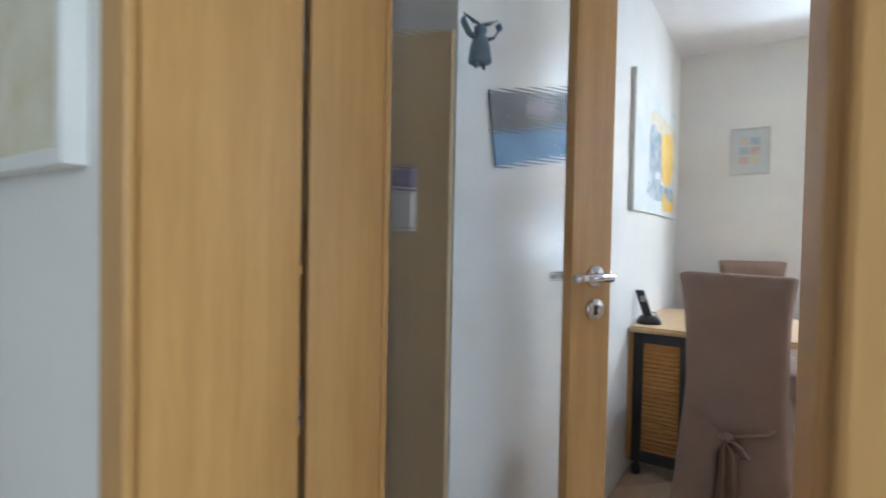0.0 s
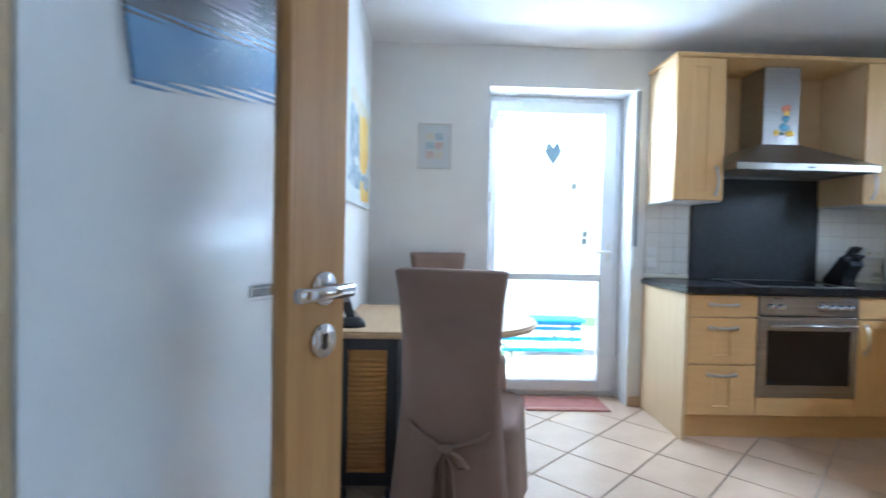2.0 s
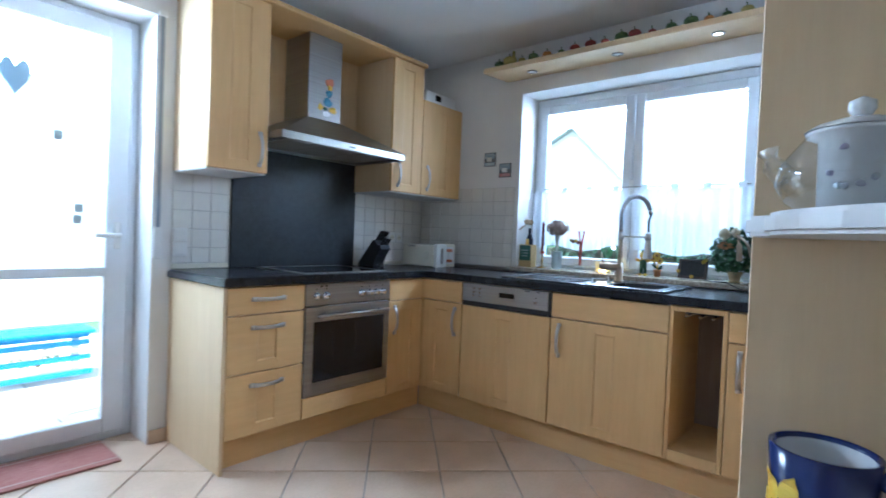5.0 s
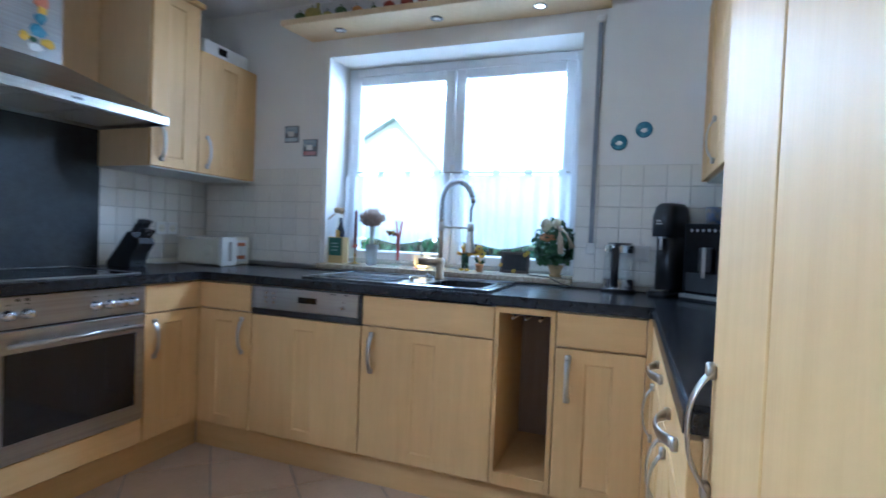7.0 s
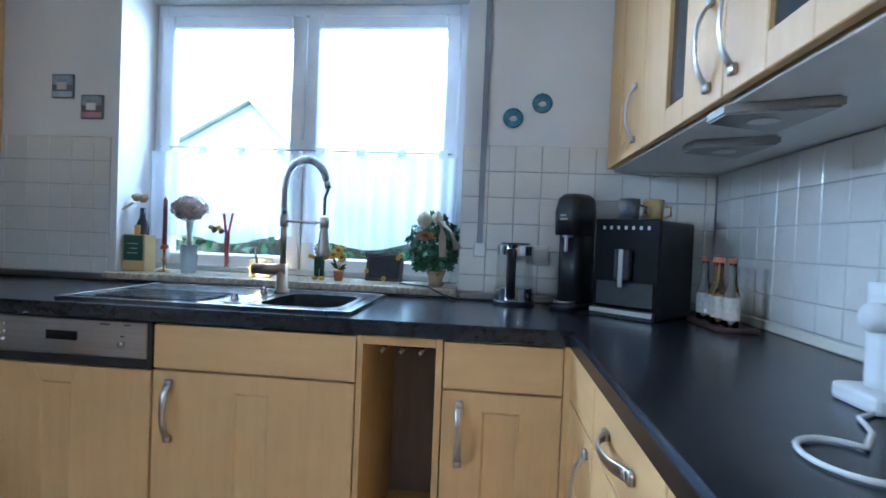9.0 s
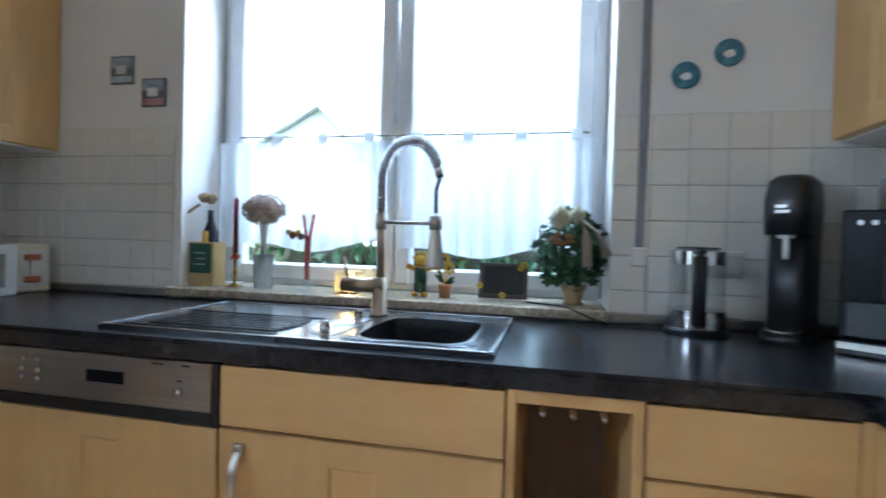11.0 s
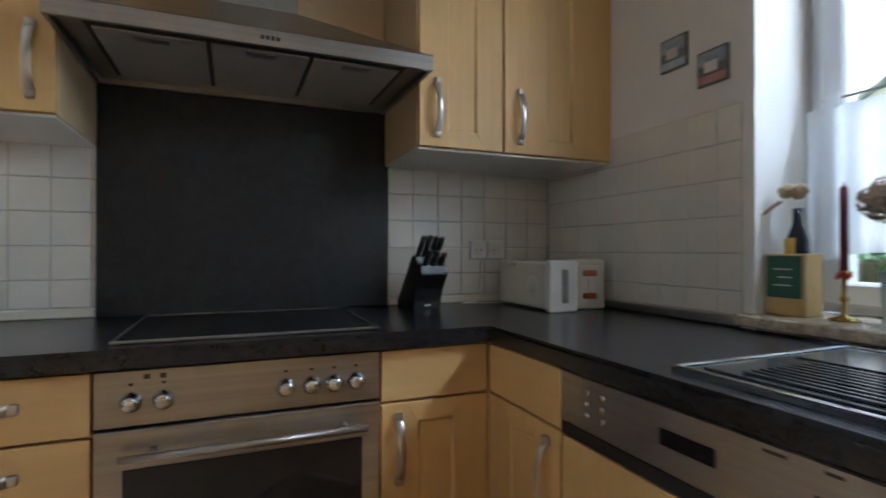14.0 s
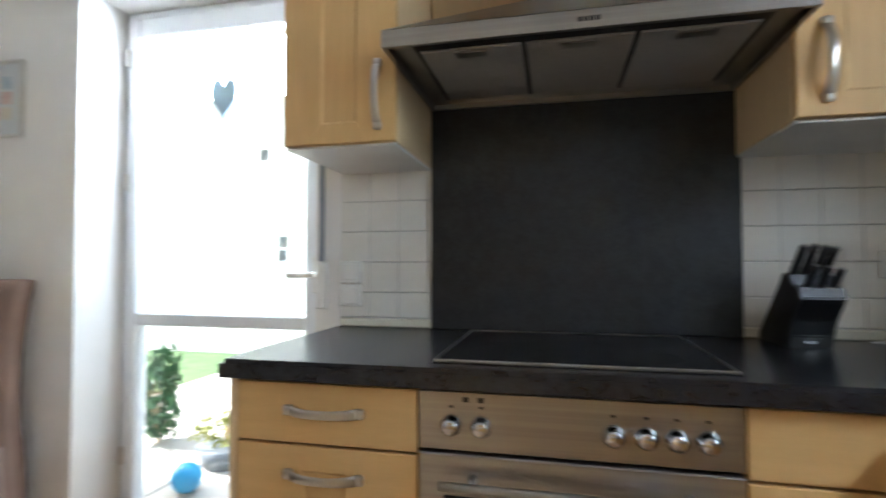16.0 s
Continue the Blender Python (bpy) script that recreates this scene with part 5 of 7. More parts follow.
vs = thing("flower_vase", "frosted glass vase with a dried hydrangea head", "vase", (3.16, 2.585, SILL))
part("vase", lathe([(0, 0), (0.030, 0), (0.033, 0.06), (0.036, 0.118), (0.033, 0.118), (0.029, 0.01), (0, 0.01)], (3.16, 2.585, SILL), 24), glass("frosted_glass", (0.86, 0.92, 0.95), 0.45), vs, "", True)
part("stem_sleeve", lathe([(0, 0), (0.012, 0), (0.009, 0.08), (0.016, 0.15), (0, 0.152)], (3.16, 2.585, SILL + 0.08), 14), material("pale_stem", (0.55, 0.57, 0.52), (0.48, 0.5, 0.44), 0.7), vs, "", True)
bm = bmesh.new()
rnd = random.Random(5)
for k in range(480):
    d = Vector((rnd.gauss(0, 1), rnd.gauss(0, 1), rnd.gauss(0, 0.8))).normalized()
    p = Vector((3.16, 2.585, SILL + 0.275)) + Vector((d.x * 0.062, d.y * 0.078, d.z * 0.055)) * rnd.uniform(0.5, 1.0)
    m = Matrix.Translation(p) @ d.to_track_quat("Z", "Y").to_matrix().to_4x4() @ Matrix.Rotation(rnd.uniform(0, 6), 4, "Z")
    r0 = rnd.uniform(0.010, 0.016)
    ctr = bm.verts.new(m @ Vector((0, 0, 0.002)))
    pet = [bm.verts.new(m @ Vector((r0 * (1 if j % 2 else 0.55) * math.cos(j * math.pi / 4), r0 * (1 if j % 2 else 0.55) * math.sin(j * math.pi / 4), 0.004 * (j % 2)))) for j in range(8)]
    for j in range(8):
        bm.faces.new((ctr, pet[j], pet[(j + 1) % 8]))
part("flower_head", bm, material("dried_petals", (0.50, 0.40, 0.33), (0.34, 0.26, 0.22), 0.9, scale=60), vs, "faded brown-pink hydrangea head")



def thin_glass(name, tint):
    """A thin glass wall: clear, with a gloss that grows towards its edges."""
    m = bpy.data.materials.new(name)
    m.use_nodes = True
    n, link = m.node_tree.nodes, m.node_tree.links.new
    mix, clear, gloss, fr = n.new("ShaderNodeMixShader"), n.new("ShaderNodeBsdfTransparent"), n.new("ShaderNodeBsdfGlossy"), n.new("ShaderNodeLayerWeight")
    clear.inputs[0].default_value = (*tint, 1)
    gloss.inputs["Roughness"].default_value = 0.03
    fr.inputs[0].default_value = 0.25
    part_gloss = n.new("ShaderNodeMath")
    part_gloss.operation = "MULTIPLY_ADD"
    part_gloss.inputs[1].default_value, part_gloss.inputs[2].default_value = 0.55, 0.05
    link(fr.outputs[1], part_gloss.inputs[0])
    link(part_gloss.outputs[0], mix.inputs[0])
    link(clear.outputs[0], mix.inputs[1])
    link(gloss.outputs[0], mix.inputs[2])
    link(mix.outputs[0], n["Material Output"].inputs[0])
    return m


CLEAR = thin_glass("clear_glass", (0.95, 0.97, 0.98))
gt = thing("glass_tube_vase", "tall glass tube with red ribbon and small greenery", "vase", (3.16, 2.415, SILL))
part("foot", lathe([(0, 0), (0.026, 0), (0.026, 0.012), (0.012, 0.03), (0, 0.032)], (3.16, 2.415, SILL), 20), CLEAR, gt, "clear glass foot", True)
part("flute", lathe([(0.011, 0.03), (0.013, 0.10), (0.014, 0.20), (0.022, 0.25), (0.03, 0.265)], (3.16, 2.415, SILL), 22), CLEAR, gt, "clear glass flute", True)
REDRIBBON = material("red_ribbon", (0.46, 0.03, 0.03), (0.66, 0.14, 0.11), 0.5, scale=50)
for s_, top in ((-1, 0.262), (1, 0.258)):
    part("ribbon", tube([(3.16, 2.415 + s_ * 0.002, SILL + 0.035), (3.158, 2.415 + s_ * 0.005, SILL + 0.12), (3.156, 2.412 + s_ * 0.006, SILL + 0.18), (3.154, 2.41 + s_ * 0.02, SILL + top)], 0.006, 8, None, 0.3), REDRIBBON, gt, "", True)
bm = bmesh.new()
rnd = random.Random(8)
for k in range(60):
    a, e = rnd.uniform(0, 6.3), rnd.uniform(-0.5, 0.8)
    d = Vector((math.cos(a) * 0.6, math.sin(a), e)).normalized()
    p = Vector((3.138, 2.447, SILL + 0.19))
    q = p + Vector((d.x, d.y, d.z * 0.55)) * rnd.uniform(0.018, 0.042)
    w = d.cross(Vector((0, 0, 1))).normalized() * 0.006
    bm.faces.new([bm.verts.new(v) for v in (p, (p + q) / 2 + w, q, (p + q) / 2 - w)])
part("greenery", bm, LEAF, gt)
for k, (y, z, c) in enumerate(((2.432, 0.196, (0.62, 0.36, 0.05)), (2.452, 0.185, (0.30, 0.10, 0.06)), (2.466, 0.198, (0.48, 0.30, 0.10)), (2.42, 0.182, (0.20, 0.07, 0.05)))):
    part("bloom", blob((3.122, y, SILL + z), (0.009, 0.012, 0.010), k + 3, 0.5), material("dried_bloom", c, None, 0.85, scale=80), gt)

TLY = 2.255
tl = thing("tea_light", "lit tea light in an amber glass cube", "candle", (3.15, TLY, SILL))
bm = bmesh.new()
for b in ((3.115, 3.185, TLY - 0.037, TLY - 0.033), (3.115, 3.185, TLY + 0.033, TLY + 0.037), (3.115, 3.119, TLY - 0.033, TLY + 0.033), (3.181, 3.185, TLY - 0.033, TLY + 0.033)):
    add_box(bm, *b, SILL, SILL + 0.072, 0.0012)
add_box(bm, 3.119, 3.181, TLY - 0.033, TLY + 0.033, SILL, SILL + 0.005)
part("glass_cube", bm, glass("amber_glass", (1.0, 0.88, 0.62), 0.3), tl, "amber frosted glass cube")
part("wax", cyl((3.15, TLY, SILL + 0.0055), (3.15, TLY, SILL + 0.03), 0.02), glow("candle_glow", (1.0, 0.62, 0.22), 5.0), tl, "glowing wax", True)
part("flame", lathe([(0, 0), (0.004, 0.005), (0.005, 0.012), (0.002, 0.022), (0, 0.026)], (3.15, TLY, SILL + 0.031), 12), glow("flame_glow", (1.0, 0.75, 0.35), 60.0), tl, "small candle flame", True)

GREENFELT = material("green_felt", (0.03, 0.08, 0.05), (0.05, 0.11, 0.06), 0.9)
YELLOW = material("yellow_felt", (0.62, 0.48, 0.05), (0.70, 0.36, 0.04), 0.85)
bm = bmesh.new()
for s in (-1, 1):
    tube([(3.15, 2.005 + s * 0.012, SILL + 0.012), (3.15, 2.005 + s * 0.011, SILL + 0.05)], 0.010, 10, bm)
    blob((3.142, 2.005 + s * 0.016, SILL + 0.008), (0.018, 0.013, 0.008), 2, 0.1, 2, bm)
    tube([(3.15, 2.005 + s * 0.015, SILL + 0.088), (3.15, 2.005 + s * 0.045, SILL + 0.098)], 0.009, 8, bm)
tube([(3.15, 2.005, SILL + 0.045), (3.15, 2.005, SILL + 0.07), (3.15, 2.005, SILL + 0.095)], 0.021, 12, bm)
blob((3.148, 2.005, SILL + 0.116), (0.02, 0.021, 0.02), 5, 0.1, 2, bm)
for k in range(7):
    a = math.pi * (k / 6)
    tube([(3.148, 2.005 + 0.017 * math.cos(a), SILL + 0.122 + 0.014 * math.sin(a)), (3.148, 2.005 + 0.027 * math.cos(a), SILL + 0.127 + 0.022 * math.sin(a))], 0.004, 5, bm)
fig = part("sunflower_figure", bm, YELLOW, None, "", True)
tagged(fig, "small yellow and green sunflower doll standing on the sill", "figurine")
fig.data.materials.append(GREENFELT)
for p_ in fig.data.polygons:
    if SILL + 0.02 < p_.center.z < SILL + 0.085:
        p_.material_index = 1

fp = thing("flower_pot", "small terracotta pot with yellow cloth flowers", "flower pot", (3.15, 1.922, SILL))
part("pot", lathe([(0, 0), (0.016, 0), (0.021, 0.035), (0.023, 0.035), (0.023, 0.044), (0.019, 0.044), (0, 0.04)], (3.15, 1.922, SILL), 18), material("terracotta", (0.55, 0.27, 0.12), (0.48, 0.22, 0.1), 0.8), fp, "", True)
for k, (y, z) in enumerate(((1.945, 0.105), (1.908, 0.095), (1.925, 0.125))):
    bm = tube([(3.15, 1.922, SILL + 0.04), (3.148, y, SILL + z)], 0.002, 6)
    for j in range(7):
        a = j * 0.9
        blob((3.142, y + 0.014 * math.cos(a), SILL + z + 0.014 * math.sin(a)), (0.004, 0.008, 0.008), j, 0.1, 1, bm)
    part("flower", bm, YELLOW, fp)
    part("flower_centre", blob((3.138, y, SILL + z), (0.005, 0.007, 0.007), k, 0.1, 1), material("brown_felt", (0.25, 0.10, 0.03), (0.2, 0.08, 0.03), 0.9), fp)
bm = bmesh.new()
for s, dz in ((-1, 0.07), (1, 0.075), (-1, 0.055), (1, 0.11)):
    p, q = Vector((3.146, 1.922, SILL + 0.045)), Vector((3.143, 1.922 + s * 0.035, SILL + dz))
    w = Vector((0, 0, 0.009))
    bm.faces.new([bm.verts.new(v) for v in (p, (p + q) / 2 + w, q, (p + q) / 2 - w)])
part("leaves", bm, GREENFELT, fp)

sb = thing("slate_board", "small framed slate board with wooden flowers leaning on the window", "slate", )
bm = bmesh.new()
for a, b, c, d in frame_bars(-0.078, 0.078, 0.0, 0.115, 0.014):
    add_box(bm, -0.008, 0.008, a, b, c, d, 0.003)
part("frame", bm, material("dark_frame_wood", (0.06, 0.045, 0.04), (0.09, 0.065, 0.055), 0.6), sb)
part("slate", box(-0.003, 0.003, -0.064, 0.064, 0.014, 0.101), SLATE, sb)
for y, z in ((0.0, 0.006), (0.074, 0.035), (-0.066, 0.106), (-0.055, 0.095)):
    bm = bmesh.new()
    for j in range(6):
        a = j * math.pi / 3
        blob((-0.0105, y + 0.007 * math.cos(a), z + 0.007 * math.sin(a) + 0.004), (0.002, 0.0045, 0.0045), j, 0.1, 1, bm)
    part("wooden_flower", bm, YELLOW, sb)
sb.matrix_basis = pose(3.175, 1.738, SILL + 0.003, 0, 12, 0)

iv = thing("ivy_plant", "ivy ball in a clay pot with cream blooms", "plant", (3.16, 1.52, SILL))
part("pot", lathe([(0, 0), (0.032, 0), (0.026, 0.012), (0.03, 0.03), (0.042, 0.06), (0.038, 0.06), (0, 0.055)], (3.16, 1.52, SILL), 22), material("gold_clay", (0.46, 0.33, 0.17), (0.36, 0.25, 0.12), 0.6), iv, "", True)
bm = bmesh.new()
rnd = random.Random(11)
for k in range(430):
    d = Vector((rnd.gauss(0, 1), rnd.gauss(0, 1), rnd.gauss(0, 1))).normalized()
    p = Vector((3.155, 1.53, SILL + 0.165)) + Vector((d.x * 0.085, d.y * 0.112, d.z * 0.125)) * (rnd.uniform(0.35, 1.0) ** 0.5)
    p.x = min(p.x, 3.27)
    m = Matrix.Translation(p) @ (d + Vector((rnd.gauss(0, 0.6), rnd.gauss(0, 0.6), rnd.gauss(0, 0.6)))).to_track_quat("Z", "Y").to_matrix().to_4x4() @ Matrix.Rotation(rnd.uniform(0, 6.3), 4, "Z")
    r0 = rnd.uniform(0.014, 0.024)
    shape = [(1, 0), (0.45, 0.35), (0.35, 0.95), (-0.2, 0.45), (-0.75, 0.5), (-0.5, 0), (-0.75, -0.5), (-0.2, -0.45), (0.35, -0.95), (0.45, -0.35)]
    bm.faces.new([bm.verts.new(m @ Vector((a * r0, b * r0, 0.003 * a * a))) for a, b in shape])
part("ivy_leaves", bm, LEAF, iv, "dark green ivy leaves")
CREAMPETAL = material("cream_petals", (0.66, 0.61, 0.46), (0.52, 0.47, 0.30), 0.8, scale=60)
for cx, cy, cz, r1, n in ((3.085, 1.565, 0.262, 0.025, 40), (3.10, 1.515, 0.272, 0.018, 24)):
    bm = bmesh.new()
    for k in range(n):
        a, t_ = k * 2.4, (k / n) ** 0.6
        d = Vector((-math.cos(t_ * 1.5), math.sin(t_ * 1.5) * math.cos(a), math.sin(t_ * 1.5) * math.sin(a)))
        m = Matrix.Translation(Vector((cx, cy, SILL + cz)) + d * r1 * (0.45 + 0.55 * t_)) @ (d + Vector((-0.5, 0, 0.3))).to_track_quat("Z", "Y").to_matrix().to_4x4() @ Matrix.Rotation(a, 4, "Z")
        w = 0.009 + 0.006 * t_
        bm.faces.new([bm.verts.new(m @ Vector((x * w, y * w, 0.35 * w * x * x))) for x, y in ((-0.6, -0.5), (0.2, -0.75), (0.95, -0.4), (1.05, 0.15), (0.7, 0.6), (0, 0.7), (-0.6, 0.5))])
    part("cream_bloom", bm, CREAMPETAL, iv)
bm = tube([(3.09, 1.50, SILL + 0.255), (3.075, 1.46, SILL + 0.22), (3.075, 1.43, SILL + 0.15)], 0.016, 8, None, 0.3)
tube([(3.09, 1.50, SILL + 0.255), (3.065, 1.49, SILL + 0.20), (3.065, 1.485, SILL + 0.12)], 0.014, 8, bm, 0.3)
part("ribbon", bm, material("taupe_ribbon", (0.38, 0.29, 0.19), (0.46, 0.36, 0.24), 0.5), iv, "", True)
bm = bmesh.new()
for k in range(16):
    a = k * 0.9
    m = Matrix.Translation((3.072 + 0.004 * (k % 3), 1.555 + 0.024 * math.cos(a), SILL + 0.20 + 0.014 * math.sin(a))) @ Euler((rnd.uniform(0, 6), rnd.uniform(-0.6, 0.6), rnd.uniform(0, 6))).to_matrix().to_4x4()
    bm.faces.new([bm.verts.new(m @ Vector(v)) for v in ((0.024, 0, 0), (0, 0.009, 0.003), (-0.018, 0, 0), (0, -0.009, 0.003))])
part("dried_leaf", bm, material("faded_orange", (0.42, 0.22, 0.09), (0.32, 0.18, 0.07), 0.9), iv)
kc = thing("kettle_cable", "black cable running from sill to worktop", "cable", (3.03, 1.45, SILL))
part("wire", tube([(3.12, 1.66, SILL + 0.004), (3.08, 1.60, SILL + 0.004), (3.045, 1.54, SILL + 0.004), (3.022, 1.48, CI + 0.02), (3.015, 1.42, CI + 0.004), (3.02, 1.34, CI + 0.004), (3.01, 1.26, CI + 0.004)], 0.003, 6), BLACK, kc)

# ---- tile pictures and wall plates ----
TILESKY = material("tile_blue_grey", (0.20, 0.26, 0.34), (0.38, 0.42, 0.46), 0.4, scale=50)
PICFRAME = material("dark_tile_frame", (0.10, 0.11, 0.13), (0.16, 0.16, 0.17), 0.4)
for y, z, ms in ((3.109, 1.706, (TILESKY, FRAME_SILVER, PRINT[1])), (2.975, 1.622, (TILESKY, WHITE, MAGS[0]))):
    o = thing("picture_tile", "small square picture tile with a dark edge on the wall", "picture tile", (XE, y, z), "picture tiles")
    part("tile", box(XE - 0.009, XE - 0.0005, y - 0.05, y + 0.05, z - 0.05, z + 0.05, 0.002), PICFRAME, o)
    part("sky_field", box(XE - 0.0102, XE - 0.0092, y - 0.044, y + 0.044, z + 0.005, z + 0.044), ms[0], o)
    part("house_field", box(XE - 0.0108, XE - 0.0092, y - 0.018, y + 0.024, z - 0.014, z + 0.016), ms[1], o)
    part("ground_field", box(XE - 0.0102, XE - 0.0092, y - 0.044, y + 0.044, z - 0.044, z - 0.022), ms[2], o)
PLATEBLUE = material("blue_glaze", (0.05, 0.16, 0.24), (0.12, 0.28, 0.36), 0.25, scale=40)
for y, z in ((1.238, 1.606), (1.13, 1.663)):
    o = thing("wall_plate", "small round blue painted plate on the wall", "plate", (XE, y, z), "wall plates")
    bm = lathe([(0, 0), (0.036, 0.0), (0.038, 0.004), (0.03, 0.006), (0.026, 0.004), (0, 0.004)], (0, 0, 0), 28)
    bmesh.ops.transform(bm, matrix=Matrix.Translation((XE - 0.0005, y, z)) @ Matrix.Rotation(radians(-90), 4, "Y"), verts=bm.verts)
    part("plate", bm, PLATEBLUE, o, "", True)
    part("motif", blob((XE - 0.006, y, z - 0.004), (0.0015, 0.016, 0.01), 3, 0.4), WHITE, o)

# ---- sockets and switches ----
def wall_plate_switch(name, label, category, row, u, z, inner):
    o = thing(name, label, category, row.p(u, 0, z), "sockets and switches")
    part("cover", add_box(bmesh.new(), *row.b(u - 0.037, u + 0.037, 0.0005, 0.011, z - 0.037, z + 0.037), 0.003), WHITE, o)
    if inner == "rocker":
        part("rocker", add_box(bmesh.new(), *row.b(u - 0.027, u + 0.027, 0.0112, 0.0155, z - 0.027, z + 0.027), 0.002), WHITE, o)
    else:
        a, b = row.p(u, 0.0112, z), row.p(u, 0.0122, z)
        part("well", cyl(a, b, 0.021, n=24), CREAM, o)
        for s in (-0.0095, 0.0095):
            part("pin_hole", cyl(row.p(u + s, 0.0123, z), row.p(u + s, 0.0128, z), 0.0028, n=10), BLACK, o)


NW, EW = Row("north", YN - 0.008), Row("east", XE - 0.008)
wall_plate_switch("light_switch", "white square light switch on the wall tiles", "switch", NW, 1.188, 1.085, "rocker")
wall_plate_switch("light_switch", "white square light switch on the wall tiles", "switch", NW, 1.188, 1.008, "rocker")
wall_plate_switch("wall_socket", "white round socket on the wall tiles", "socket", NW, 2.737, 1.11, "socket")
wall_plate_switch("wall_socket", "white round socket on the wall tiles", "socket", NW, 2.812, 1.11, "socket")
wall_plate_switch("light_switch", "white switch on the tiles behind the soda maker", "switch", EW, 1.12, 1.085, "rocker")

# ---- knife block, toaster, small device ----
kb = thing("knife_block", "black knife block with seven black-handled knives", "knife block")
prof = [(-0.07, 0), (0.085, 0), (0.085, 0.02), (-0.05, 0.185), (-0.075, 0.182), (-0.085, 0.155), (-0.12, 0.15), (-0.13, 0.125), (-0.085, 0.07), (-0.07, 0.03)]
bm = bmesh.new()
side = [[bm.verts.new((s * 0.05, y, z)) for y, z in prof] for s in (-1, 1)]
for k in range(len(prof)):
    l = (k + 1) % len(prof)
    bm.faces.new((side[0][k], side[0][l], side[1][l], side[1][k]))
bm.faces.new(side[0])
bm.faces.new(side[1][::-1])
bmesh.ops.bevel(bm, geom=list(bm.edges), offset=0.003, segments=2, affect="EDGES")
part("block", bm, BLACK, kb)
part("badge", box(-0.012, 0.012, -0.0715, -0.0705, 0.012, 0.018), CHROME, kb)
d = Vector((0, -0.62, 0.78)).normalized()
for k, (x, y, z, ln) in enumerate(((-0.036, -0.066, 0.178, 0.088), (-0.013, -0.066, 0.178, 0.09), (0.012, -0.066, 0.178, 0.086), (0.034, -0.066, 0.178, 0.082), (-0.026, -0.105, 0.146, 0.07), (0.002, -0.105, 0.146, 0.066), (0.03, -0.105, 0.146, 0.06))):
    a = Vector((x, y, z))
    bm = tube([a - d * 0.012, a + d * ln * 0.35, a + d * ln * 0.7, a + d * ln], 0.0062, 10, flat=1.6, up=(1, 0, 0), flare=0.15)
    kn = part("knife_handle", bm, BLACK, kb, "", True)
    part("end_cap", cyl(a + d * (ln + 0.0004), a + d * (ln + 0.003), 0.006, n=10), CHROME, kn)
    for q in (0.3, 0.8):
        part("rivet", cyl(a + d * ln * q + Vector((-0.0105, 0, 0)), a + d * ln * q + Vector((0.0105, 0, 0)), 0.0018, n=8), CHROME, kn)
kb.matrix_basis = pose(2.452, 3.655, CI, 0, 0, 4)

to = thing("toaster", "long cream toaster with a round emblem and lever", "toaster")
part("body", box(-0.155, 0.165, -0.055, 0.05, 0.006, 0.165, 0.012, 3), CREAM, to)
part("end_cap", box(0.166, 0.198, -0.058, 0.053, 0.0, 0.17, 0.007, 2), WHITE, to)
part("slot", box(-0.13, 0.14, -0.016, 0.012, 0.1645, 0.1662), BLACK, to)
part("emblem", lathe([(0, 0), (0.03, 0), (0.03, 0.002), (0.024, 0.0035), (0, 0.0035)], (0, 0, 0), 28), CREAM, to, "raised round emblem", True).matrix_basis = pose(0.09, -0.0552, 0.088, 90, 0, 0)
part("lever", box(0.1982, 0.201, -0.012, 0.012, 0.03, 0.14, 0.0008), STEEL, to)
part("bread_rack", box(-0.09, -0.02, -0.0575, -0.0552, 0.146, 0.157, 0.001), CHROME, to)
for z in (0.012, 0.155):
    part("seam", box(-0.15, 0.16, -0.0558, -0.0552, z, z + 0.0015), WHITE, to)
to.matrix_basis = pose(2.847, 3.535, CI, 0, 0, -91)
eg = thing("can_opener", "cream upright kitchen device with orange buttons", "appliance")
part("body", box(-0.045, 0.045, -0.05, 0.05, 0, 0.165, 0.01, 3), CREAM, eg)
part("front_panel", box(-0.032, 0.032, -0.0525, -0.0505, 0.02, 0.145, 0.001), WHITE, eg)
ORANGE = material("orange_plastic", (0.55, 0.18, 0.08), (0.5, 0.15, 0.06), 0.4)
for z in (0.045, 0.12):
    part("button", box(-0.02, 0.02, -0.058, -0.0528, z - 0.01, z + 0.01, 0.003), ORANGE, eg)
part("lever", box(-0.006, 0.006, -0.058, -0.0528, 0.06, 0.105, 0.001), WHITE, eg)
eg.matrix_basis = pose(2.995, 3.43, CI, 0, 0, -18) @ Matrix.Diagonal((1.25, 1, 1.04, 1))
wc = thing("appliance_cable", "white cable lying along the wall strip behind the toaster", "cable", (2.7, 3.72, CI))
part("wire", tube([(2.74, 3.738, 1.07), (2.735, 3.735, 0.96), (2.70, 3.715, CI + 0.005), (2.64, 3.69, CI + 0.005), (2.76, 3.66, CI + 0.005), (2.80, 3.66, CI + 0.006)], 0.003, 6), WHITE, wc)

# ---- kettle, soda maker, coffee machine ----
kt = thing("electric_kettle", "glass kettle with steel bands and black handle on its base", "kettle", (3.005, 1.215, CI))
KX, KY = 3.0, 1.21
part("base", lathe([(0, 0), (0.076, 0), (0.079, 0.01), (0.074, 0.016), (0, 0.016)], (KX, KY, CI), 48), BLACK, kt)
part("lower_band", lathe([(0.0, 0.017), (0.072, 0.017), (0.072, 0.062), (0.066, 0.064), (0, 0.064)], (KX, KY, CI), 64), CHROME, kt)
part("glass_wall", lathe([(0.068, 0.0645), (0.067, 0.12), (0.066, 0.18)], (KX, KY, CI), 64), CLEAR, kt, "clear glass wall")
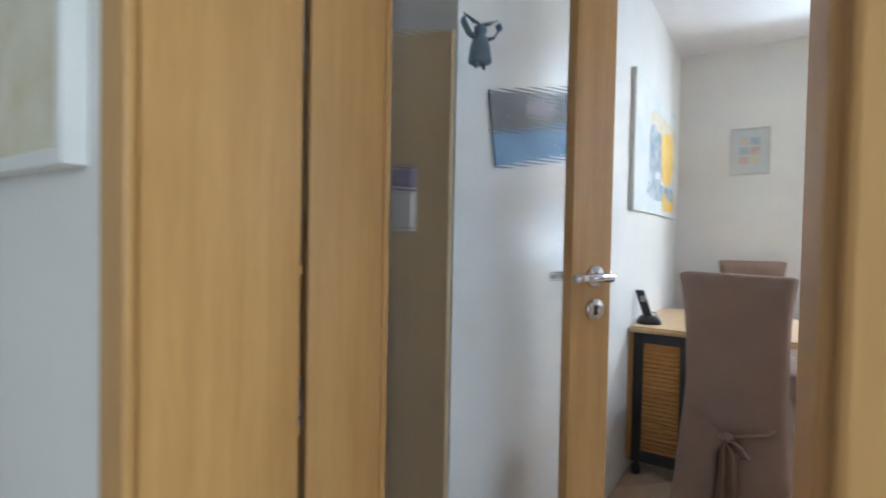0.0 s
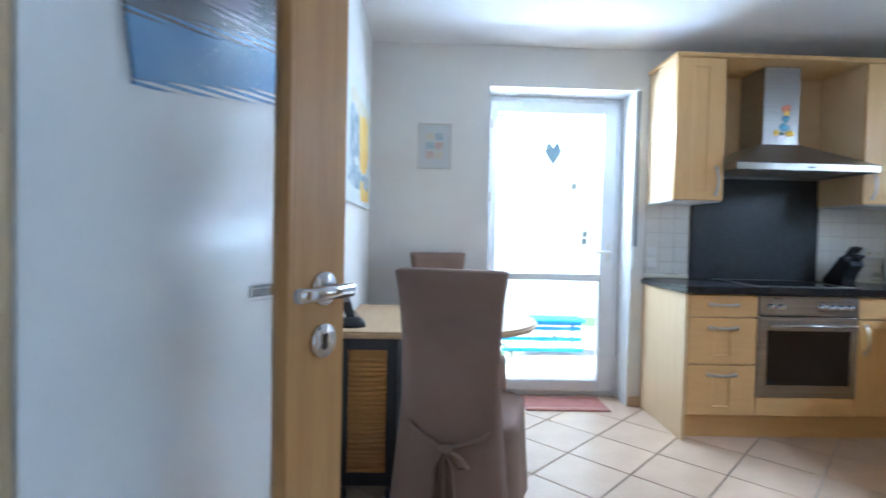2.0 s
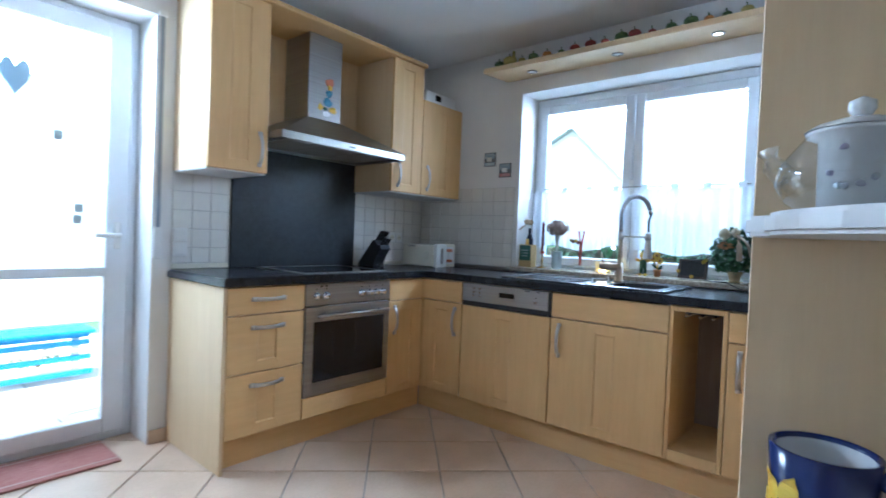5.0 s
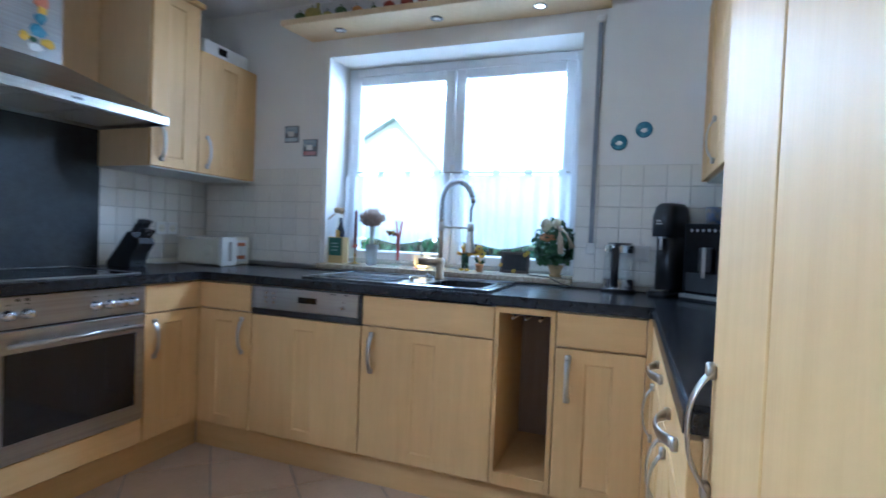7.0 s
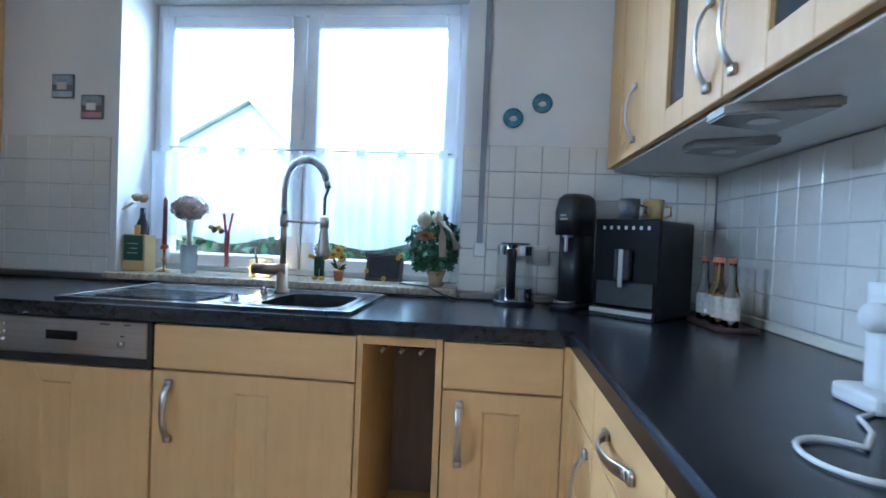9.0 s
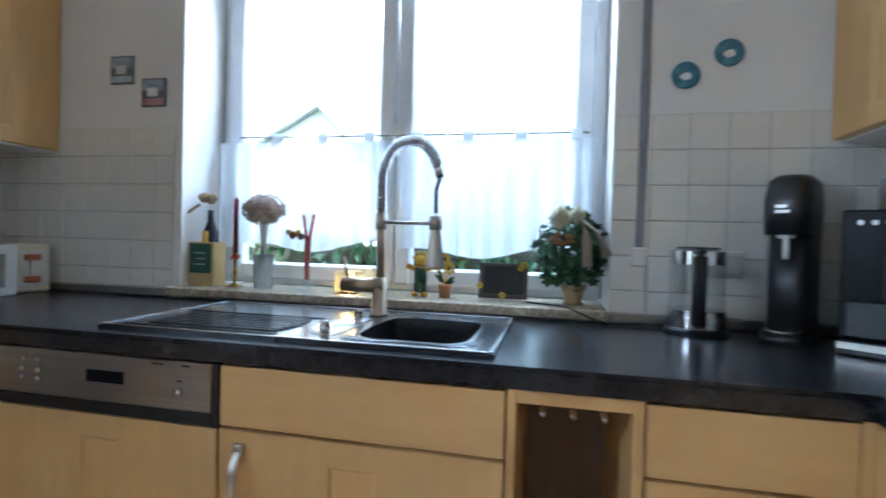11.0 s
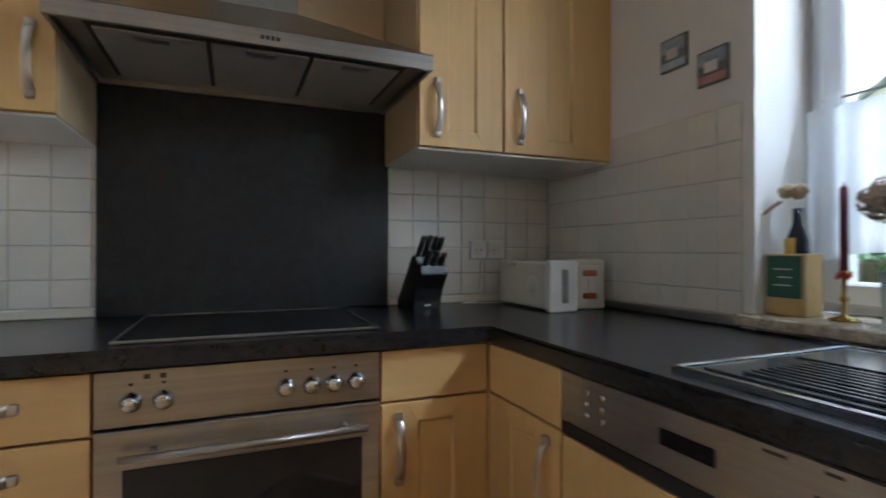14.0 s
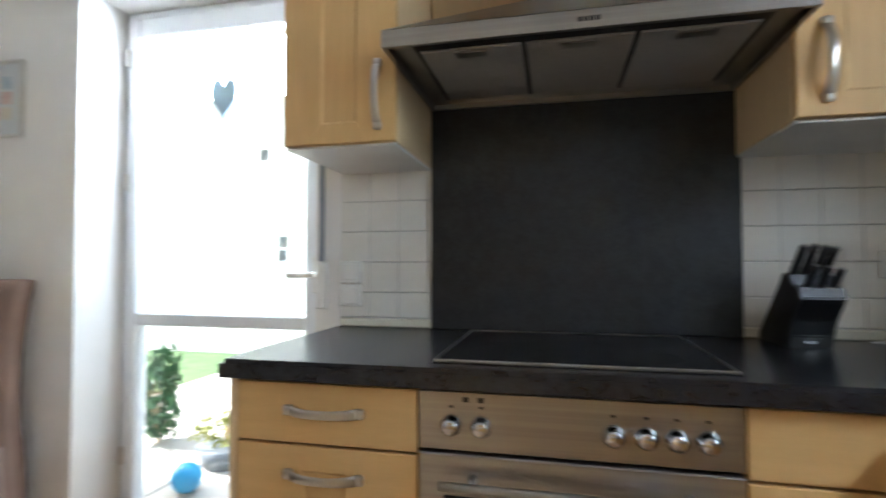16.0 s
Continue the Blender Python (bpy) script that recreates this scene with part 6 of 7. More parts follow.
part("upper_band", lathe([(0, 0.1805), (0.068, 0.1805), (0.068, 0.214), (0.055, 0.219), (0, 0.22)], (KX, KY, CI), 64), CHROME, kt)
part("lid", lathe([(0, 0.2202), (0.054, 0.2202), (0.052, 0.225), (0, 0.226)], (KX, KY, CI), 48), BLACK, kt)
part("handle", tube([(KX - 0.066, KY + 0.012, CI + 0.212), (KX - 0.09, KY + 0.016, CI + 0.2), (KX - 0.094, KY + 0.017, CI + 0.11), (KX - 0.084, KY + 0.015, CI + 0.035), (KX - 0.07, KY + 0.012, CI + 0.03)], 0.017, 12, None, 0.6), BLACK, kt, "", True)

so = thing("soda_maker", "black soda maker with a white nozzle and steel tray", "soda maker")
rows = [ring(0, 0.012, 0.060, 0.070, 0.0, 40, corner=4), ring(0, 0.012, 0.060, 0.070, 0.25, 40, corner=4)]
part("column", soft_sheet(rows), BLACK, so, "", True)
rows = [ring(0, -0.005, 0.062, 0.09, 0.25, 40, corner=4), ring(0, -0.005, 0.066, 0.09, 0.33, 40, corner=4), ring(0, 0.0, 0.062, 0.08, 0.375, 40, corner=3.5), ring(0, 0.0, 0.045, 0.06, 0.39, 40, corner=3)]
part("head", soft_sheet(rows), BLACK, so, "", True)
part("foot", soft_sheet([ring(0, -0.01, 0.066, 0.10, 0.0, 40, corner=4), ring(0, -0.01, 0.064, 0.098, 0.02, 40, corner=4)]), BLACK, so, "", True)
part("drip_tray", lathe([(0, 0.021), (0.048, 0.021), (0.05, 0.03), (0.044, 0.03), (0.042, 0.024), (0, 0.024)], (0, -0.06, 0), 28), STEEL, so, "", True)
part("nozzle", tube([(0, -0.065, 0.265), (0.008, -0.085, 0.25), (0.012, -0.09, 0.195)], 0.008, 10), WHITE, so, "white nozzle", True)
part("nozzle_plate", lathe([(0, 0), (0.026, 0), (0.022, -0.008), (0, -0.008)], (0, -0.06, 0.25), 20), WHITE, so, "", True)
for k in range(2):
    part("print", box(-0.02, 0.018 - k * 0.008, -0.096, -0.0945, 0.30 + k * 0.012, 0.307 + k * 0.012), STEEL, so)
so.matrix_basis = pose(2.972, 1.0, CI, 0, 0, -128) @ Matrix.Diagonal((0.78, 0.9, 1.04, 1))

GLOSSBLACK = material("black_gloss_plastic", (0.004, 0.004, 0.005), (0.006, 0.006, 0.007), 0.3, bump=0)
GLOSSBLACK.node_tree.nodes["Principled BSDF"].inputs["Specular IOR Level"].default_value = 0.12
cm = thing("coffee_machine", "black fully automatic coffee machine standing across the corner", "coffee machine")
part("body", box(-0.12, 0.12, 0.002, 0.34, 0.0, 0.285, 0.008, 2), GLOSSBLACK, cm)
part("front", box(-0.122, 0.122, -0.012, 0.0015, 0.03, 0.287, 0.004, 2), GLOSSBLACK, cm)
part("drip_tray", box(-0.118, 0.118, -0.04, -0.0125, 0.0, 0.028, 0.004, 2), BLACK, cm)
part("tray_edge", box(-0.118, 0.118, -0.043, -0.0405, 0.012, 0.026, 0.001), STEEL, cm)
part("lower_flap", box(-0.105, 0.105, -0.0155, -0.0121, 0.036, 0.105, 0.001), BLACK, cm, "matt black lower flap")
part("spout", box(-0.03, 0.03, -0.045, -0.0125, 0.11, 0.20, 0.008, 2), BLACK, cm)
part("spout_bar", box(-0.009, 0.009, -0.049, -0.0455, 0.09, 0.20, 0.002), STEEL, cm)
for k in range(7):
    part("button", cyl((-0.085 + k * 0.028, -0.0122, 0.262), (-0.085 + k * 0.028, -0.0135, 0.262), 0.0055, n=12), STEEL, cm)
cm.matrix_basis = pose(2.785, 0.868, CI, 0, 0, 230) @ Matrix.Diagonal((0.88, 0.82, 1.10, 1))
MUGS = (material("mug_blue", (0.05, 0.12, 0.28), (0.30, 0.22, 0.10), 0.3, scale=40), material("mug_yellow", (0.60, 0.48, 0.12), (0.55, 0.30, 0.2), 0.3, scale=40))
for (x, y), m in zip(((2.85, 0.85), (2.86, 0.77)), MUGS):
    mg = thing("mug", "small printed mug on top of the coffee machine", "mug", (x, y, CI + 0.3165), "mugs on the coffee machine")
    part("cup", lathe([(0, 0), (0.032, 0), (0.034, 0.07), (0.031, 0.07), (0.029, 0.006), (0, 0.006)], (x, y, CI + 0.316), 22), m, mg, "", True)
    part("handle", tube([(x - 0.02, y - 0.03, CI + 0.365), (x - 0.032, y - 0.046, CI + 0.36), (x - 0.032, y - 0.046, CI + 0.335), (x - 0.02, y - 0.03, CI + 0.325)], 0.005, 8), m, mg, "", True)

# ---- syrup bottles ----
ty = thing("bottle_tray", "dark wooden tray with syrup bottles", "tray", (2.72, 0.62, CI))
part("board", box(2.60, 2.82, 0.545, 0.665, CI + 0.0005, CI + 0.012, 0.003), material("dark_tray", (0.07, 0.035, 0.025), (0.1, 0.05, 0.035), 0.4), ty)
AMBER = [glass("syrup_clear", (0.95, 0.92, 0.85)), glass("syrup_brown", (0.6, 0.35, 0.15)), glass("syrup_gold", (0.85, 0.6, 0.25)), glass("syrup_pale", (0.9, 0.85, 0.7))]
LABEL = material("bottle_label", (0.75, 0.72, 0.66), (0.6, 0.55, 0.45), 0.7, scale=60)
for k in range(4):
    x, y = 2.785 - k * 0.052, 0.625 - 0.012 * (k % 2)
    bt = thing("syrup_bottle", "small syrup bottle with a white label and red cap", "bottle", (x, y, CI + 0.0125), "syrup bottles")
    part("glass_body", lathe([(0, 0), (0.021, 0), (0.021, 0.09), (0.012, 0.125), (0.0095, 0.165), (0.0095, 0.18), (0, 0.18)], (x, y, CI + 0.0125), 20), AMBER[k], bt, "", True)
    part("label", lathe([(0.0212, 0.02), (0.0216, 0.02), (0.0216, 0.082), (0.0212, 0.082)], (x, y, CI + 0.0125), 20), LABEL, bt)
    part("cap", cyl((x, y, CI + 0.1926), (x, y, CI + 0.207), 0.0115, n=16), ORANGE, bt, "red screw cap")

# ---- hand mixer in its stand ----
mx = thing("hand_blender", "white hand blender standing with its cable on the worktop", "blender", (1.95, 0.68, CI))
part("stand", box(1.90, 2.0, 0.62, 0.74, CI, CI + 0.03, 0.008, 2), WHITE, mx)
part("body", soft_sheet([ring(1.95, 0.68, 0.03, 0.035, CI + 0.03 + k * 0.02, 28, corner=3) for k in range(9)]), WHITE, mx, "", True)
part("dial", cyl((1.93, 0.715, CI + 0.14), (1.925, 0.735, CI + 0.14), 0.022, n=24), WHITE, mx, "", True)
part("shaft", cyl((1.95, 0.68, CI + 0.19), (1.95, 0.68, CI + 0.40), 0.014, 0.017, 18), STEEL, mx, "", True)
part("bell", lathe([(0.017, 0), (0.03, 0.03), (0.027, 0.03), (0.014, 0.0), (0.017, 0)], (1.95, 0.68, CI + 0.40), 22), STEEL, mx, "", True)
part("cable", tube([(1.92, 0.72, CI + 0.004), (1.88, 0.775, CI + 0.005), (1.82, 0.80, CI + 0.005)] + [(1.725 + 0.06 * math.cos(a), 0.885 + 0.05 * math.sin(a), CI + 0.005) for a in [-0.9 + 0.3 * k for k in range(20)]], 0.0035, 8), WHITE, mx, "", True)

# ---- under-cabinet lamps ----
for x, y in ((2.17, 0.80), (2.50, 0.73)):
    ul = thing("cabinet_lamp", "brushed triangular lamp under the wall units", "lamp", (x, y, ZU - 0.01), "under-cabinet lamps")
    part("housing", slab([(x - 0.11, y - 0.10), (x + 0.11, y - 0.10), (x + 0.04, y + 0.07), (x - 0.04, y + 0.07)], ZU - 0.03, ZU - 0.0085, 0.004), STEEL, ul)
    part("lens", cyl((x, y - 0.02, ZU - 0.0302), (x, y - 0.02, ZU - 0.032), 0.028, n=24), WHITE, ul)

# ---- box on the wall unit ----
rdx = thing("radio_box", "flat white device with a dark window on the wall unit", "appliance", (2.87, 3.55, 2.086))
part("body", box(2.70, 3.04, 3.42, 3.66, 2.0865, 2.175, 0.012, 2), WHITE, rdx)
part("window", box(2.80, 2.86, 3.4185, 3.4198, 2.115, 2.155), BLACK_GLASS, rdx)

# ---- magnets on the hood chimney ----
for k, (x, z, w, h, m) in enumerate(((1.93, 2.03, 0.032, 0.028, ORANGE), (1.93, 2.005, 0.018, 0.03, YELLOW), (1.925, 1.965, 0.022, 0.03, PLATEBLUE), (1.915, 1.91, 0.03, 0.03, PLATEBLUE), (1.865, 1.875, 0.018, 0.022, YELLOW), (1.955, 1.87, 0.03, 0.022, YELLOW), (1.91, 1.84, 0.026, 0.018, WHITE), (1.90, 1.87, 0.014, 0.014, GREENFELT))):
    mg = thing("fridge_magnet", "small coloured magnet on the steel chimney", "magnet", (x, 3.505, z), "magnets on the hood")
    part("magnet", blob((x, 3.5035, z), (w * 1.0, 0.004, h * 0.85), k, 0.5, 2), m, mg)

# ---- decorations on the window shelf ----
PUMPKIN = material("pumpkin_skin", (0.52, 0.22, 0.04), (0.42, 0.16, 0.03), 0.55, scale=20)
GOURD = material("gourd_skin", (0.50, 0.38, 0.10), (0.25, 0.26, 0.06), 0.55, scale=20)
DEEPRED = material("dried_red", (0.28, 0.05, 0.04), (0.18, 0.04, 0.03), 0.7, scale=30)
DGREEN = material("gourd_green", (0.05, 0.10, 0.03), (0.12, 0.17, 0.05), 0.6, scale=30)
rnd = random.Random(21)
ZSH = 2.2785
for k in range(17):
    y = 2.94 - k * 0.092 + rnd.uniform(-0.012, 0.012)
    m = (DGREEN, GOURD, GOURD, DGREEN, PUMPKIN, DGREEN, DEEPRED, DEEPRED, DEEPRED, DGREEN, DEEPRED, DEEPRED, DGREEN, DGREEN, PUMPKIN, DGREEN, GOURD)[k]
    r0 = 0.043 if k == 1 else rnd.uniform(0.022, 0.036)
    g = thing("decorative_gourd", {PUMPKIN: "small orange gourd on the window shelf", GOURD: "yellow-green gourd on the window shelf", DEEPRED: "dark red dried fruit on the window shelf", DGREEN: "dark green gourd on the window shelf"}[m], "gourd", (2.88, y, ZSH), "gourds on the shelf")
    bm = bmesh.new()
    bmesh.ops.create_icosphere(bm, subdivisions=3, radius=1)
    for v in bm.verts:
        a = math.atan2(v.co.y, v.co.x)
        k2 = 1 - 0.09 * abs(math.sin(a * 4)) * (1 - v.co.z ** 2)
        v.co = Vector((2.885 + v.co.x * r0 * k2, y + v.co.y * r0 * k2 * 1.1, ZSH + 0.0005 + r0 * 0.78 * (1 + v.co.z * (1 - 0.12 * (v.co.x ** 2 + v.co.y ** 2 < 0.2)))))
    part("fruit", bm, m, g, "", True)
    part("stalk", tube([(2.885, y, ZSH + r0 * 1.45), (2.89, y + 0.005, ZSH + r0 * 1.45 + 0.022)], 0.004, 6), DGREEN, g, "", True)
jar = thing("shelf_bottle", "small dark bottle on the window shelf", "bottle", (2.92, 2.86, ZSH))
part("glass_body", lathe([(0, 0), (0.025, 0), (0.025, 0.06), (0.01, 0.09), (0.01, 0.12), (0, 0.12)], (2.945, 2.86, ZSH + 0.0005), 18), GOURD, jar, "", True)

# ---- on the end shelves ----
PX, PY, PZ = 0.635, 0.988, 1.1635
te = thing("glass_teapot", "clear glass teapot with a white flowered porcelain infuser", "teapot", (PX, PY, PZ))
part("glass_body", lathe([(0, 0.0), (0.038, 0.0), (0.056, 0.012), (0.064, 0.028), (0.06, 0.046), (0.049, 0.062), (0.041, 0.072)], (PX, PY, PZ), 36), CLEAR, te, "", True)
PORC = material("porcelain", (0.78, 0.77, 0.75), (0.74, 0.73, 0.71), 0.18)
inf = part("infuser", lathe([(0, 0.008), (0.03, 0.008), (0.031, 0.068), (0.041, 0.0725), (0.041, 0.076), (0.0, 0.076)], (PX, PY, PZ), 32), PORC, te, "white flowered porcelain infuser", True)
part("lid", lathe([(0.042, 0.0765), (0.034, 0.082), (0.018, 0.087), (0.0, 0.088)], (PX, PY, PZ), 32), PORC, te, "white porcelain lid", True)
part("lid_knob", lathe([(0, 0.0885), (0.006, 0.0885), (0.0105, 0.096), (0.010, 0.103), (0, 0.108)], (PX, PY, PZ), 20), PORC, te, "", True)
side_dir = Vector((0.19, 0.98, 0))   # along the spout
part("spout", tube([Vector((PX, PY, PZ + 0.036)) + side_dir * 0.056, Vector((PX, PY, PZ + 0.05)) + side_dir * 0.068, Vector((PX, PY, PZ + 0.066)) + side_dir * 0.074], 0.011, 12), CLEAR, te, "", True)
part("handle", tube([Vector((PX, PY, PZ + 0.07)) - side_dir * 0.042, Vector((PX, PY, PZ + 0.08)) - side_dir * 0.06, Vector((PX, PY, PZ + 0.076)) - side_dir * 0.078, Vector((PX, PY, PZ + 0.052)) - side_dir * 0.085, Vector((PX, PY, PZ + 0.03)) - side_dir * 0.062], 0.0045, 10), CLEAR, te, "", True)
FLOWERBLUE = material("painted_violet", (0.40, 0.34, 0.48), (0.42, 0.46, 0.40), 0.3, scale=60)
rnd = random.Random(4)
for k in range(10):
    a = math.pi + 0.3 + rnd.uniform(-1.1, 1.1)
    z = PZ + rnd.uniform(0.02, 0.062)
    c = Vector((PX + 0.031 * math.cos(a), PY + 0.031 * math.sin(a), z))
    part("painted_flower", blob(c, (0.0012 + 0.0028 * abs(math.sin(a)), 0.0012 + 0.0028 * abs(math.cos(a)), 0.0035), k, 0.7, 1), FLOWERBLUE, inf)

COBALT = material("cobalt_glaze", (0.012, 0.02, 0.10), (0.02, 0.035, 0.14), 0.16, scale=20, bump=0.03)
PETAL = material("sunflower_glaze", (0.68, 0.38, 0.02), (0.75, 0.52, 0.06), 0.25, scale=60)
MX, MY, MZ = 0.662, 1.002, 0.8205
mu = thing("painted_mug", "cobalt blue mug with a painted yellow sunflower", "mug", (MX, MY, MZ))
part("cup", lathe([(0, 0), (0.042, 0), (0.044, 0.01), (0.043, 0.07), (0.046, 0.118), (0.0435, 0.119), (0.0405, 0.115), (0.039, 0.07), (0.039, 0.012), (0, 0.008)], (MX, MY, MZ), 40), COBALT, mu, "", True)
part("inner_glaze", lathe([(0.0402, 0.114), (0.0386, 0.07), (0.0386, 0.0125), (0, 0.0085)], (MX, MY, MZ), 40), PORC, mu, "cream inner glaze", True)
hd2 = Vector((-0.20, -0.98, 0))
base = Vector((MX, MY, MZ))
part("handle", tube([base + hd2 * (0.040 + 0.026 * math.sin(math.pi * k / 12)) + Vector((0, 0, 0.072 + 0.033 * math.cos(math.pi * k / 12))) for k in range(13)], 0.0085, 12), COBALT, mu, "", True)
ac = math.radians(136)
for k in range(7):
    w = 2 * math.pi * k / 7 + 0.3
    left, right = [], []
    for j in range(8):
        s = 0.008 + 0.034 * j / 7
        hw = 0.010 * math.sin(math.pi * min(1, (j + 0.6) / 7.4))
        for lst, sg in ((left, 1), (right, -1)):
            u, v = s * math.cos(w) - sg * hw * math.sin(w), s * math.sin(w) + sg * hw * math.cos(w)
            a = ac + u / 0.044
            r0 = 0.0450 if v + 0.055 < 0.085 else 0.0466
            lst.append((MX + r0 * math.cos(a), MY + r0 * math.sin(a), MZ + 0.058 + v))
    bm = bmesh.new()
    lv, rv = [bm.verts.new(p) for p in left], [bm.verts.new(p) for p in right]
    for j in range(7):
        bm.faces.new((lv[j], lv[j + 1], rv[j + 1], rv[j]))
    part("petal", bm, PETAL, mu, "painted yellow petal")
part("flower_centre", blob((MX + 0.0445 * math.cos(ac), MY + 0.0445 * math.sin(ac), MZ + 0.058), (0.0022, 0.009, 0.009), 2, 0.1, 2), material("painted_brown", (0.14, 0.06, 0.02), (0.2, 0.09, 0.03), 0.4), mu)
cu = thing("glass_cup", "small clear glass cup with a handle on the end shelf", "cup", (0.535, 0.905, 0.8205))
part("cup", lathe([(0, 0.001), (0.022, 0.001), (0.027, 0.012), (0.031, 0.045), (0.032, 0.05)], (0.535, 0.905, 0.8205), 24), CLEAR, cu, "", True)
part("handle", tube([(0.506, 0.912, 0.86), (0.492, 0.915, 0.857), (0.492, 0.915, 0.84), (0.508, 0.912, 0.835)], 0.004, 8), CLEAR, cu, "", True)

# ---- outside ----
PAVING = vary(material("pale_paving", (0.50, 0.47, 0.42), (0.42, 0.39, 0.35), 0.85, scale=3, fine=80, bump=0.1), 0.1)
LAWN = material("lawn", (0.05, 0.10, 0.03), (0.09, 0.14, 0.05), 0.95, scale=4, fine=60, bump=0.5)
bm = bmesh.new()
for b in ((-400, 400, 4.13, 400, -0.5, -0.09), (3.44, 400, -400, 4.13, -0.5, -0.09), (-400, -3.0, -400, 4.13, -0.5, -0.09), (-3.0, 3.44, -400, -2.5, -0.5, -0.09)):
    add_box(bm, *b)
structure("ground", bm, LAWN, "green lawn and open ground round the house")
terrace = thing("terrace", "pale paved terrace outside the door", "terrace", (0.6, 5.2, -0.09), kind="structure")
first = None
for i in range(9):
    for j in range(6):
        if first is None:
            first = part("paving_slab", box(-1.648, -1.152, 4.152, 4.648, -0.085, -0.04, 0.006), PAVING, terrace)
            continue
        o = first.copy()
        scene.collection.objects.link(o)
        o.location = first.location + Vector((i * 0.505, j * 0.505, 0))

BLUESLAT = material("blue_lacquer", (0.03, 0.22, 0.46), (0.05, 0.28, 0.52), 0.5, scale=10)
WHITELAC = material("white_lacquer", (0.78, 0.78, 0.76), (0.7, 0.7, 0.68), 0.5)
bn = thing("garden_bench", "blue and white slatted garden bench on the terrace", "bench", (0.85, 5.5, -0.04))
for k in range(6):
    z = 0.0 + k * 0.052
    part("slat", box(0.42, 1.26, 5.40 + k * 0.02, 5.42 + k * 0.02, z, z + 0.038, 0.003), BLUESLAT if k % 2 == 0 or k > 3 else WHITELAC, bn)
for x in (0.46, 1.16):
    part("leg", box(x, x + 0.05, 5.53, 5.58, -0.04, 0.30, 0.003), WHITELAC, bn)
part("top_board", box(0.40, 1.28, 5.42, 5.72, 0.302, 0.325, 0.004), BLUESLAT, bn)

POT = material("zinc_planter", (0.16, 0.18, 0.20), (0.22, 0.24, 0.26), 0.6, 0.2)


def shrub(name, label, at, size, count, seed, mat, pot=None):
    o = thing(name, label, "plant", at, "garden plants")
    if pot:
        part("planter", lathe([(0, 0), (pot[0] * 0.75, 0), (pot[0], pot[1]), (pot[0] * 0.9, pot[1]), (0, pot[1] * 0.9)], at, 22), POT, o, "grey planter", True)
    z0 = at[2] + (pot[1] if pot else 0)
    rnd = random.Random(seed)
    bm = bmesh.new()
    for k in range(5):
        tube([(at[0], at[1], z0 - 0.02), (at[0] + rnd.gauss(0, size[0] * 0.4), at[1] + rnd.gauss(0, size[1] * 0.4), z0 + size[2] * rnd.uniform(0.8, 1.6))], 0.006, 5, bm)
    part("stem", bm, CHAIRWOOD, o)
    bm = bmesh.new()
    for k in range(count):
        d = Vector((rnd.gauss(0, 1), rnd.gauss(0, 1), rnd.gauss(0, 1))).normalized() * rnd.uniform(0.3, 1) ** 0.5
        lump = 1 + 0.3 * noise.noise(d * 2 + Vector((seed, 0, 0)))
        p = Vector((at[0], at[1], z0 + size[2])) + Vector((d.x * size[0], d.y * size[1], d.z * size[2])) * lump
        m = Matrix.Translation(p) @ Euler((rnd.uniform(0, 6), rnd.uniform(0, 6), rnd.uniform(0, 6))).to_matrix().to_4x4()
        r0 = rnd.uniform(0.6, 1.2) * min(0.05, size[2] * 0.22)
        bm.faces.new([bm.verts.new(m @ Vector(v) * 1) for v in ((r0, 0, 0), (0, r0 * 0.45, 0.004), (-r0, 0, 0), (0, -r0 * 0.45, 0.004))])
    part("foliage", bm, mat, o)
    return o


YGREEN = material("yellow_green_leaves", (0.18, 0.22, 0.04), (0.28, 0.26, 0.06), 0.6, scale=20)
shrub("potted_plant", "yellow-green plant in a grey planter on the terrace", (0.98, 5.72, 0.0), (0.2, 0.12, 0.10), 220, 3, YGREEN, None)
shrub("potted_plant", "yellow-brown plant in a low grey planter beside the terrace door", (-0.02, 4.78, -0.04), (0.19, 0.17, 0.09), 320, 4, YGREEN, (0.15, 0.11))
shrub("potted_plant", "tall green plant growing beside the terrace", (-0.66, 5.0, -0.04), (0.14, 0.14, 0.30), 340, 6, LEAF, None)
shrub("potted_plant", "low green plant on the terrace", (0.28, 5.05, -0.04), (0.22, 0.2, 0.1), 260, 7, LEAF, None)
BALL = material("ball_blue", (0.03, 0.26, 0.50), (0.06, 0.34, 0.58), 0.3)
bl = thing("blue_ball", "bright blue ball lying on the terrace", "ball", (0.03, 4.42, -0.04))
bm = bmesh.new()
bmesh.ops.create_icosphere(bm, subdivisions=3, radius=0.075)
bmesh.ops.translate(bm, vec=(0.03, 4.42, 0.036), verts=bm.verts)
part("ball", bm, BALL, bl, "", True)

hg = thing("hedge", "dark green garden hedge beyond the window", "hedge", (7.3, 3.5, -0.09), kind="stuff")
bm = bmesh.new()
rnd = random.Random(31)
for k in range(8000):
    p = Vector((7.3 + rnd.uniform(-0.4, 0.4), rnd.uniform(-3.5, 10), rnd.uniform(-0.09, 1.13 + 0.06 * math.sin(k))))
    m = Matrix.Translation(p) @ Euler((rnd.uniform(0, 6), rnd.uniform(0, 6), rnd.uniform(0, 6))).to_matrix().to_4x4()
    r0 = rnd.uniform(0.05, 0.1)
    bm.faces.new([bm.verts.new(m @ Vector(v)) for v in ((r0, 0, 0), (0, r0 * 0.5, 0.01), (-r0, 0, 0), (0, -r0 * 0.5, 0.01))])
part("foliage", bm, LEAF, hg)
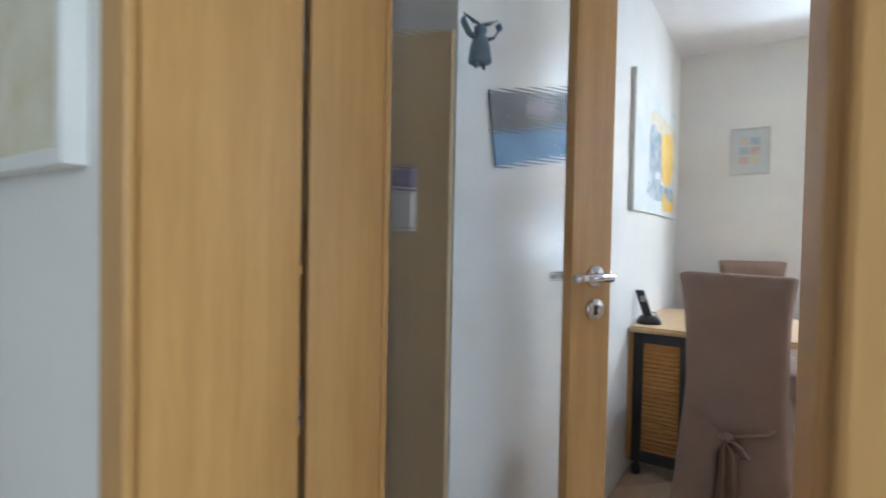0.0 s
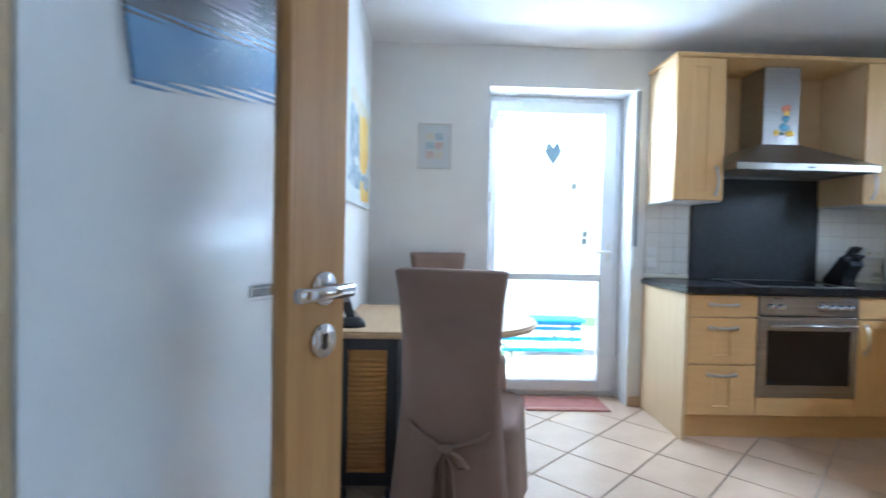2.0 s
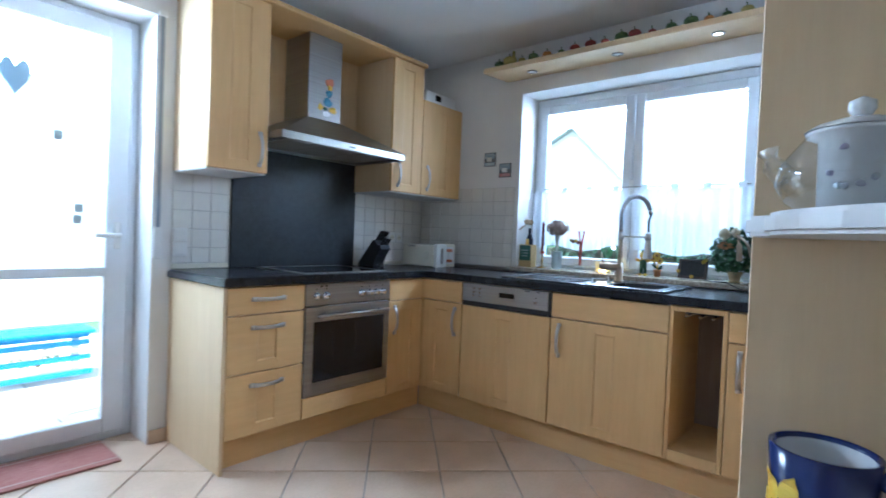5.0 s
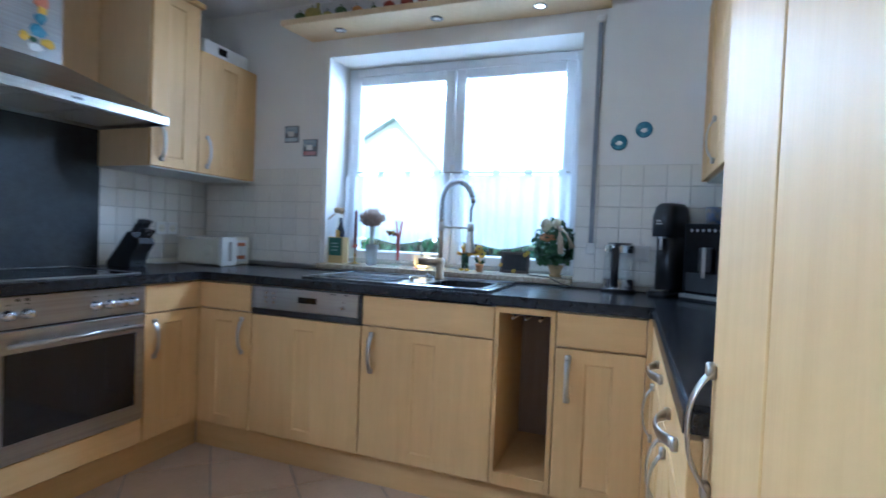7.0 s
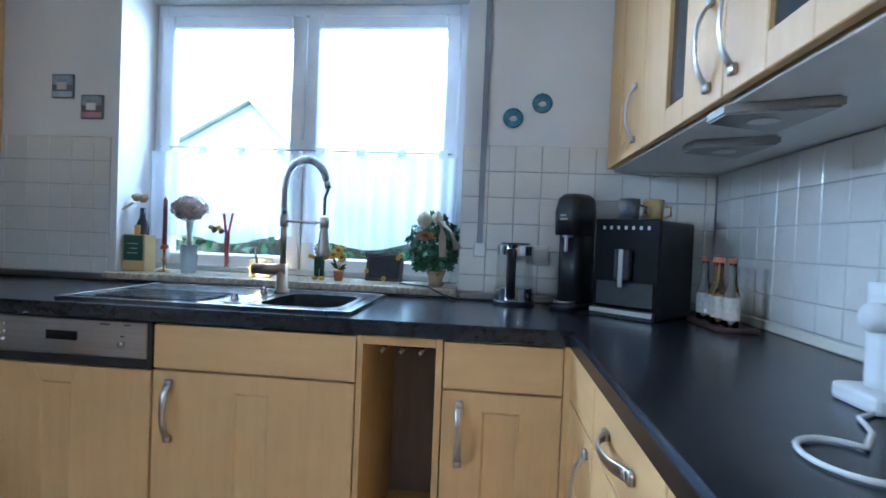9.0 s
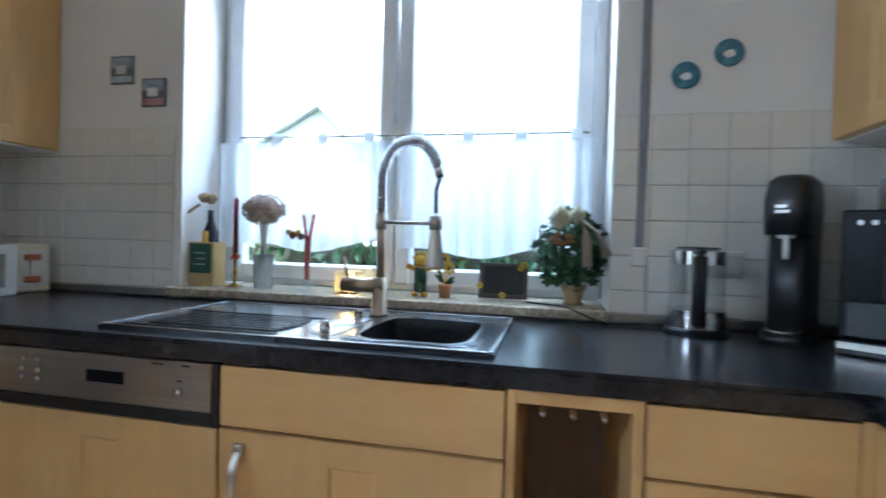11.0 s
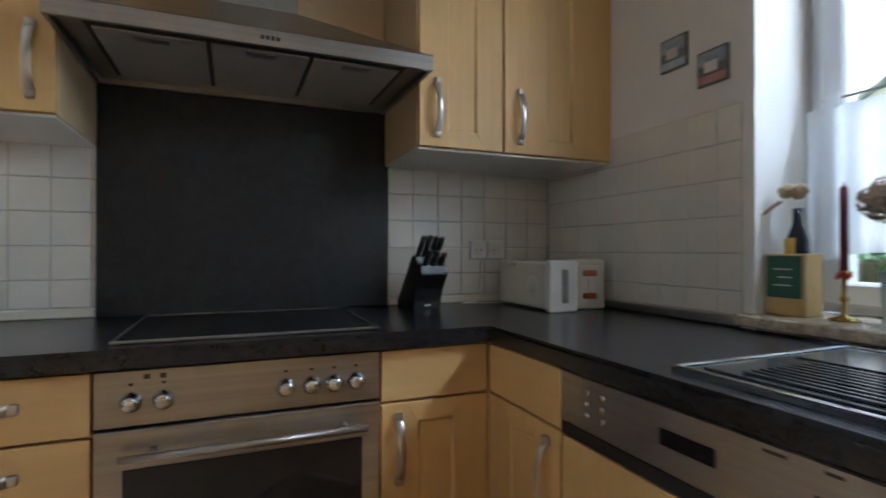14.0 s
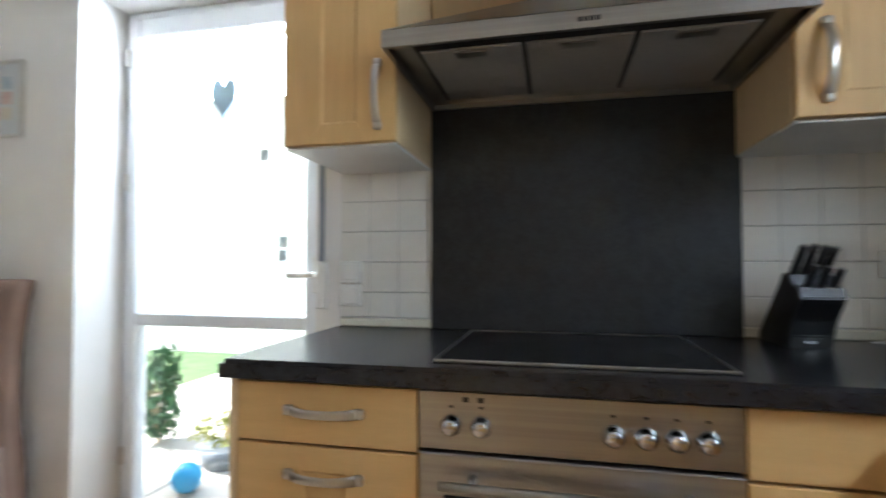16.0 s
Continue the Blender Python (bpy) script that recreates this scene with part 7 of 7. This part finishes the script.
# solid dark box: paints the shaded, twiggy inside and closes bright gaps
part("shade_core", box(7.15, 7.45, -3.4, 9.9, -0.09, 1.04, 0.05, 2), material("hedge_inner_shade", (0.03, 0.035, 0.02), (0.05, 0.05, 0.03), 0.95, scale=12), hg)

RENDER_W = material("white_render", (0.78, 0.77, 0.74), (0.72, 0.71, 0.69), 0.9, scale=1, fine=40, bump=0.1)
ROOF = material("grey_roof", (0.34, 0.36, 0.40), (0.40, 0.41, 0.44), 0.8, scale=2, fine=20, bump=0.3)
hs = thing("neighbour_house", "white rendered gabled house beyond the garden", "house", (15, 6.8, -0.09))
bm = bmesh.new()
PK, HWD, EV = 6.8, 3.6, 2.05
prof = [(PK - 1.95, -0.09), (PK + HWD, -0.09), (PK + HWD, EV), (PK, 4.0), (PK - 1.95, EV)]
a = [bm.verts.new((12.0, y, z)) for y, z in prof]
b = [bm.verts.new((19.0, y, z)) for y, z in prof]
for k in range(5):
    bm.faces.new((a[k], a[(k + 1) % 5], b[(k + 1) % 5], b[k]))
bm.faces.new(a[::-1])
bm.faces.new(b)
part("wall", bm, RENDER_W, hs)
for s in (-1, 1):
    bm = bmesh.new()
    e = (PK + 4.1, EV - 0.27) if s > 0 else (PK - 2.25, EV - 0.3)
    q = [(e[0], e[1] + 0.02), (PK, 4.02), (PK, 4.09), (e[0], e[1] + 0.09)]
    a = [bm.verts.new((11.8, y, z)) for y, z in q]
    b = [bm.verts.new((19.3, y, z)) for y, z in q]
    for k in range(4):
        bm.faces.new((a[k], a[(k + 1) % 4], b[(k + 1) % 4], b[k]))
    bm.faces.new(a[::-1])
    bm.faces.new(b)
    part("roof", bm, ROOF, hs)
# made-up white wall: stands in for outdoor glare and bounces light inside
gw = thing("house_behind", "white backdrop wall added for the glaring brightness behind the terrace", "house", (0, 8.2, -0.09))
part("wall", box(-9, 7.5, 8.2, 12, -0.09, 5.6, 0.01), RENDER_W, gw)
part("roof", box(-9.4, 7.9, 7.9, 12.3, 5.602, 5.8, 0.01), ROOF, gw)
SHUTTER = material("blue_grey_shutter", (0.16, 0.30, 0.42), (0.22, 0.36, 0.48), 0.6)
for x0, x1, z0, z1 in ((0.48, 0.78, 3.06, 3.26), (0.72, 0.95, 2.56, 2.78)):
    w = part("window", box(x0, x1, 8.17, 8.1995, z0, z1, 0.004), WHITELAC, gw)
    part("shutter", box(x0 + 0.02, x1 - 0.02, 8.16, 8.1695, z0 + 0.02, z1 - 0.02, 0.003), SHUTTER, w, "closed blue-grey shutter")
# bar standing in for the slanting edge of a farther roof
part("roof_edge_bar", tube([(0.40, 8.15, 2.97), (0.68, 8.15, 2.64)], 0.03, 8), SHUTTER, gw, "sloping blue-grey bar standing in for a distant roof edge")

# ---- wall tiles ----
def tile_mesh(name, w, h, t, mat):
    bm = box(-w / 2, w / 2, -t, 0, -h / 2, h / 2)
    top = [e for e in bm.edges if all(abs(v.co.y + t) < 1e-6 for v in e.verts)]
    bmesh.ops.bevel(bm, geom=top, offset=0.0018, segments=1, affect="EDGES")
    me = bpy.data.meshes.new(name)
    bm.to_mesh(me)
    bm.free()
    me.materials.append(mat)
    return me


TP = 0.1
tile_data = {}


def tiling(name, label, origin, rot, u0, u1, z0, z1, skip=()):
    """Tiles on a wall: u runs along it from origin; part tiles at the ends."""
    holder = thing(name, label, "", (0, 0, 0), kind="structure")
    base = pose(*origin, 0, 0, rot)
    bed = box(u0, u1, -0.0035, -0.0004, z0, z1)
    bmesh.ops.transform(bed, matrix=base, verts=bed.verts)
    part("grout_bed", bed, GROUT, holder)
    z = z1
    while z > z0 + 0.01:
        zb = max(z0, z - TP)
        u = u0
        while u < u1 - 0.008:
            ue = min(u1, u + TP)
            key = (round(ue - u, 3), round(z - zb, 3))
            if key not in tile_data:
                tile_data[key] = tile_mesh("tile", key[0] - 0.0028, key[1] - 0.0028, 0.0065, TILE)
            o = new("tile", tile_data[key])
            o.parent = holder
            o.matrix_basis = base @ pose((u + ue) / 2, -0.0005, (z + zb) / 2)
            u = ue
        z = zb
    return holder


tiling("trim_tiles_north", "square cream wall tiles beside the hob", (0, YN, 0), 0, 1.15, 1.464, CI + 0.03, 1.418)
tiling("trim_tiles_north", "square cream wall tiles in the corner", (0, YN, 0), 0, 2.366, XE - 0.008, CI + 0.03, 1.418)
tiling("trim_tiles_east", "square cream wall tiles beside the window", (XE, YN - 0.008, 0), -90, 0, YN - 0.008 - 2.889, CI + 0.03, 1.50)
tiling("trim_tiles_east", "square cream wall tiles beside the window", (XE, 1.422, 0), -90, 0, 1.422 - YS - 0.008, CI + 0.03, 1.50)
tiling("trim_tiles_south", "square cream wall tiles behind the worktop", (XE - 0.008, YS, 0), 180, 0, XE - 0.008 - 1.322, CI + 0.03, 1.41)

# ---- floor tiles, laid diagonally ----
floor = thing("floor", "beige stoneware floor tiles laid diagonally with grey joints", "", (0, 0, 0), kind="structure")
FP = 0.348
fm = bmesh.new()
add_box(fm, -FP / 2 + 0.0035, FP / 2 - 0.0035, -FP / 2 + 0.0035, FP / 2 - 0.0035, -0.009, 0.0)
bmesh.ops.bevel(fm, geom=[e for e in fm.edges if all(v.co.z > -0.001 for v in e.verts)], offset=0.002, segments=1, affect="EDGES")
fme = bpy.data.meshes.new("floor_tile")
fm.to_mesh(fme)
fm.free()
fme.materials.append(FLOORTILE)
C45 = math.sqrt(0.5)
A0, B0 = 3.92 * C45, -0.60 * C45
for i in range(-16, 8):
    for j in range(-12, 12):
        a, b = A0 + (i + 0.5) * FP, B0 + (j + 0.5) * FP
        x, y = (a + b) * C45, (a - b) * C45
        if not (-1.5 < x < 3.2 and -1.6 < y < 4.0) or (y < 0.3 and x > 1.6):
            continue
        o = new("floor_tile", fme)
        o.parent = floor
        o.matrix_basis = pose(x, y, 0, 0, 0, 45)
